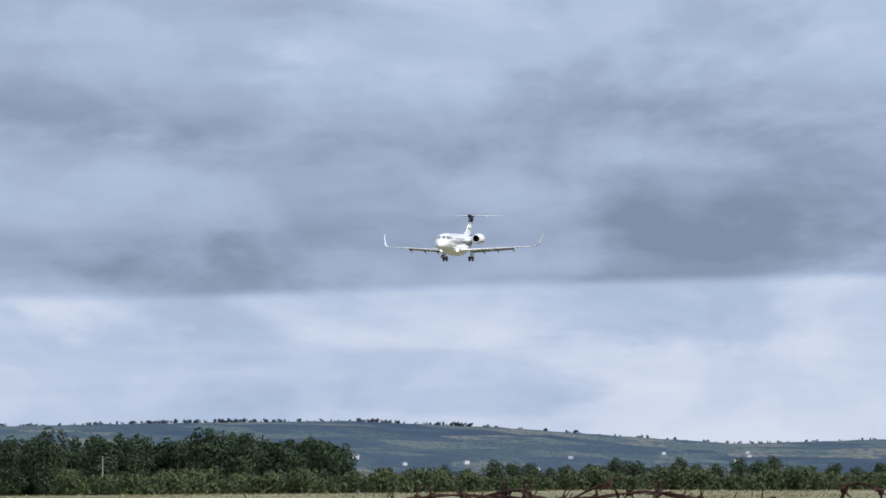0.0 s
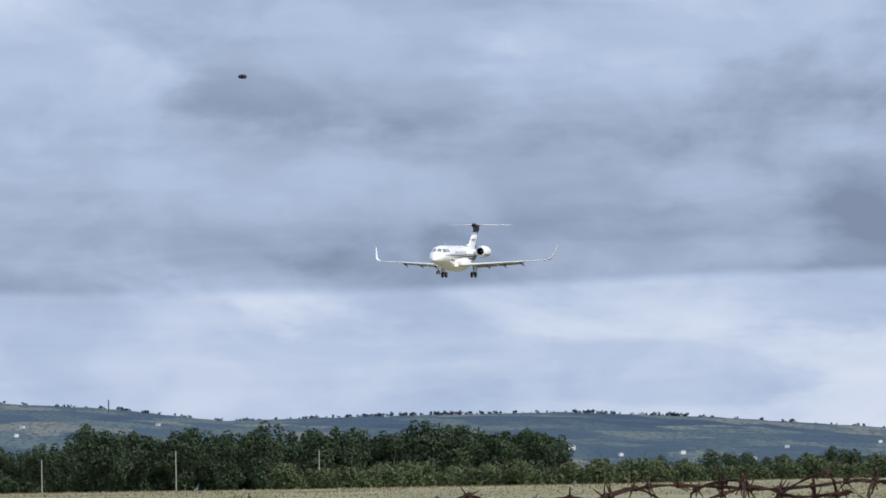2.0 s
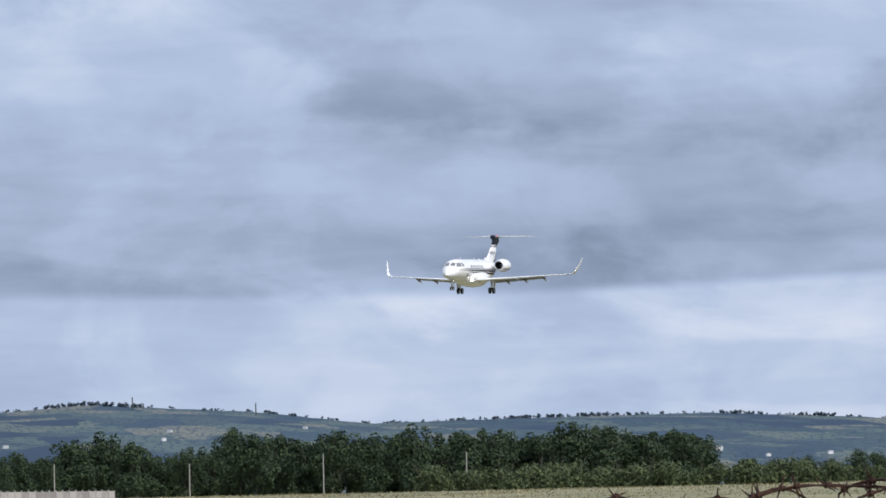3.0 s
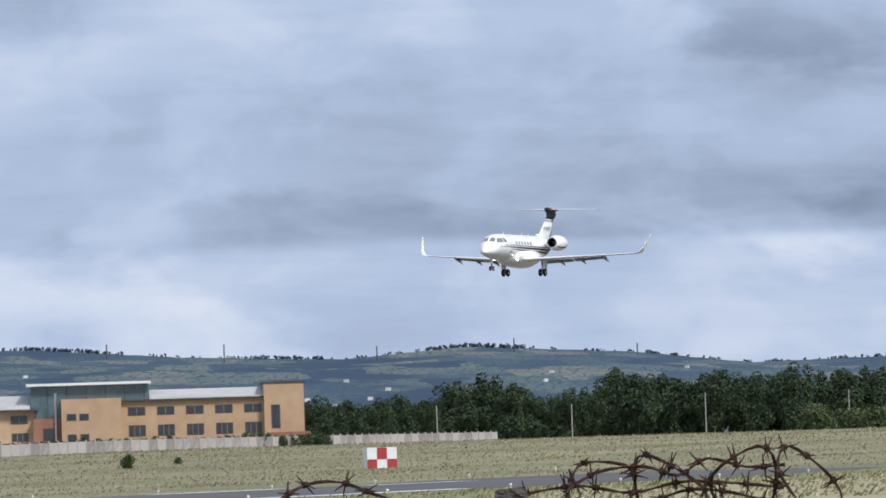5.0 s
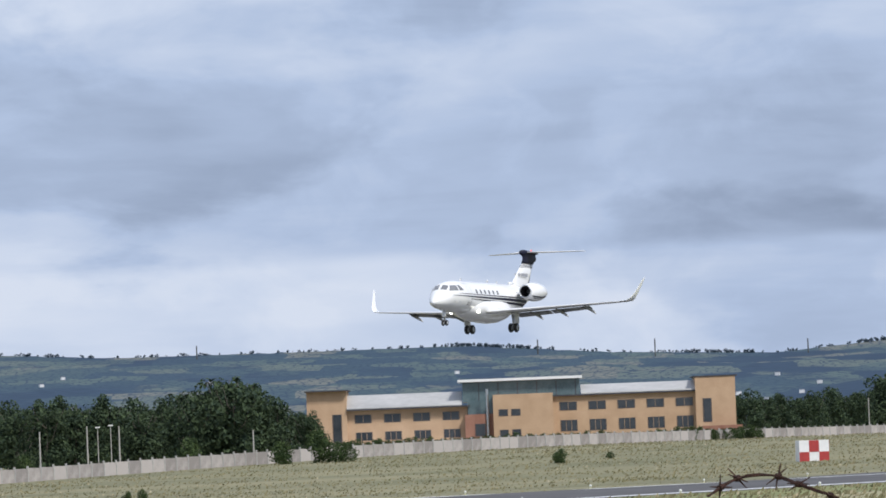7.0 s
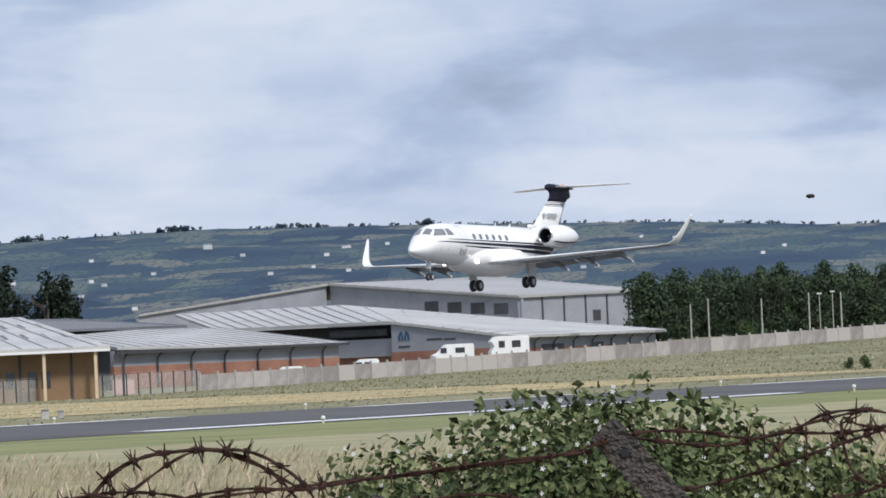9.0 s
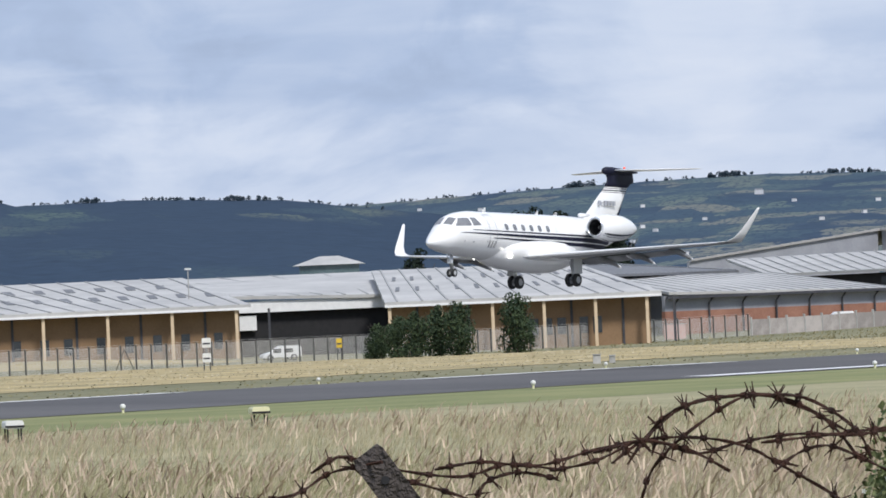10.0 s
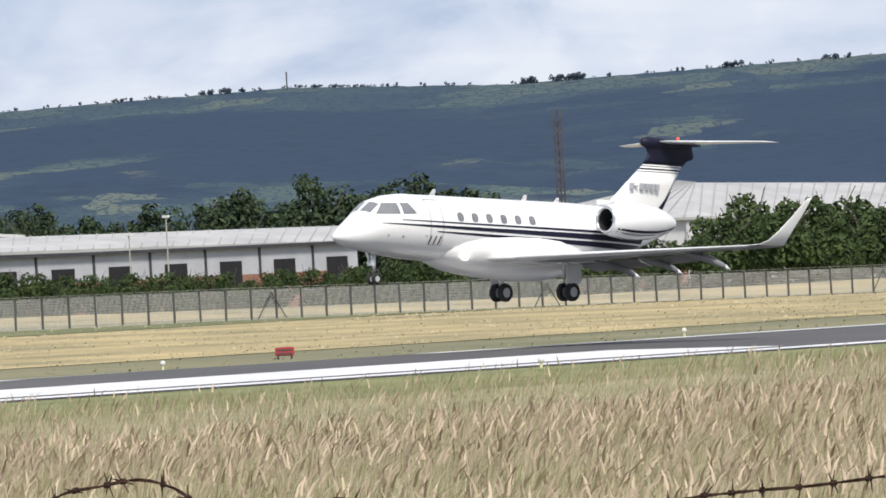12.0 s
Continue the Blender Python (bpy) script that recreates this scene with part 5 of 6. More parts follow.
def airfield_fence():
    fence = empty("airfield_fence", pose(0, 0, 0), "tall wire mesh airfield fence on steel posts", "fence")
    pb = bmesh.new()
    box(pb, -0.06, 0.06, -0.06, 0.06, -0.2, 2.3)
    box(pb, -0.03, 0.03, -0.28, 0.03, 2.3, 2.36)
    me = bpy.data.meshes.new("post")
    pb.to_mesh(me)
    pb.free()
    me.materials.append(FENCE_POST)
    s = 290.0
    stop = 640.0
    bm = bmesh.new()
    while s < stop:
        p = strip(s, FENCE_N)
        shared("post", me, fence, pose(p.x, p.y, p.z, 0, 0, -10.9))
        s += 2.55
    # strands of the mesh
    for s in np.arange(290.0, stop, 0.12):
        p = strip(s, FENCE_N + 0.05)
        q = U * 0.019
        vs = [bm.verts.new(v) for v in (p - q, p + q, p + q + Vector((0, 0, 2.25)), p - q + Vector((0, 0, 2.25)))]
        bm.faces.new(vs)
    for z in list(np.arange(0.1, 2.3, 0.2)) + [2.38]:
        s = 290.0
        while s < stop:
            p, q = strip(s, FENCE_N + 0.05, z), strip(s + 25, FENCE_N + 0.05, z)
            e = Vector((0, 0, 0.007))
            bm.faces.new([bm.verts.new(v) for v in (p - e, q - e, q + e, p + e)])
            s += 25
    tagged(part("mesh_panel", bm, MESH_WIRE, fence, "fine galvanised wire mesh"), kind="stuff")
    for s in (343.0, 372.0, 411.0, 474.0, 520.0):
        bm = bmesh.new()
        p = strip(s, FENCE_N - 0.1)
        for dd in (-1.6, 1.6):
            tube(bm, [p + Vector((0, 0, 2.0)), p + U * dd + Vector((0, 0, -0.1))], 0.045, 5)
        part("brace", bm, FENCE_POST, fence)


def panel_fence():
    """The older concrete-panel stretch, further along."""
    fence = empty("panel_fence", pose(0, 0, 0), "weathered pale concrete panel fence with posts", "fence")
    bm = bmesh.new()
    box(bm, 0.08, 3.92, -0.04, 0.04, 0.0, 1.75)
    me = bpy.data.meshes.new("panel")
    bm.to_mesh(me)
    bm.free()
    me.materials.append(PANEL)
    bm = bmesh.new()
    box(bm, -0.09, 0.09, -0.11, 0.11, -0.2, 2.0)
    mp = bpy.data.meshes.new("post")
    bm.to_mesh(mp)
    bm.free()
    mp.materials.append(CONCRETE)
    s = 640.0
    while s < 1180:
        p = strip(s, FENCE_N)
        r = pose(p.x, p.y, p.z, 0, 0, 90 - 10.9)
        shared("panel", me, fence, r)
        shared("post", mp, fence, r)
        s += 4.0


PANEL = mat("fence_panel", (0.27, 0.245, 0.23), (0.46, 0.42, 0.395), 0.7, 0.9, vary=0.7, fine=5)
airfield_fence()
panel_fence()

HOUSING = mat("lamp_housing_white", (0.62, 0.62, 0.6), (0.75, 0.75, 0.72), 3, 0.5)
HOUSING_Y = mat("lamp_housing_yellow", (0.62, 0.6, 0.36), (0.72, 0.7, 0.45), 3, 0.5)
SIGN_RED = mat("sign_red", (0.32, 0.03, 0.03), (0.42, 0.05, 0.045), 2, 0.5)
SIGN_YELLOW = mat("sign_yellow", (0.6, 0.4, 0.03), (0.7, 0.5, 0.05), 2, 0.5)


def approach_light(az, d, material, label):
    p = polar(az, d)
    ob = empty("approach_light", pose(p.x, p.y, p.z, 0, 0, az + 8), label, "airfield light", "row of approach path lights")
    ob.scale = (0.85, 0.85, 0.72)
    bm = bmesh.new()
    loft(bm, [[Vector((x, y, z)) for x, y in ((-0.3 * k, -0.5), (0.3 * k, -0.5), (0.3 * k, 0.45), (-0.3 * k, 0.45))] for z, k in ((0.62, 0.9), (0.66, 1.0), (0.84, 1.0), (0.92, 0.86))])
    bmesh.ops.recalc_face_normals(bm, faces=bm.faces)
    part("housing", bm, material, ob)
    bm = bmesh.new()
    box(bm, -0.31, 0.31, -0.53, -0.5, 0.66, 0.74)
    part("lens_slot", bm, BLACK_IN, ob)
    for x in (-0.22, 0.22):
        for y in (-0.35, 0.3):
            bm = bmesh.new()
            tube(bm, [(x, y, 0.66), (x, y, -0.05)], 0.03, 6)
            part("leg", bm, BLACK_IN, ob)


approach_light(28.13, 196, HOUSING, "white low precision approach light unit on legs")
approach_light(26.27, 193, HOUSING, "white low precision approach light unit on legs")
approach_light(24.38, 188, HOUSING, "white low precision approach light unit on legs")
approach_light(22.30, 196, HOUSING_Y, "yellowish low precision approach light unit on legs")


def edge_lights():
    for s in range(120, 760, 30):
        for n in (RW0 - 2.0, RW1 + 2.0):
            p = strip(s, n)
            ob = empty("runway_edge_light", pose(p.x, p.y, p.z), "small white runway edge light", "airfield light", "runway edge lights")
            bm = bmesh.new()
            tube(bm, [(0, 0, -0.05), (0, 0, 0.2)], 0.05, 8)
            part("stem", bm, HOUSING_Y, ob)
            bm = bmesh.new()
            bmesh.ops.create_uvsphere(bm, u_segments=10, v_segments=6, radius=0.11, matrix=pose(0, 0, 0.28))
            part("lens", bm, HOUSING, ob)


edge_lights()


def sign_board(name, az, d, w, h, lift, material, label, bars=2, ink=None):
    p = polar(az, d)
    ob = empty(name, pose(p.x, p.y, p.z, 0, 0, az), label, "sign")
    bm = bmesh.new()
    soft_box(bm, -w / 2, w / 2, -0.1, 0.1, lift, lift + h, 0.03)
    part("panel", bm, material, ob)
    for x in (-w * 0.35, w * 0.35):
        bm = bmesh.new()
        box(bm, x - 0.04, x + 0.04, -0.04, 0.04, -0.1, lift + 0.02)
        part("leg", bm, DARK_TRIM, ob)
    for k in range(bars):
        bm = bmesh.new()
        z = lift + h * (k + 0.6) / (bars + 0.4)
        box(bm, -w * 0.4, w * 0.4, -0.112, -0.1, z - h * 0.09, z + h * 0.09)
        part("lettering_bar", bm, ink or FRAME_WHITE, ob)


sign_board("runway_sign", 34.99, 282, 0.8, 0.36, 0.15, SIGN_RED, "small red airfield sign board on the grass", 2, DARK_TRIM)
sign_board("runway_sign", 12.08, 512, 0.7, 0.5, 0.1, SIGN_RED, "small dark red airfield sign board on the grass", 1, DARK_TRIM)
sign_board("fence_sign", 21.6, 655, 0.55, 0.9, 1.2, SIGN_YELLOW, "yellow warning sign at the fence", 1, DARK_TRIM)
sign_board("distance_board", 22.72, 560, 0.75, 0.8, 1.9, HOUSING, "white square board on a post", 1, DARK_TRIM)
sign_board("distance_board", 22.72, 559, 0.7, 0.75, 0.7, HOUSING, "white square board on a post", 1, DARK_TRIM)


def checker_box():
    p = polar(6.84, 755)
    ob = empty("equipment_hut", pose(p.x, p.y, p.z - 0.3, 0, 0, 6.84 + 14), "red and white chequered airfield equipment hut", "hut")
    bm = bmesh.new()
    box(bm, -1.7, 1.7, -0.9, 0.9, 0.0, 2.6)
    part("body", bm, FRAME_WHITE, ob)
    for i in range(3):
        for j in range(2):
            if (i + j) % 2 == 0:
                bm = bmesh.new()
                box(bm, -1.7 + i * 1.133, -1.7 + (i + 1) * 1.133, -0.93, -0.9, 0.02 + j * 1.28, 0.02 + (j + 1) * 1.28)
                part("red_square", bm, SIGN_RED, ob)
    for j in range(2):
        bm = bmesh.new()
        y0 = -0.9 + 0.9 * (1 - j)
        box(bm, 1.7, 1.73, y0, y0 + 0.9, 0.02 + j * 1.28, 0.02 + (j + 1) * 1.28)
        part("red_square", bm, SIGN_RED, ob)


checker_box()


def cabinet(az, d, w, h, material, label):
    p = polar(az, d)
    ob = empty("equipment_box", pose(p.x, p.y, p.z, 0, 0, az), label, "cabinet")
    bm = bmesh.new()
    soft_box(bm, -w / 2, w / 2, -0.25, 0.25, -0.05, h, 0.03)
    part("body", bm, material, ob)
    bm = bmesh.new()
    box(bm, -w * 0.55, w * 0.55, -0.3, 0.3, h, h + 0.06)
    part("lid", bm, CONCRETE, ob)


cabinet(19.43, 430, 0.5, 0.55, CONCRETE, "small pale equipment box on the grass")
cabinet(19.3, 432, 0.4, 0.45, CONCRETE, "small pale equipment box on the grass")
cabinet(18.76, 735, 2.3, 1.6, mat("faded_pink_paint", (0.6, 0.38, 0.34), (0.7, 0.47, 0.43), 2, 0.7), "faded pink storage box by the fence")

VAN_WHITE = mat("van_white", (0.72, 0.72, 0.72), (0.82, 0.82, 0.82), 1, 0.4)


def vehicle(name, az, d, length, h, label, camper=False):
    p = polar(az, d)
    ob = empty(name, pose(p.x, p.y, p.z, 0, 0, az + 12), label, "van")
    bm = bmesh.new()
    half, w = length / 2, 1.0
    if camper:
        prof = [(-half, 0.4), (half, 0.4), (half, h * 0.95), (half - 0.1, h), (-half + 0.7, h), (-half + 0.1, h * 0.8), (-half + 0.5, h * 0.6), (-half + 0.1, h * 0.42)]
    else:
        prof = [(-half, 0.35), (half, 0.35), (half, h - 0.15), (half - 0.15, h), (-half + 1.9, h), (-half + 1.0, h * 0.62), (-half + 0.1, h * 0.45)]
    loft(bm, [[Vector((x, y, z)) for x, z in prof] for y in (-w, w)])
    bmesh.ops.recalc_face_normals(bm, faces=bm.faces)
    bmesh.ops.bevel(bm, geom=bm.edges[:], offset=0.06, segments=2, affect="EDGES")
    part("body", bm, VAN_WHITE, ob)
    for x in (-half * 0.62, half * 0.6):
        for y in (-w + 0.05, w - 0.05):
            bm = bmesh.new()
            wheel_mesh(bm, (x, y, 0.34), 0.34, 0.22, 16)
            part("wheel", bm, RUBBER, ob)
    for x0, x1 in ((-half + 1.05, -half + 1.85), (half * 0.1, half * 0.55)):
        bm = bmesh.new()
        box(bm, x0, x1, -w - 0.015, -w + 0.02, h * 0.55, h * 0.82)
        part("side_window", bm, WINDOW, ob)


vehicle("panel_van", 15.98, 855, 5.4, 2.5, "white panel van parked behind the fence")
vehicle("camper_van", 15.5, 852, 5.0, 3.2, "cream camper van parked behind the fence", True)
for az, d, h in ((17.4, 768, 1.8), (16.75, 788, 2.0), (22.1, 668, 1.5)):
    vehicle("parked_van", az, d, 3.9, h, "pale vehicle parked behind the fence")


def pole(name, az, d, top, r, label, category, material=CONCRETE, arm=False, lattice=False):
    p = polar(az, d)
    ob = empty(name, pose(p.x, p.y, p.z), label, category)
    bm = bmesh.new()
    h = top - p.z
    if lattice:
        for a in range(3):
            c, s_ = math.cos(a * 2.094), math.sin(a * 2.094)
            tube(bm, [(c * r, s_ * r, 0), (c * r, s_ * r, h)], r * 0.16, 5)
        for k in range(int(h / (r * 2))):
            for a in range(3):
                b = a + 1
                tube(bm, [(math.cos(a * 2.094) * r, math.sin(a * 2.094) * r, k * r * 2), (math.cos(b * 2.094) * r, math.sin(b * 2.094) * r, (k + 1) * r * 2)], r * 0.09, 4)
    else:
        tube(bm, [(0, 0, -0.2), (0, 0, h)], [r, r * 0.7], 8)
    part("shaft", bm, material, ob)
    if arm:
        bm = bmesh.new()
        box(bm, -0.3, 0.3, -0.15, 0.15, h, h + 0.2)
        part("lamp_head", bm, HOUSING, ob)


MAST_RED = mat("mast_paint", (0.05, 0.045, 0.05), (0.10, 0.085, 0.085), 0.5, 0.7)
PALE_POLE = mat("pale_pole", (0.30, 0.29, 0.27), (0.42, 0.40, 0.37), 2, 0.8)
for az, d, top in ((4.08, 1385, 13.5), (5.21, 1385, 12.0), (2.87, 1385, 13.2), (6.35, 1385, 12.5), (12.95, 925, 9.5), (13.35, 925, 9.0), (13.95, 925, 8.6), (12.68, 925, 9.4), (11.55, 930, 8.2), (13.8, 925, 9.3)):
    pole("lamp_post", az, d, top, 0.13, "slim pale lamp post in front of the trees", "lamp post", PALE_POLE)
for az, d, top in ((12.75, 925, 9.4), (12.86, 925, 9.2), (22.85, 720, 10.0), (35.93, 590, 9.9), (36.25, 600, 8.6)):
    pole("lamp_post", az, d, top, 0.08, "slim lamp post with a white head", "lamp post", PALE_POLE, True)
pole("lattice_mast", 32.585, 900, 25.2, 0.62, "dark steel lattice radio mast", "mast", MAST_RED, lattice=True)
for az, top in ((4.64, 64.5), (5.68, 69.5), (6.84, 67.5), (8.13, 71.0), (9.12, 73.0), (12.0, 77.0), (34.85, 133.5)):
    pole("hill_mast", az, 4180 if az < 20 else 3560, EYE_Z + (top - EYE_Z) * (4180 if az < 20 else 3560) / 4000, 0.55, "slender radio mast on the hill crest", "mast", FENCE_POST)
pole("hill_monument", 29.09, 3590, EYE_Z + (133.5 - EYE_Z) * 3590 / 4000, 1.6, "stone column monument on the hill crest", "monument", CONCRETE)


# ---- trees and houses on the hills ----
# leaf colour blued to hold the haze over the far crest
HILL_LEAF = leafy("hazy_far_leaves", (0.042, 0.065, 0.092), (0.06, 0.088, 0.112))


def crest_trees(name, crest, d, a0, a1, count, seed, clumps):
    r_ = random.Random(seed)
    bm = bmesh.new()
    spots = []
    for _ in range(count):
        az = r_.uniform(a0, a1)
        spots.append((az, r_.uniform(0.5, 1.9)))
    for az, w, hh in clumps:
        spots += [(az + r_.uniform(-w, w), r_.uniform(0.6, 1.05) * hh * 0.2) for _ in range(max(3, int(w * 70)))]
    global rng
    keep, rng = rng, r_
    for az, hh in spots:
        h = float(np.interp(az, [c[0] for c in crest], [c[1] for c in crest]))
        z = EYE_Z + (h - EYE_Z) * d / 4000
        p = polar(az, d - 6, z)
        lumps = [(p + Vector((r_.uniform(-0.8, 0.8) * hh, r_.uniform(-1, 1), hh * v)), hh * 0.42) for v in (0.12, 0.35, 0.6)]
        leaf_cloud(bm, lumps, 75, hh * 0.24)
    rng = keep
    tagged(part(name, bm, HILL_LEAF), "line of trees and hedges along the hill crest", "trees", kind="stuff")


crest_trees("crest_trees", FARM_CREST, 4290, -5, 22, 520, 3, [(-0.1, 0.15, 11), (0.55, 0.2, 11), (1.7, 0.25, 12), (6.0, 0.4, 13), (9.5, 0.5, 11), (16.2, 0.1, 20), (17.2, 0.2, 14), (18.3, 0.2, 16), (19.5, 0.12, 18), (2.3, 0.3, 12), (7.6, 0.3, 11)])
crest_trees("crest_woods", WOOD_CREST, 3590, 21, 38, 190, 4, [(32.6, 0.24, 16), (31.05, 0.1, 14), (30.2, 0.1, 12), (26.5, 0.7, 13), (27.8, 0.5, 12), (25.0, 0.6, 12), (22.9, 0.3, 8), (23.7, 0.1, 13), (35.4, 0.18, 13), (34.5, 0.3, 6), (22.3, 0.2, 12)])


def houses():
    r_ = random.Random(12)
    bm = bmesh.new()
    wallm = mat("house_render", (0.5, 0.51, 0.53), (0.68, 0.68, 0.69), 0.2, 0.8)
    bm.free()
    spots = [(0.74, 30.5, 12), (-0.78, 21, 14), (-0.2, 27, 9)] + [(r_.uniform(-3, 4), r_.uniform(12, 34), 8) for _ in range(14)] + [(r_.uniform(4, 12), r_.uniform(14, 56), 9) for _ in range(26)] + [(r_.uniform(13, 21), r_.uniform(30, 72), 9) for _ in range(34)] + [(18.0, 73, 16), (19.0, 56, 10), (17.0, 66, 10)]
    base = bmesh.new()
    box(base, -0.5, 0.5, -0.4, 0.4, -0.6, 0.35)
    v = [base.verts.new(c) for c in ((-0.53, -0.43, 0.35), (0.53, -0.43, 0.35), (0.53, 0.43, 0.35), (-0.53, 0.43, 0.35), (-0.53, 0, 0.62), (0.53, 0, 0.62))]
    for q in ((0, 1, 5, 4), (2, 3, 4, 5), (1, 2, 5), (3, 0, 4)):
        base.faces.new([v[k] for k in q]).material_index = 1
    me = bpy.data.meshes.new("far_house")
    base.to_mesh(me)
    base.free()
    me.materials.append(wallm)
    me.materials.append(mat("slate_roof", (0.12, 0.13, 0.15), (0.2, 0.21, 0.23), 0.3, 0.7))
    dg = bpy.context.evaluated_depsgraph_get()
    for az, h4, w in spots:
        way = Vector((-math.sin(radians(az)), math.cos(radians(az)), (h4 - EYE_Z) / 4000)).normalized()
        far = bpy.data.objects["farmland_hill"]
        hit, loc, _, _ = far.ray_cast(Vector((0, 0, EYE_Z)), way)
        if not hit:
            continue
        ob = new("house", me)
        ob.matrix_basis = pose(loc.x, loc.y, loc.z + w * 0.1, 0, 0, az + r_.uniform(-40, 40))
        ob.scale = (w * 0.27, w * 0.2, w * 0.17)
        tagged(ob, "small pale house among fields on the hillside", "house", "houses on the hill")


bpy.context.view_layer.update()
houses()

# ---- long grass ----
DULL = mat("rough_grass", (0.13, 0.13, 0.065), (0.29, 0.25, 0.15), 0.15, 0.9, island=0.3, spec=0.1)
STALK = mat("hay_stalks", (0.335, 0.295, 0.195), (0.54, 0.475, 0.345), 0.4, 0.9, island=0.12, spec=0.1)
STALK_G = mat("green_blades", (0.235, 0.23, 0.12), (0.35, 0.335, 0.2), 0.4, 0.9, island=0.12, spec=0.1)
SEED = mat("seed_heads", (0.31, 0.24, 0.18), (0.54, 0.44, 0.33), 0.15, 0.9, island=0.5, spec=0.1)


def long_grass():
    r_ = np.random.RandomState(3)
    verts, faces, mats = [], [], []

    def blade(x, y, z, h, w, lean, a, mi):
        k = len(verts)
        ca, sa = math.cos(a), math.sin(a)
        lx, ly = lean * math.cos(a * 3.1 + 0.4) + 0.34 * h, lean * math.sin(a * 3.1)
        verts.extend(((x - ca * w, y - sa * w, z), (x + ca * w, y + sa * w, z), (x + lx * 0.4 + ca * w * 0.7, y + ly * 0.4 + sa * w * 0.7, z + h * 0.6), (x + lx * 0.4 - ca * w * 0.7, y + ly * 0.4 - sa * w * 0.7, z + h * 0.6), (x + lx, y + ly, z + h)))
        faces.extend(((k, k + 1, k + 2, k + 3), (k + 3, k + 2, k + 4)))
        mats.extend((mi, mi))
    for az0, az1, d0, d1, count in ((11, 41, 70, 100, 66000), (9, 41, 100, 135, 140000), (4, 40, 135, 200, 80000)):
        for _ in range(count):
            az, d = radians(r_.uniform(az0, az1)), r_.uniform(d0, d1)
            x, y = -d * math.sin(az), d * math.cos(az)
            n = x * N.x + y * N.y
            if n > 134 + 2 * math.sin(x * 0.3) or n < 30:
                continue
            patch = noise.noise(Vector((x * 0.06, y * 0.06, 0.3)))
            h = r_.uniform(0.2, 0.46) * (1 + 0.6 * patch)
            mi = 1 if (r_.uniform() < 0.34 + 0.36 * (patch < -0.08) + 0.45 * (n > 113)) else 0
            if mi == 1:
                h *= 0.75
            blade(x, y, 0.0, h, r_.uniform(0.004, 0.01), r_.uniform(0.03, 0.2), r_.uniform(0, 6.28), mi)
            if r_.uniform() < 0.16 and mi == 0:
                blade(x, y, h * 0.72, 0.26, 0.02, 0.2, r_.uniform(0, 6.28), 2)
    # cut tufts on the dry bank, rough tufts further down the field
    for s0, s1, n0, n1, count, hmax, green in ((200, 560, 226, 352, 20000, 0.16, 0.02), (560, 1000, 215, 352, 26000, 0.3, 0.96), (320, 900, 40, 140, 30000, 0.42, 0.93), (120, 600, 194, 226, 2500, 0.12, 1.0), (612, 1100, 120, 226, 18000, 0.3, 0.96)):
        for _ in range(count):
            s, n = r_.uniform(s0, s1), r_.uniform(n0, n1)
            p = strip(s, n)
            if noise.noise(Vector((p.x * 0.09, p.y * 0.09, 1.7))) < r_.uniform(-0.5, 0.3):
                continue
            blade(p.x, p.y, p.z, r_.uniform(0.25, 0.8) * hmax, r_.uniform(0.03, 0.13), 0.1, r_.uniform(-0.6, 0.6), 3 if r_.uniform() < green else 0)
    me = bpy.data.meshes.new("long_grass")
    me.from_pydata(verts, [], faces)
    me.polygons.foreach_set("material_index", mats)
    for m_ in (STALK, STALK_G, SEED, DULL):
        me.materials.append(m_)
    tagged(new("long_grass", me), "tall dry hay grass with seed heads", "grass", kind="stuff")


long_grass()


# ---- brambles and barbed wire close to the viewer ----
BRAMBLE = leafy("bramble_leaves", (0.055, 0.078, 0.03), (0.20, 0.22, 0.10))
PETAL = mat("white_petals", (0.7, 0.7, 0.68), (0.82, 0.82, 0.8), 5, 0.7)


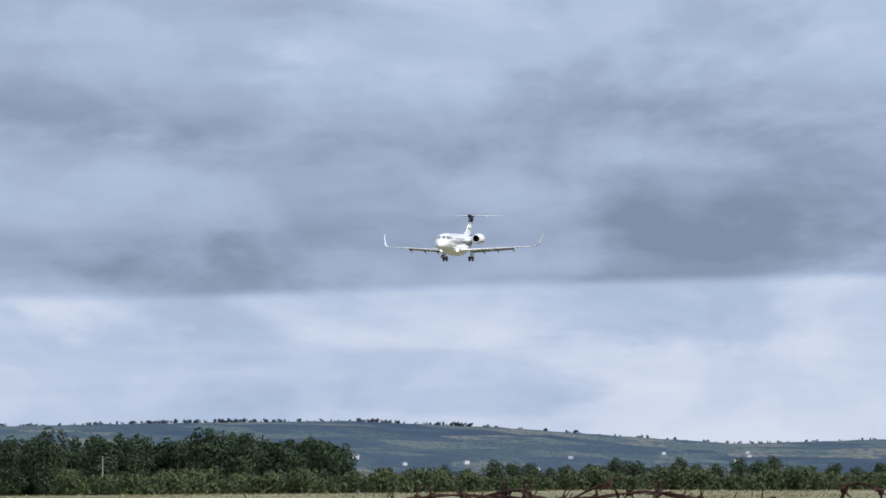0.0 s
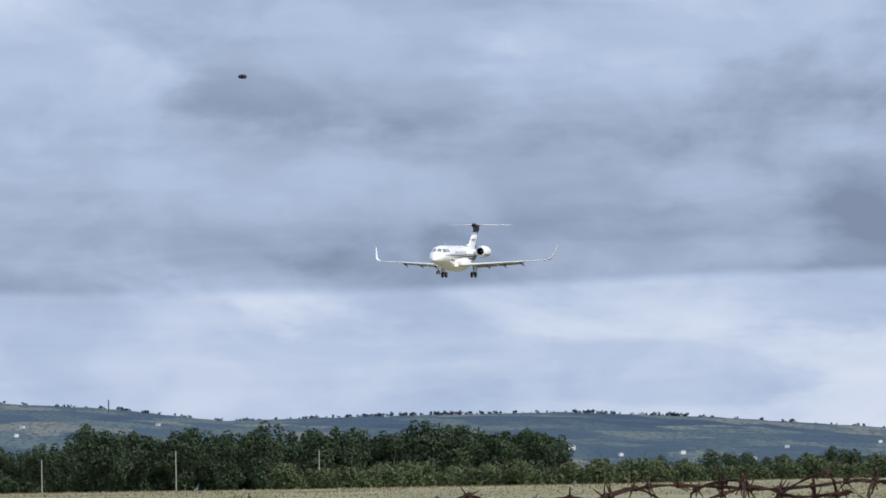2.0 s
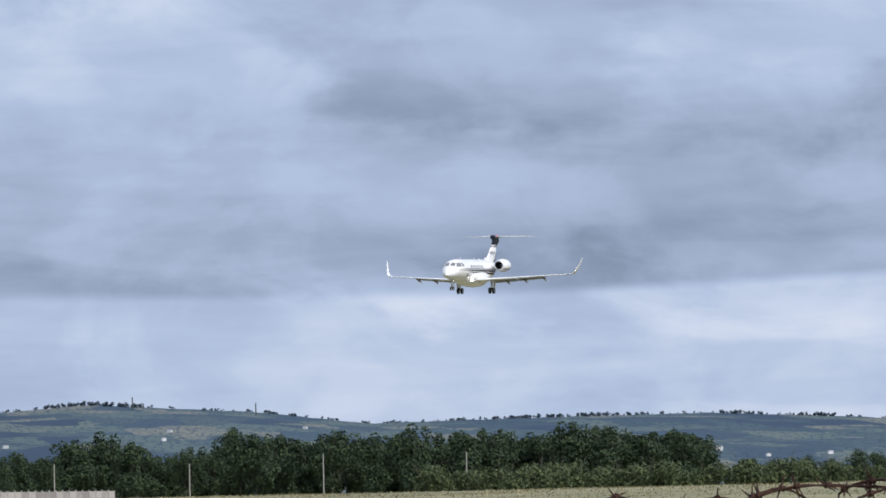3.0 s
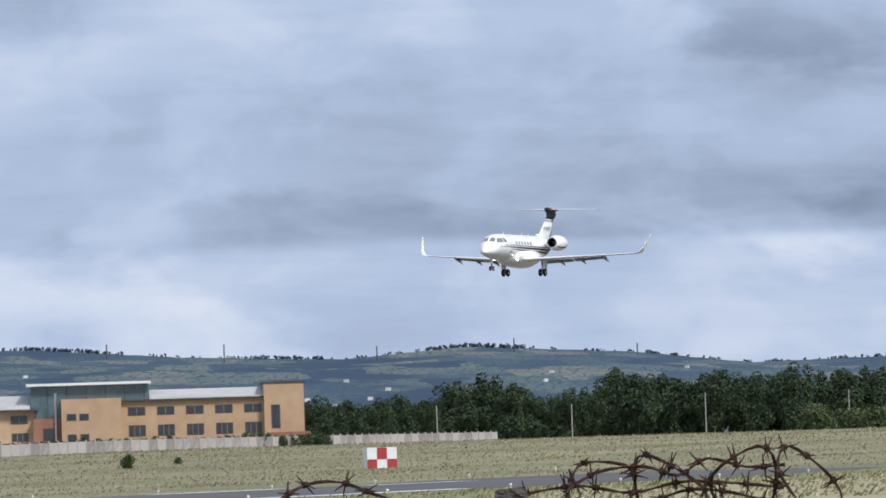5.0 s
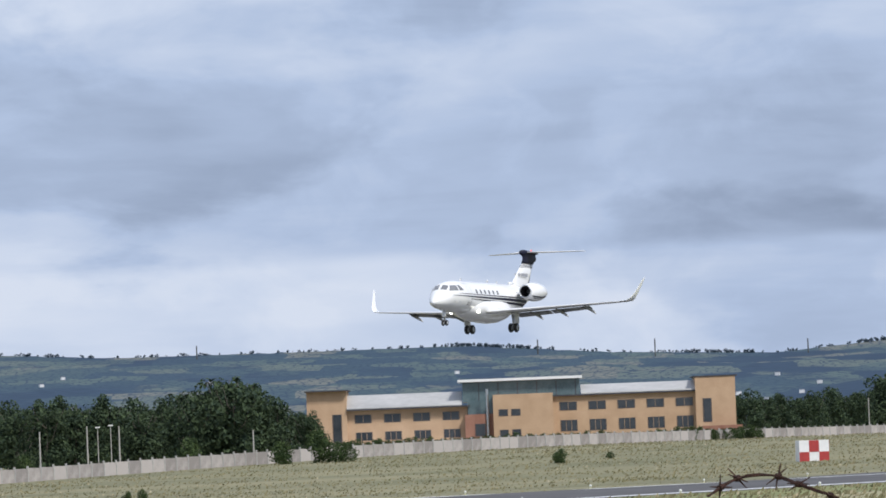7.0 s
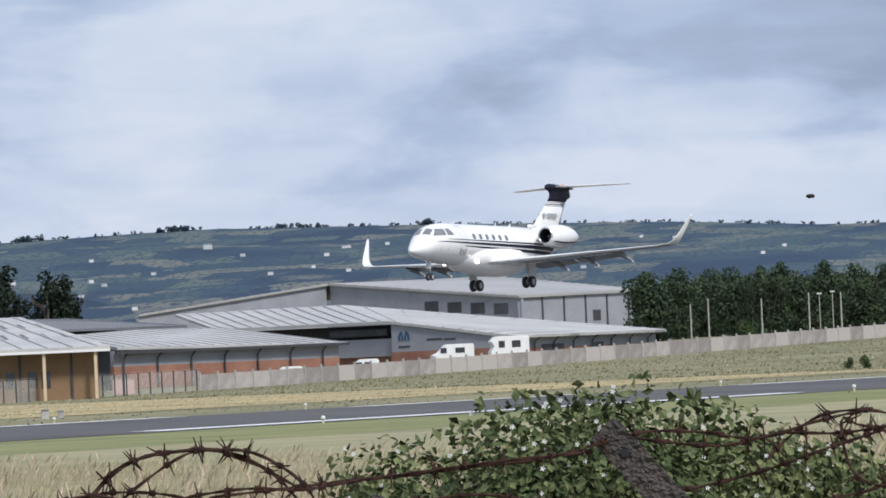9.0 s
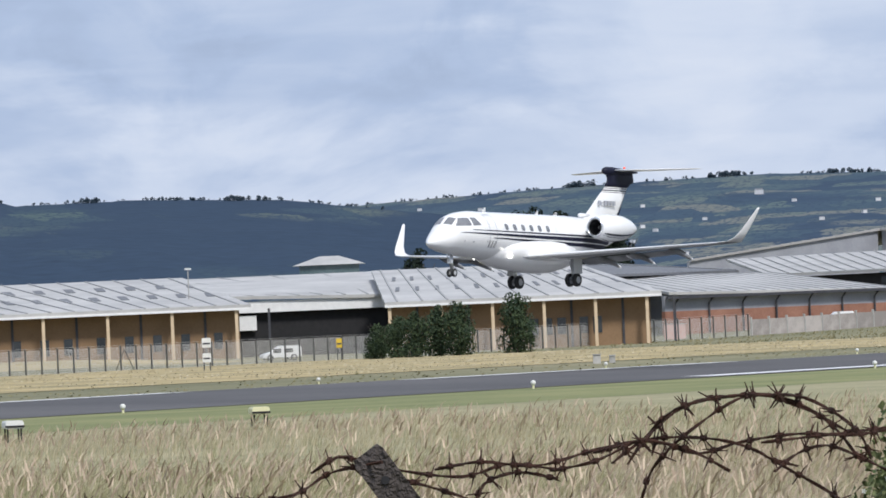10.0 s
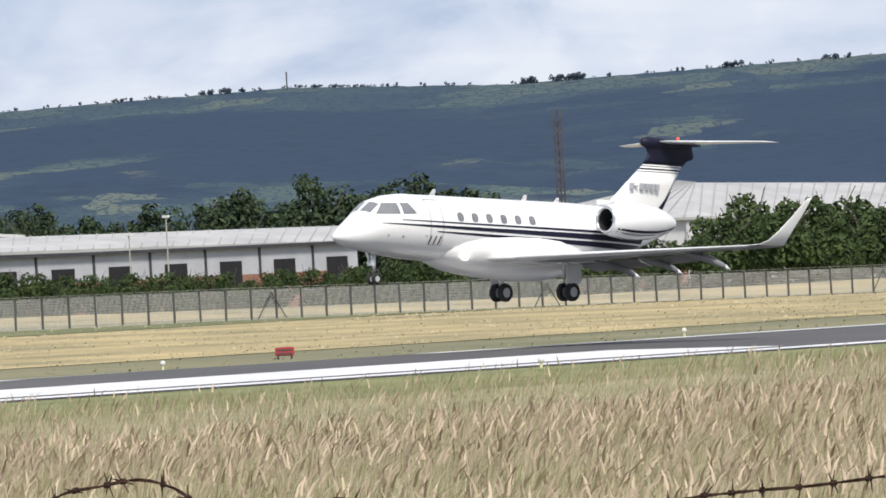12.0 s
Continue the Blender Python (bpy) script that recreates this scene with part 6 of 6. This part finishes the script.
def bramble(az, d, w, h, seed):
    global rng
    keep, rng = rng, random.Random(seed)
    p = polar(az, d)
    ob = empty("bramble_bush", pose(p.x, p.y, p.z, 0, 0, az), "bramble bush with small white flowers", "bush")
    lumps = []
    for k in range(26):
        x = rng.uniform(-w, w)
        top = h * (1 - 0.5 * (abs(x) / w) ** 2)
        z = rng.uniform(0.58, 0.88) * top
        lumps.append((Vector((x, rng.uniform(-0.7, 0.7), z)), rng.uniform(0.24, 0.42)))
    bm = bmesh.new()
    leaf_cloud(bm, lumps, 18000, 0.024, flat=0.75)
    part("leaves", bm, BRAMBLE, ob)
    bm = bmesh.new()
    for k in range(11):
        x = rng.uniform(-w, w) * 0.9
        top = h * (1 - 0.45 * (abs(x) / w) ** 2)
        bend = rng.uniform(-0.4, 0.4)
        pts = [Vector((x, 0, 0.1)), Vector((x + bend * 0.3, 0, top * 0.7)), Vector((x + bend, 0, top * rng.uniform(0.8, 0.97)))]
        tube(bm, pts, [0.008, 0.006, 0.004], 5)
    tagged(part("stems", bm, BRAMBLE, ob), kind="stuff")
    bm = bmesh.new()
    for k in range(11):
        x = rng.uniform(-w, w) * 0.9
        top = h * (1 - 0.45 * (abs(x) / w) ** 2)
        leaf_cloud(bm, [(Vector((x + rng.uniform(-0.1, 0.1), 0, top * v)), 0.06) for v in (0.86, 0.93, 1.0)], 16, 0.035)
    tagged(part("new_growth", bm, BRAMBLE, ob), kind="stuff")
    bm = bmesh.new()
    for _ in range(130):
        c, r = rng.choice(lumps)
        dd = Vector((rng.gauss(0, 0.7), -abs(rng.gauss(0, 1)), rng.gauss(0.3, 0.7))).normalized()
        q = c + dd * r * 1.05
        for k in range(5):
            a_ = k * 1.2566
            t, b = Vector((math.cos(a_), 0, math.sin(a_))), Vector((-math.sin(a_), 0, math.cos(a_)))
            bm.faces.new([bm.verts.new(v) for v in (q, q + t * 0.008 + b * 0.004, q + t * 0.014 - Vector((0, 0.004, 0)), q + t * 0.008 - b * 0.004)])
    tagged(part("blossom", bm, PETAL, ob, "small white bramble flowers"), kind="stuff")
    rng = keep


bramble(15.5, 32, 0.62, 2.52, 1)
bramble(14.7, 32.6, 0.58, 2.58, 2)
bramble(13.9, 33, 0.55, 2.42, 3)
bramble(16.4, 33, 0.5, 2.3, 4)
bramble(13.2, 34, 0.6, 2.35, 6)
bramble(5.6, 31, 0.5, 2.32, 5)
bramble(15.1, 32.3, 0.6, 2.5, 7)
bramble(14.2, 32.5, 0.6, 2.5, 8)
bramble(16.0, 32.7, 0.55, 2.36, 9)
bramble(12.6, 34.5, 0.6, 2.2, 10)

WIRE_D = 12.0


def fence_post(az, top, lean, w=0.06):
    p = polar(az, WIRE_D, 0)
    ob = empty("fence_post", pose(p.x, p.y, 0, 0, 0, az), "weathered leaning concrete fence post", "post", "old fence posts")
    bm = bmesh.new()
    dirv = Vector((math.sin(lean), 0, -math.cos(lean)))
    side = Vector((math.cos(lean), 0, math.sin(lean)))
    start = Vector((0, 0, top))
    rings = []
    for q, k in ((0.0, 0.86), (0.012, 1.0), (0.2, 1.0), (0.42, 1.04), (0.5, 1.05)):
        c = start + dirv * q
        rings.append([c + side * sx * w * k / 2 + Vector((0, sy * w * k / 2, 0)) for sx, sy in ((-1, -1), (1, -1), (1, 1), (-1, 1))])
    foot = start + dirv * 0.56
    for z, k in ((foot.z - 0.06, 1.05), (-0.1, 1.15)):
        rings.append([Vector((foot.x + sx * w * k / 2, sy * w * k / 2, z)) for sx, sy in ((-1, -1), (1, -1), (1, 1), (-1, 1))])
    loft(bm, rings)
    bmesh.ops.recalc_face_normals(bm, faces=bm.faces)
    part("shaft", bm, POST, ob)
    bm = bmesh.new()
    for q in (0.06,):
        c = start + dirv * q
        tube(bm, [c + Vector((0, -w / 2 - 0.004, 0)), c + Vector((0, -w / 2 + 0.01, 0))], 0.008, 8)
    part("bolt", bm, BLACK_IN, ob)


POSTS = [(5.75, 2.655, 0.1), (10.62, 2.585, -0.6), (14.74, 2.585, 0.7), (16.57, 2.475, -0.45), (21.42, 2.505, 0.6)]
for az, top, lean in POSTS:
    fence_post(az, top, lean)


def barbed(pts, seed, name="barbed_wire", step=0.06):
    """Twisted rusty wire with barbs, through a few places (bearing, height)."""
    r_ = random.Random(seed)
    ctrl = [polar(a_, WIRE_D + o, z) for a_, z, o in pts]
    path = []
    for i in range(len(ctrl) - 1):
        p0, p1, p2, p3 = (ctrl[max(0, min(len(ctrl) - 1, i + k))] for k in (-1, 0, 1, 2))
        n_ = max(3, int((p2 - p1).length / 0.02))
        for k in range(n_):
            t = k / n_
            path.append(0.5 * (2 * p1 + (p2 - p0) * t + (2 * p0 - 5 * p1 + 4 * p2 - p3) * t * t + (3 * p1 - p0 - 3 * p2 + p3) * t ** 3))
    path.append(ctrl[-1])
    ob = empty(name, pose(0, 0, 0), "rusty tangled barbed wire along the old fence", "barbed wire", "strands of barbed wire")
    bm = bmesh.new()
    for ph in (0, math.pi):
        tw = []
        for k, p in enumerate(path):
            d = (path[min(k + 1, len(path) - 1)] - path[max(k - 1, 0)]).normalized()
            s_ = d.cross(Vector((0, 0, 1)) if abs(d.z) < 0.95 else Vector((1, 0, 0))).normalized()
            u_ = s_.cross(d)
            tw.append(p + (s_ * math.cos(k * 0.9 + ph) + u_ * math.sin(k * 0.9 + ph)) * 0.0015)
        tube(bm, tw, 0.0019, 5)
    part("strand", bm, RUST, ob)
    run, last = 0.0, path[0]
    bm = bmesh.new()
    nxt = 0.02
    for k in range(1, len(path)):
        run += (path[k] - last).length
        last = path[k]
        if run > nxt:
            nxt = run + step * r_.uniform(0.75, 1.35)
            d = (path[k] - path[k - 1]).normalized()
            for ph in (r_.uniform(0, 6.3), r_.uniform(0, 6.3)):
                s_ = d.orthogonal().normalized()
                s_ = Matrix.Rotation(ph, 3, d) @ s_
                c = path[k] + d * r_.uniform(-0.004, 0.004)
                e = d * r_.uniform(-0.006, 0.006)
                tube(bm, [c + s_ * 0.025 + e, c + s_ * 0.004, c - s_ * 0.004, c - s_ * 0.025 - e], [0.0008, 0.0019, 0.0019, 0.0008], 4)
            tube(bm, [path[k] - d * 0.005, path[k] + d * 0.005], 0.006, 6)
    tagged(part("barb_row", bm, RUST, ob), kind="stuff")


rw_ = random.Random(21)


def coil_run(a0, a1, loops, zlow, zhigh, seed):
    """A pulled-out coil: lying loops that rise and fall."""
    pts = []
    for k in range(loops * 6 + 1):
        v = k / (loops * 6)
        ph = 2 * math.pi * v * loops
        pts.append((a0 + (a1 - a0) * v + 0.4 * math.sin(ph + rw_.uniform(-0.5, 0.5)) * (1 if a1 > a0 else -1), zlow + (zhigh - zlow) * (0.5 - 0.5 * math.cos(ph)) + rw_.uniform(-0.03, 0.02), 0.12 * math.sin(ph * 0.7)))
    barbed(pts, seed)


barbed([(13.38, 2.513, 0.00), (13.13, 2.560, 0.06), (12.84, 2.593, -0.02), (12.41, 2.594, -0.06), (12.08, 2.561, 0.03), (11.90, 2.509, 0.05)], 1)
barbed([(12.08, 2.551, 0.05), (11.79, 2.613, 0.03), (11.54, 2.624, -0.06), (11.21, 2.613, -0.01), (10.98, 2.591, 0.06), (10.51, 2.595, -0.00)], 2)
barbed([(14.71, 2.574, 0.05), (14.19, 2.555, -0.03), (13.71, 2.545, -0.05), (13.23, 2.561, 0.04), (12.75, 2.557, 0.04), (12.27, 2.568, -0.05), (11.79, 2.578, -0.02), (11.12, 2.582, 0.06), (10.51, 2.577, 0.01)], 3)
barbed([(12.28, 2.523, 0.01), (11.80, 2.563, -0.06), (11.32, 2.554, 0.01), (10.98, 2.581, 0.06)], 4)
barbed([(18.08, 2.493, -0.05), (17.50, 2.502, -0.03), (17.02, 2.508, 0.05), (16.25, 2.521, 0.02), (15.58, 2.535, -0.06), (14.86, 2.543, -0.00)], 5)
barbed([(14.86, 2.553, -0.06), (14.38, 2.574, 0.02), (13.90, 2.569, 0.05), (13.43, 2.555, -0.04), (12.94, 2.580, -0.04), (12.46, 2.599, 0.05)], 6)
barbed([(14.16, 2.467, -0.02), (13.68, 2.482, 0.06), (13.20, 2.508, 0.00), (12.95, 2.526, -0.06), (12.38, 2.560, 0.01)], 7)
barbed([(19.21, 2.463, 0.04), (19.00, 2.521, 0.04), (18.71, 2.564, -0.05), (18.13, 2.578, -0.03), (17.75, 2.558, 0.06), (17.47, 2.517, 0.01), (17.25, 2.455, -0.06)], 8)
barbed([(20.83, 2.468, 0.06), (20.45, 2.480, -0.02), (19.97, 2.470, -0.06), (19.49, 2.491, 0.03), (19.10, 2.502, 0.05), (18.72, 2.489, -0.04), (18.35, 2.445, -0.04)], 9)
barbed([(19.49, 2.486, 0.02), (19.01, 2.506, -0.06), (18.63, 2.478, -0.01), (18.24, 2.494, 0.06), (17.76, 2.505, -0.01), (17.29, 2.500, -0.06), (16.81, 2.511, 0.02), (16.33, 2.516, 0.05), (15.85, 2.527, -0.03), (15.37, 2.532, -0.04), (14.89, 2.548, 0.05)], 10)
barbed([(21.88, 2.473, -0.03), (21.64, 2.501, -0.05), (21.45, 2.484, 0.04), (21.21, 2.462, 0.03)], 11)
barbed([(16.43, 2.467, -0.06), (15.86, 2.477, 0.01), (15.38, 2.462, 0.06), (14.91, 2.453, -0.02), (14.58, 2.440, -0.05)], 12)
barbed([(17.97, 2.441, -0.03), (17.77, 2.470, 0.05), (17.53, 2.482, 0.02), (17.29, 2.465, -0.06), (17.01, 2.432, -0.00)], 13)
barbed([(25.26, 2.415, 0.03), (24.83, 2.421, 0.05), (24.35, 2.417, -0.04), (23.87, 2.432, -0.04), (23.49, 2.434, 0.05), (23.01, 2.419, 0.03), (22.53, 2.430, -0.06), (22.05, 2.435, -0.01), (21.76, 2.467, 0.06), (21.52, 2.480, -0.00), (21.28, 2.488, -0.06)], 14)
barbed([(21.33, 2.483, 0.06), (21.14, 2.471, 0.00), (20.61, 2.456, -0.06), (20.23, 2.473, 0.01), (19.81, 2.459, 0.06)], 15)
barbed([(21.14, 2.456, 0.04), (20.62, 2.421, -0.05), (20.44, 2.400, -0.03), (20.15, 2.372, 0.06)], 16)
barbed([(22.53, 2.435, -0.02), (22.06, 2.415, -0.05), (21.68, 2.391, 0.03), (21.59, 2.376, 0.05)], 17)
barbed([(20.53, 2.391, -0.06), (20.43, 2.440, -0.01), (20.14, 2.457, 0.06), (19.81, 2.444, -0.01)], 18)
barbed([(19.14, 2.485, -0.05), (18.89, 2.538, 0.05), (18.60, 2.570, 0.03), (18.31, 2.577, -0.05), (17.98, 2.577, -0.02), (17.69, 2.567, 0.06), (17.41, 2.534, 0.00), (17.23, 2.497, -0.06), (17.16, 2.457, 0.01)], 19)
barbed([(19.34, 2.467, 0.01), (19.04, 2.504, 0.06), (18.56, 2.505, -0.02), (18.19, 2.486, -0.05), (17.86, 2.443, 0.04), (17.53, 2.400, 0.04), (17.44, 2.384, -0.05)], 20)
barbed([(19.11, 2.395, 0.05), (19.00, 2.454, 0.02), (18.66, 2.521, -0.06), (18.17, 2.576, -0.00), (17.74, 2.552, 0.06), (17.37, 2.509, -0.01)], 21)
barbed([(19.86, 2.457, 0.05), (19.48, 2.473, -0.04), (19.14, 2.505, -0.04)], 22)
barbed([(25.76, 2.370, -0.00), (25.68, 2.400, -0.06), (25.32, 2.401, 0.02), (24.89, 2.417, 0.06), (24.37, 2.407, -0.03), (23.98, 2.413, -0.05), (23.45, 2.438, 0.04), (22.84, 2.422, 0.04)], 23)
barbed([(24.61, 2.404, -0.05), (24.18, 2.390, -0.03), (24.00, 2.358, 0.06)], 24)
barbed([(23.66, 2.345, -0.05), (23.27, 2.396, 0.03), (22.84, 2.422, 0.05)], 25)
barbed([(29.39, 2.348, -0.01), (28.91, 2.355, 0.06), (28.29, 2.359, -0.01), (27.71, 2.363, -0.06), (27.62, 2.372, 0.02), (27.33, 2.379, 0.05), (26.89, 2.394, -0.04), (26.19, 2.392, -0.04)], 26)
barbed([(27.77, 2.313, 0.05), (27.66, 2.362, 0.03), (27.57, 2.381, -0.05), (27.23, 2.368, -0.02)], 27)
barbed([(37.05, 2.369, 0.06), (36.90, 2.390, -0.02), (36.61, 2.399, -0.05), (36.28, 2.405, 0.04), (35.99, 2.387, 0.04), (35.81, 2.359, -0.05)], 28)
barbed([(34.81, 2.338, 0.02), (34.62, 2.356, -0.06), (34.38, 2.338, -0.00)], 29)
barbed([(32.00, 2.306, -0.04), (31.66, 2.322, -0.04), (31.13, 2.326, 0.05), (30.61, 2.330, 0.03), (29.99, 2.343, -0.06)], 30)
barbed([(7.73, 2.643, -0.06), (7.48, 2.672, 0.02), (7.19, 2.675, 0.05), (6.91, 2.653, -0.03), (6.63, 2.630, -0.05)], 31)
barbed([(5.29, 2.646, -0.02), (5.00, 2.679, 0.06), (4.61, 2.686, 0.01), (4.33, 2.669, -0.06), (4.09, 2.697, 0.01), (3.75, 2.680, 0.06), (3.43, 2.682, -0.02)], 32)
barbed([(5.77, 2.639, 0.03), (5.19, 2.655, 0.05), (4.72, 2.641, -0.04), (4.24, 2.658, -0.03), (3.44, 2.642, 0.05)], 33)
barbed([(4.58, 2.620, 0.06), (4.24, 2.643, -0.01), (3.86, 2.635, -0.06), (3.44, 2.607, 0.02)], 34)
barbed([(1.86, 2.701, 0.03), (1.62, 2.726, -0.05), (1.39, 2.705, -0.02)], 35)
barbed([(1.24, 2.705, -0.03), (0.76, 2.719, -0.05), (0.38, 2.703, 0.04)], 36)
barbed([(0.57, 2.713, -0.06), (0.09, 2.737, 0.00), (-0.43, 2.735, 0.06), (-0.91, 2.729, -0.02), (-1.29, 2.733, -0.06), (-1.72, 2.742, 0.03), (-2.10, 2.731, 0.05), (-2.43, 2.720, -0.04)], 37)
barbed([(-0.43, 2.715, -0.04), (-0.81, 2.734, 0.05), (-1.15, 2.714, 0.03), (-1.62, 2.722, -0.06)], 38)
coil_run(5.3, 2.9, 4, 2.585, 2.70, 41)
coil_run(0.6, -3.8, 6, 2.65, 2.745, 42)
coil_run(12.9, 10.4, 3, 2.44, 2.6, 43)


# ---- insects crossing close to the viewer ----
INSECT = mat("insect_black", (0.01, 0.01, 0.01), (0.03, 0.025, 0.02), 30, 0.7)
INSECT_WING = mat("insect_wing", (0.2, 0.2, 0.2), (0.3, 0.3, 0.3), 30, 0.4)


def insect():
    ob = empty("flying_insect", Matrix(), "small dark flying insect", "insect")
    bm = bmesh.new()
    rings = [[Vector((x, r * math.cos(a), r * math.sin(a))) for a in (2 * math.pi * q / 10 for q in range(10))] for x, r in ((-0.008, 0.001), (-0.006, 0.003), (-0.001, 0.0045), (0.001, 0.003), (0.003, 0.0042), (0.006, 0.003), (0.0075, 0.001))]
    loft(bm, rings)
    part("body", bm, INSECT, ob, smooth_faces=True)
    for sd in (1, -1):
        bm = bmesh.new()
        loft(bm, [[Vector((x, sd * y, 0.003 + z)) for x, y in ((0.002, 0.002), (0.003, 0.009), (0.0, 0.012), (-0.004, 0.009))] for z in (0, 0.0003)])
        bmesh.ops.recalc_face_normals(bm, faces=bm.faces)
        part("wing", bm, INSECT_WING, ob)
    return ob


insects = [insect() for _ in range(3)]

# seconds, place of the nose, turn: the jet's glide down to the flare
JET_ROWS = [
    (0.0, -0.53, 870.95, 36.60, 74.90, -1.34, 0.59),
    (0.5, -6.74, 841.61, 34.80, 74.78, -0.97, 0.69),
    (1.5, -19.04, 782.92, 31.45, 74.50, -1.16, 1.17),
    (2.5, -30.82, 724.50, 28.26, 74.42, -1.24, 1.07),
    (4.5, -54.66, 609.10, 22.04, 74.29, -0.06, 1.25),
    (5.5, -66.06, 552.58, 18.91, 74.66, 0.53, 1.70),
    (6.5, -77.38, 497.04, 15.93, 74.43, 1.03, 0.67),
    (8.5, -99.84, 386.67, 10.44, 74.25, 2.10, -0.82),
    (9.0, -105.35, 359.12, 9.23, 74.32, 2.08, -1.06),
    (9.5, -110.87, 331.95, 8.25, 74.56, 2.49, -0.48),
    (10.0, -116.26, 304.68, 7.33, 74.69, 2.59, 0.38),
    (10.5, -121.34, 277.18, 6.55, 74.96, 3.03, 0.79),
    (11.0, -125.75, 248.81, 5.90, 75.34, 3.57, 1.07),
    (11.5, -129.95, 221.04, 5.49, 76.02, 4.20, 1.65),
    (12.0, -133.99, 193.87, 5.15, 76.47, 4.34, 1.64),
]

FLY_ROWS = [
    [
        (0.0, 1.320, 11.952, 3.026, 182),
        (0.2, 0.691, 11.980, 2.982, 182),
        (0.3, 0.376, 11.994, 2.960, 182),
        (0.4, 0.075, 12.000, 2.934, 182),
        (0.5, -0.186, 11.999, 2.993, 182),
        (0.6, -0.394, 11.994, 3.126, 182),
        (0.7, -0.551, 11.987, 3.243, 182),
        (0.8, -0.686, 11.980, 3.294, 182),
        (0.9, -0.870, 11.968, 3.359, 182),
        (1.5, -1.978, 11.896, 3.746, 182),
        (12.0, -9.728, 11.393, 6.454, 182),
    ],
    [
        (0.0, -3.633, 11.796, 2.829, 4),
        (0.5, -3.171, 11.825, 2.946, 4),
        (1.5, -0.861, 11.969, 3.532, 4),
        (1.6, -0.630, 11.983, 3.590, 4),
        (1.8, -0.595, 11.985, 3.563, 4),
        (2.0, -0.726, 11.978, 3.474, 4),
        (2.1, -0.893, 11.967, 3.466, 4),
        (2.2, -0.965, 11.961, 3.434, 4),
        (2.3, -0.865, 11.969, 3.336, 4),
        (2.4, -0.564, 11.987, 3.116, 4),
        (2.5, -0.037, 12.000, 2.993, 4),
        (3.1, 3.131, 12.079, 2.259, 4),
        (12.0, 21.926, 12.550, -2.098, 4),
    ],
    [
        (0.0, -1.809, 11.967, 4.663, 15),
        (7.3, -2.920, 11.647, 3.470, 15),
        (8.3, -3.301, 11.537, 3.061, 15),
        (8.4, -3.339, 11.526, 3.020, 15),
        (8.5, -3.288, 11.541, 2.998, 15),
        (8.6, -3.226, 11.558, 3.011, 15),
        (8.7, -3.182, 11.570, 3.034, 15),
        (8.8, -3.093, 11.594, 3.069, 15),
        (8.9, -2.889, 11.647, 3.047, 15),
        (9.0, -2.678, 11.697, 2.978, 15),
        (9.6, -1.409, 12.000, 2.567, 15),
        (12.0, 0.619, 12.484, 1.909, 15),
    ],
]


def jet_pose(x, y, z, heading, pitch, bank):
    # x runs aft on the model, so its nose looks along -x
    return pose(x, y, z, 0, 0, heading) @ pose(0, 0, 0, bank, pitch, 0)


def motions():
    walk(jet, [(t, jet_pose(*r)) for t, *r in JET_ROWS])
    for ob, rows in zip(insects, FLY_ROWS):
        walk(ob, [(t, pose(x, y, z, 0, 0, turn)) for t, x, y, z, turn in rows])


motions()
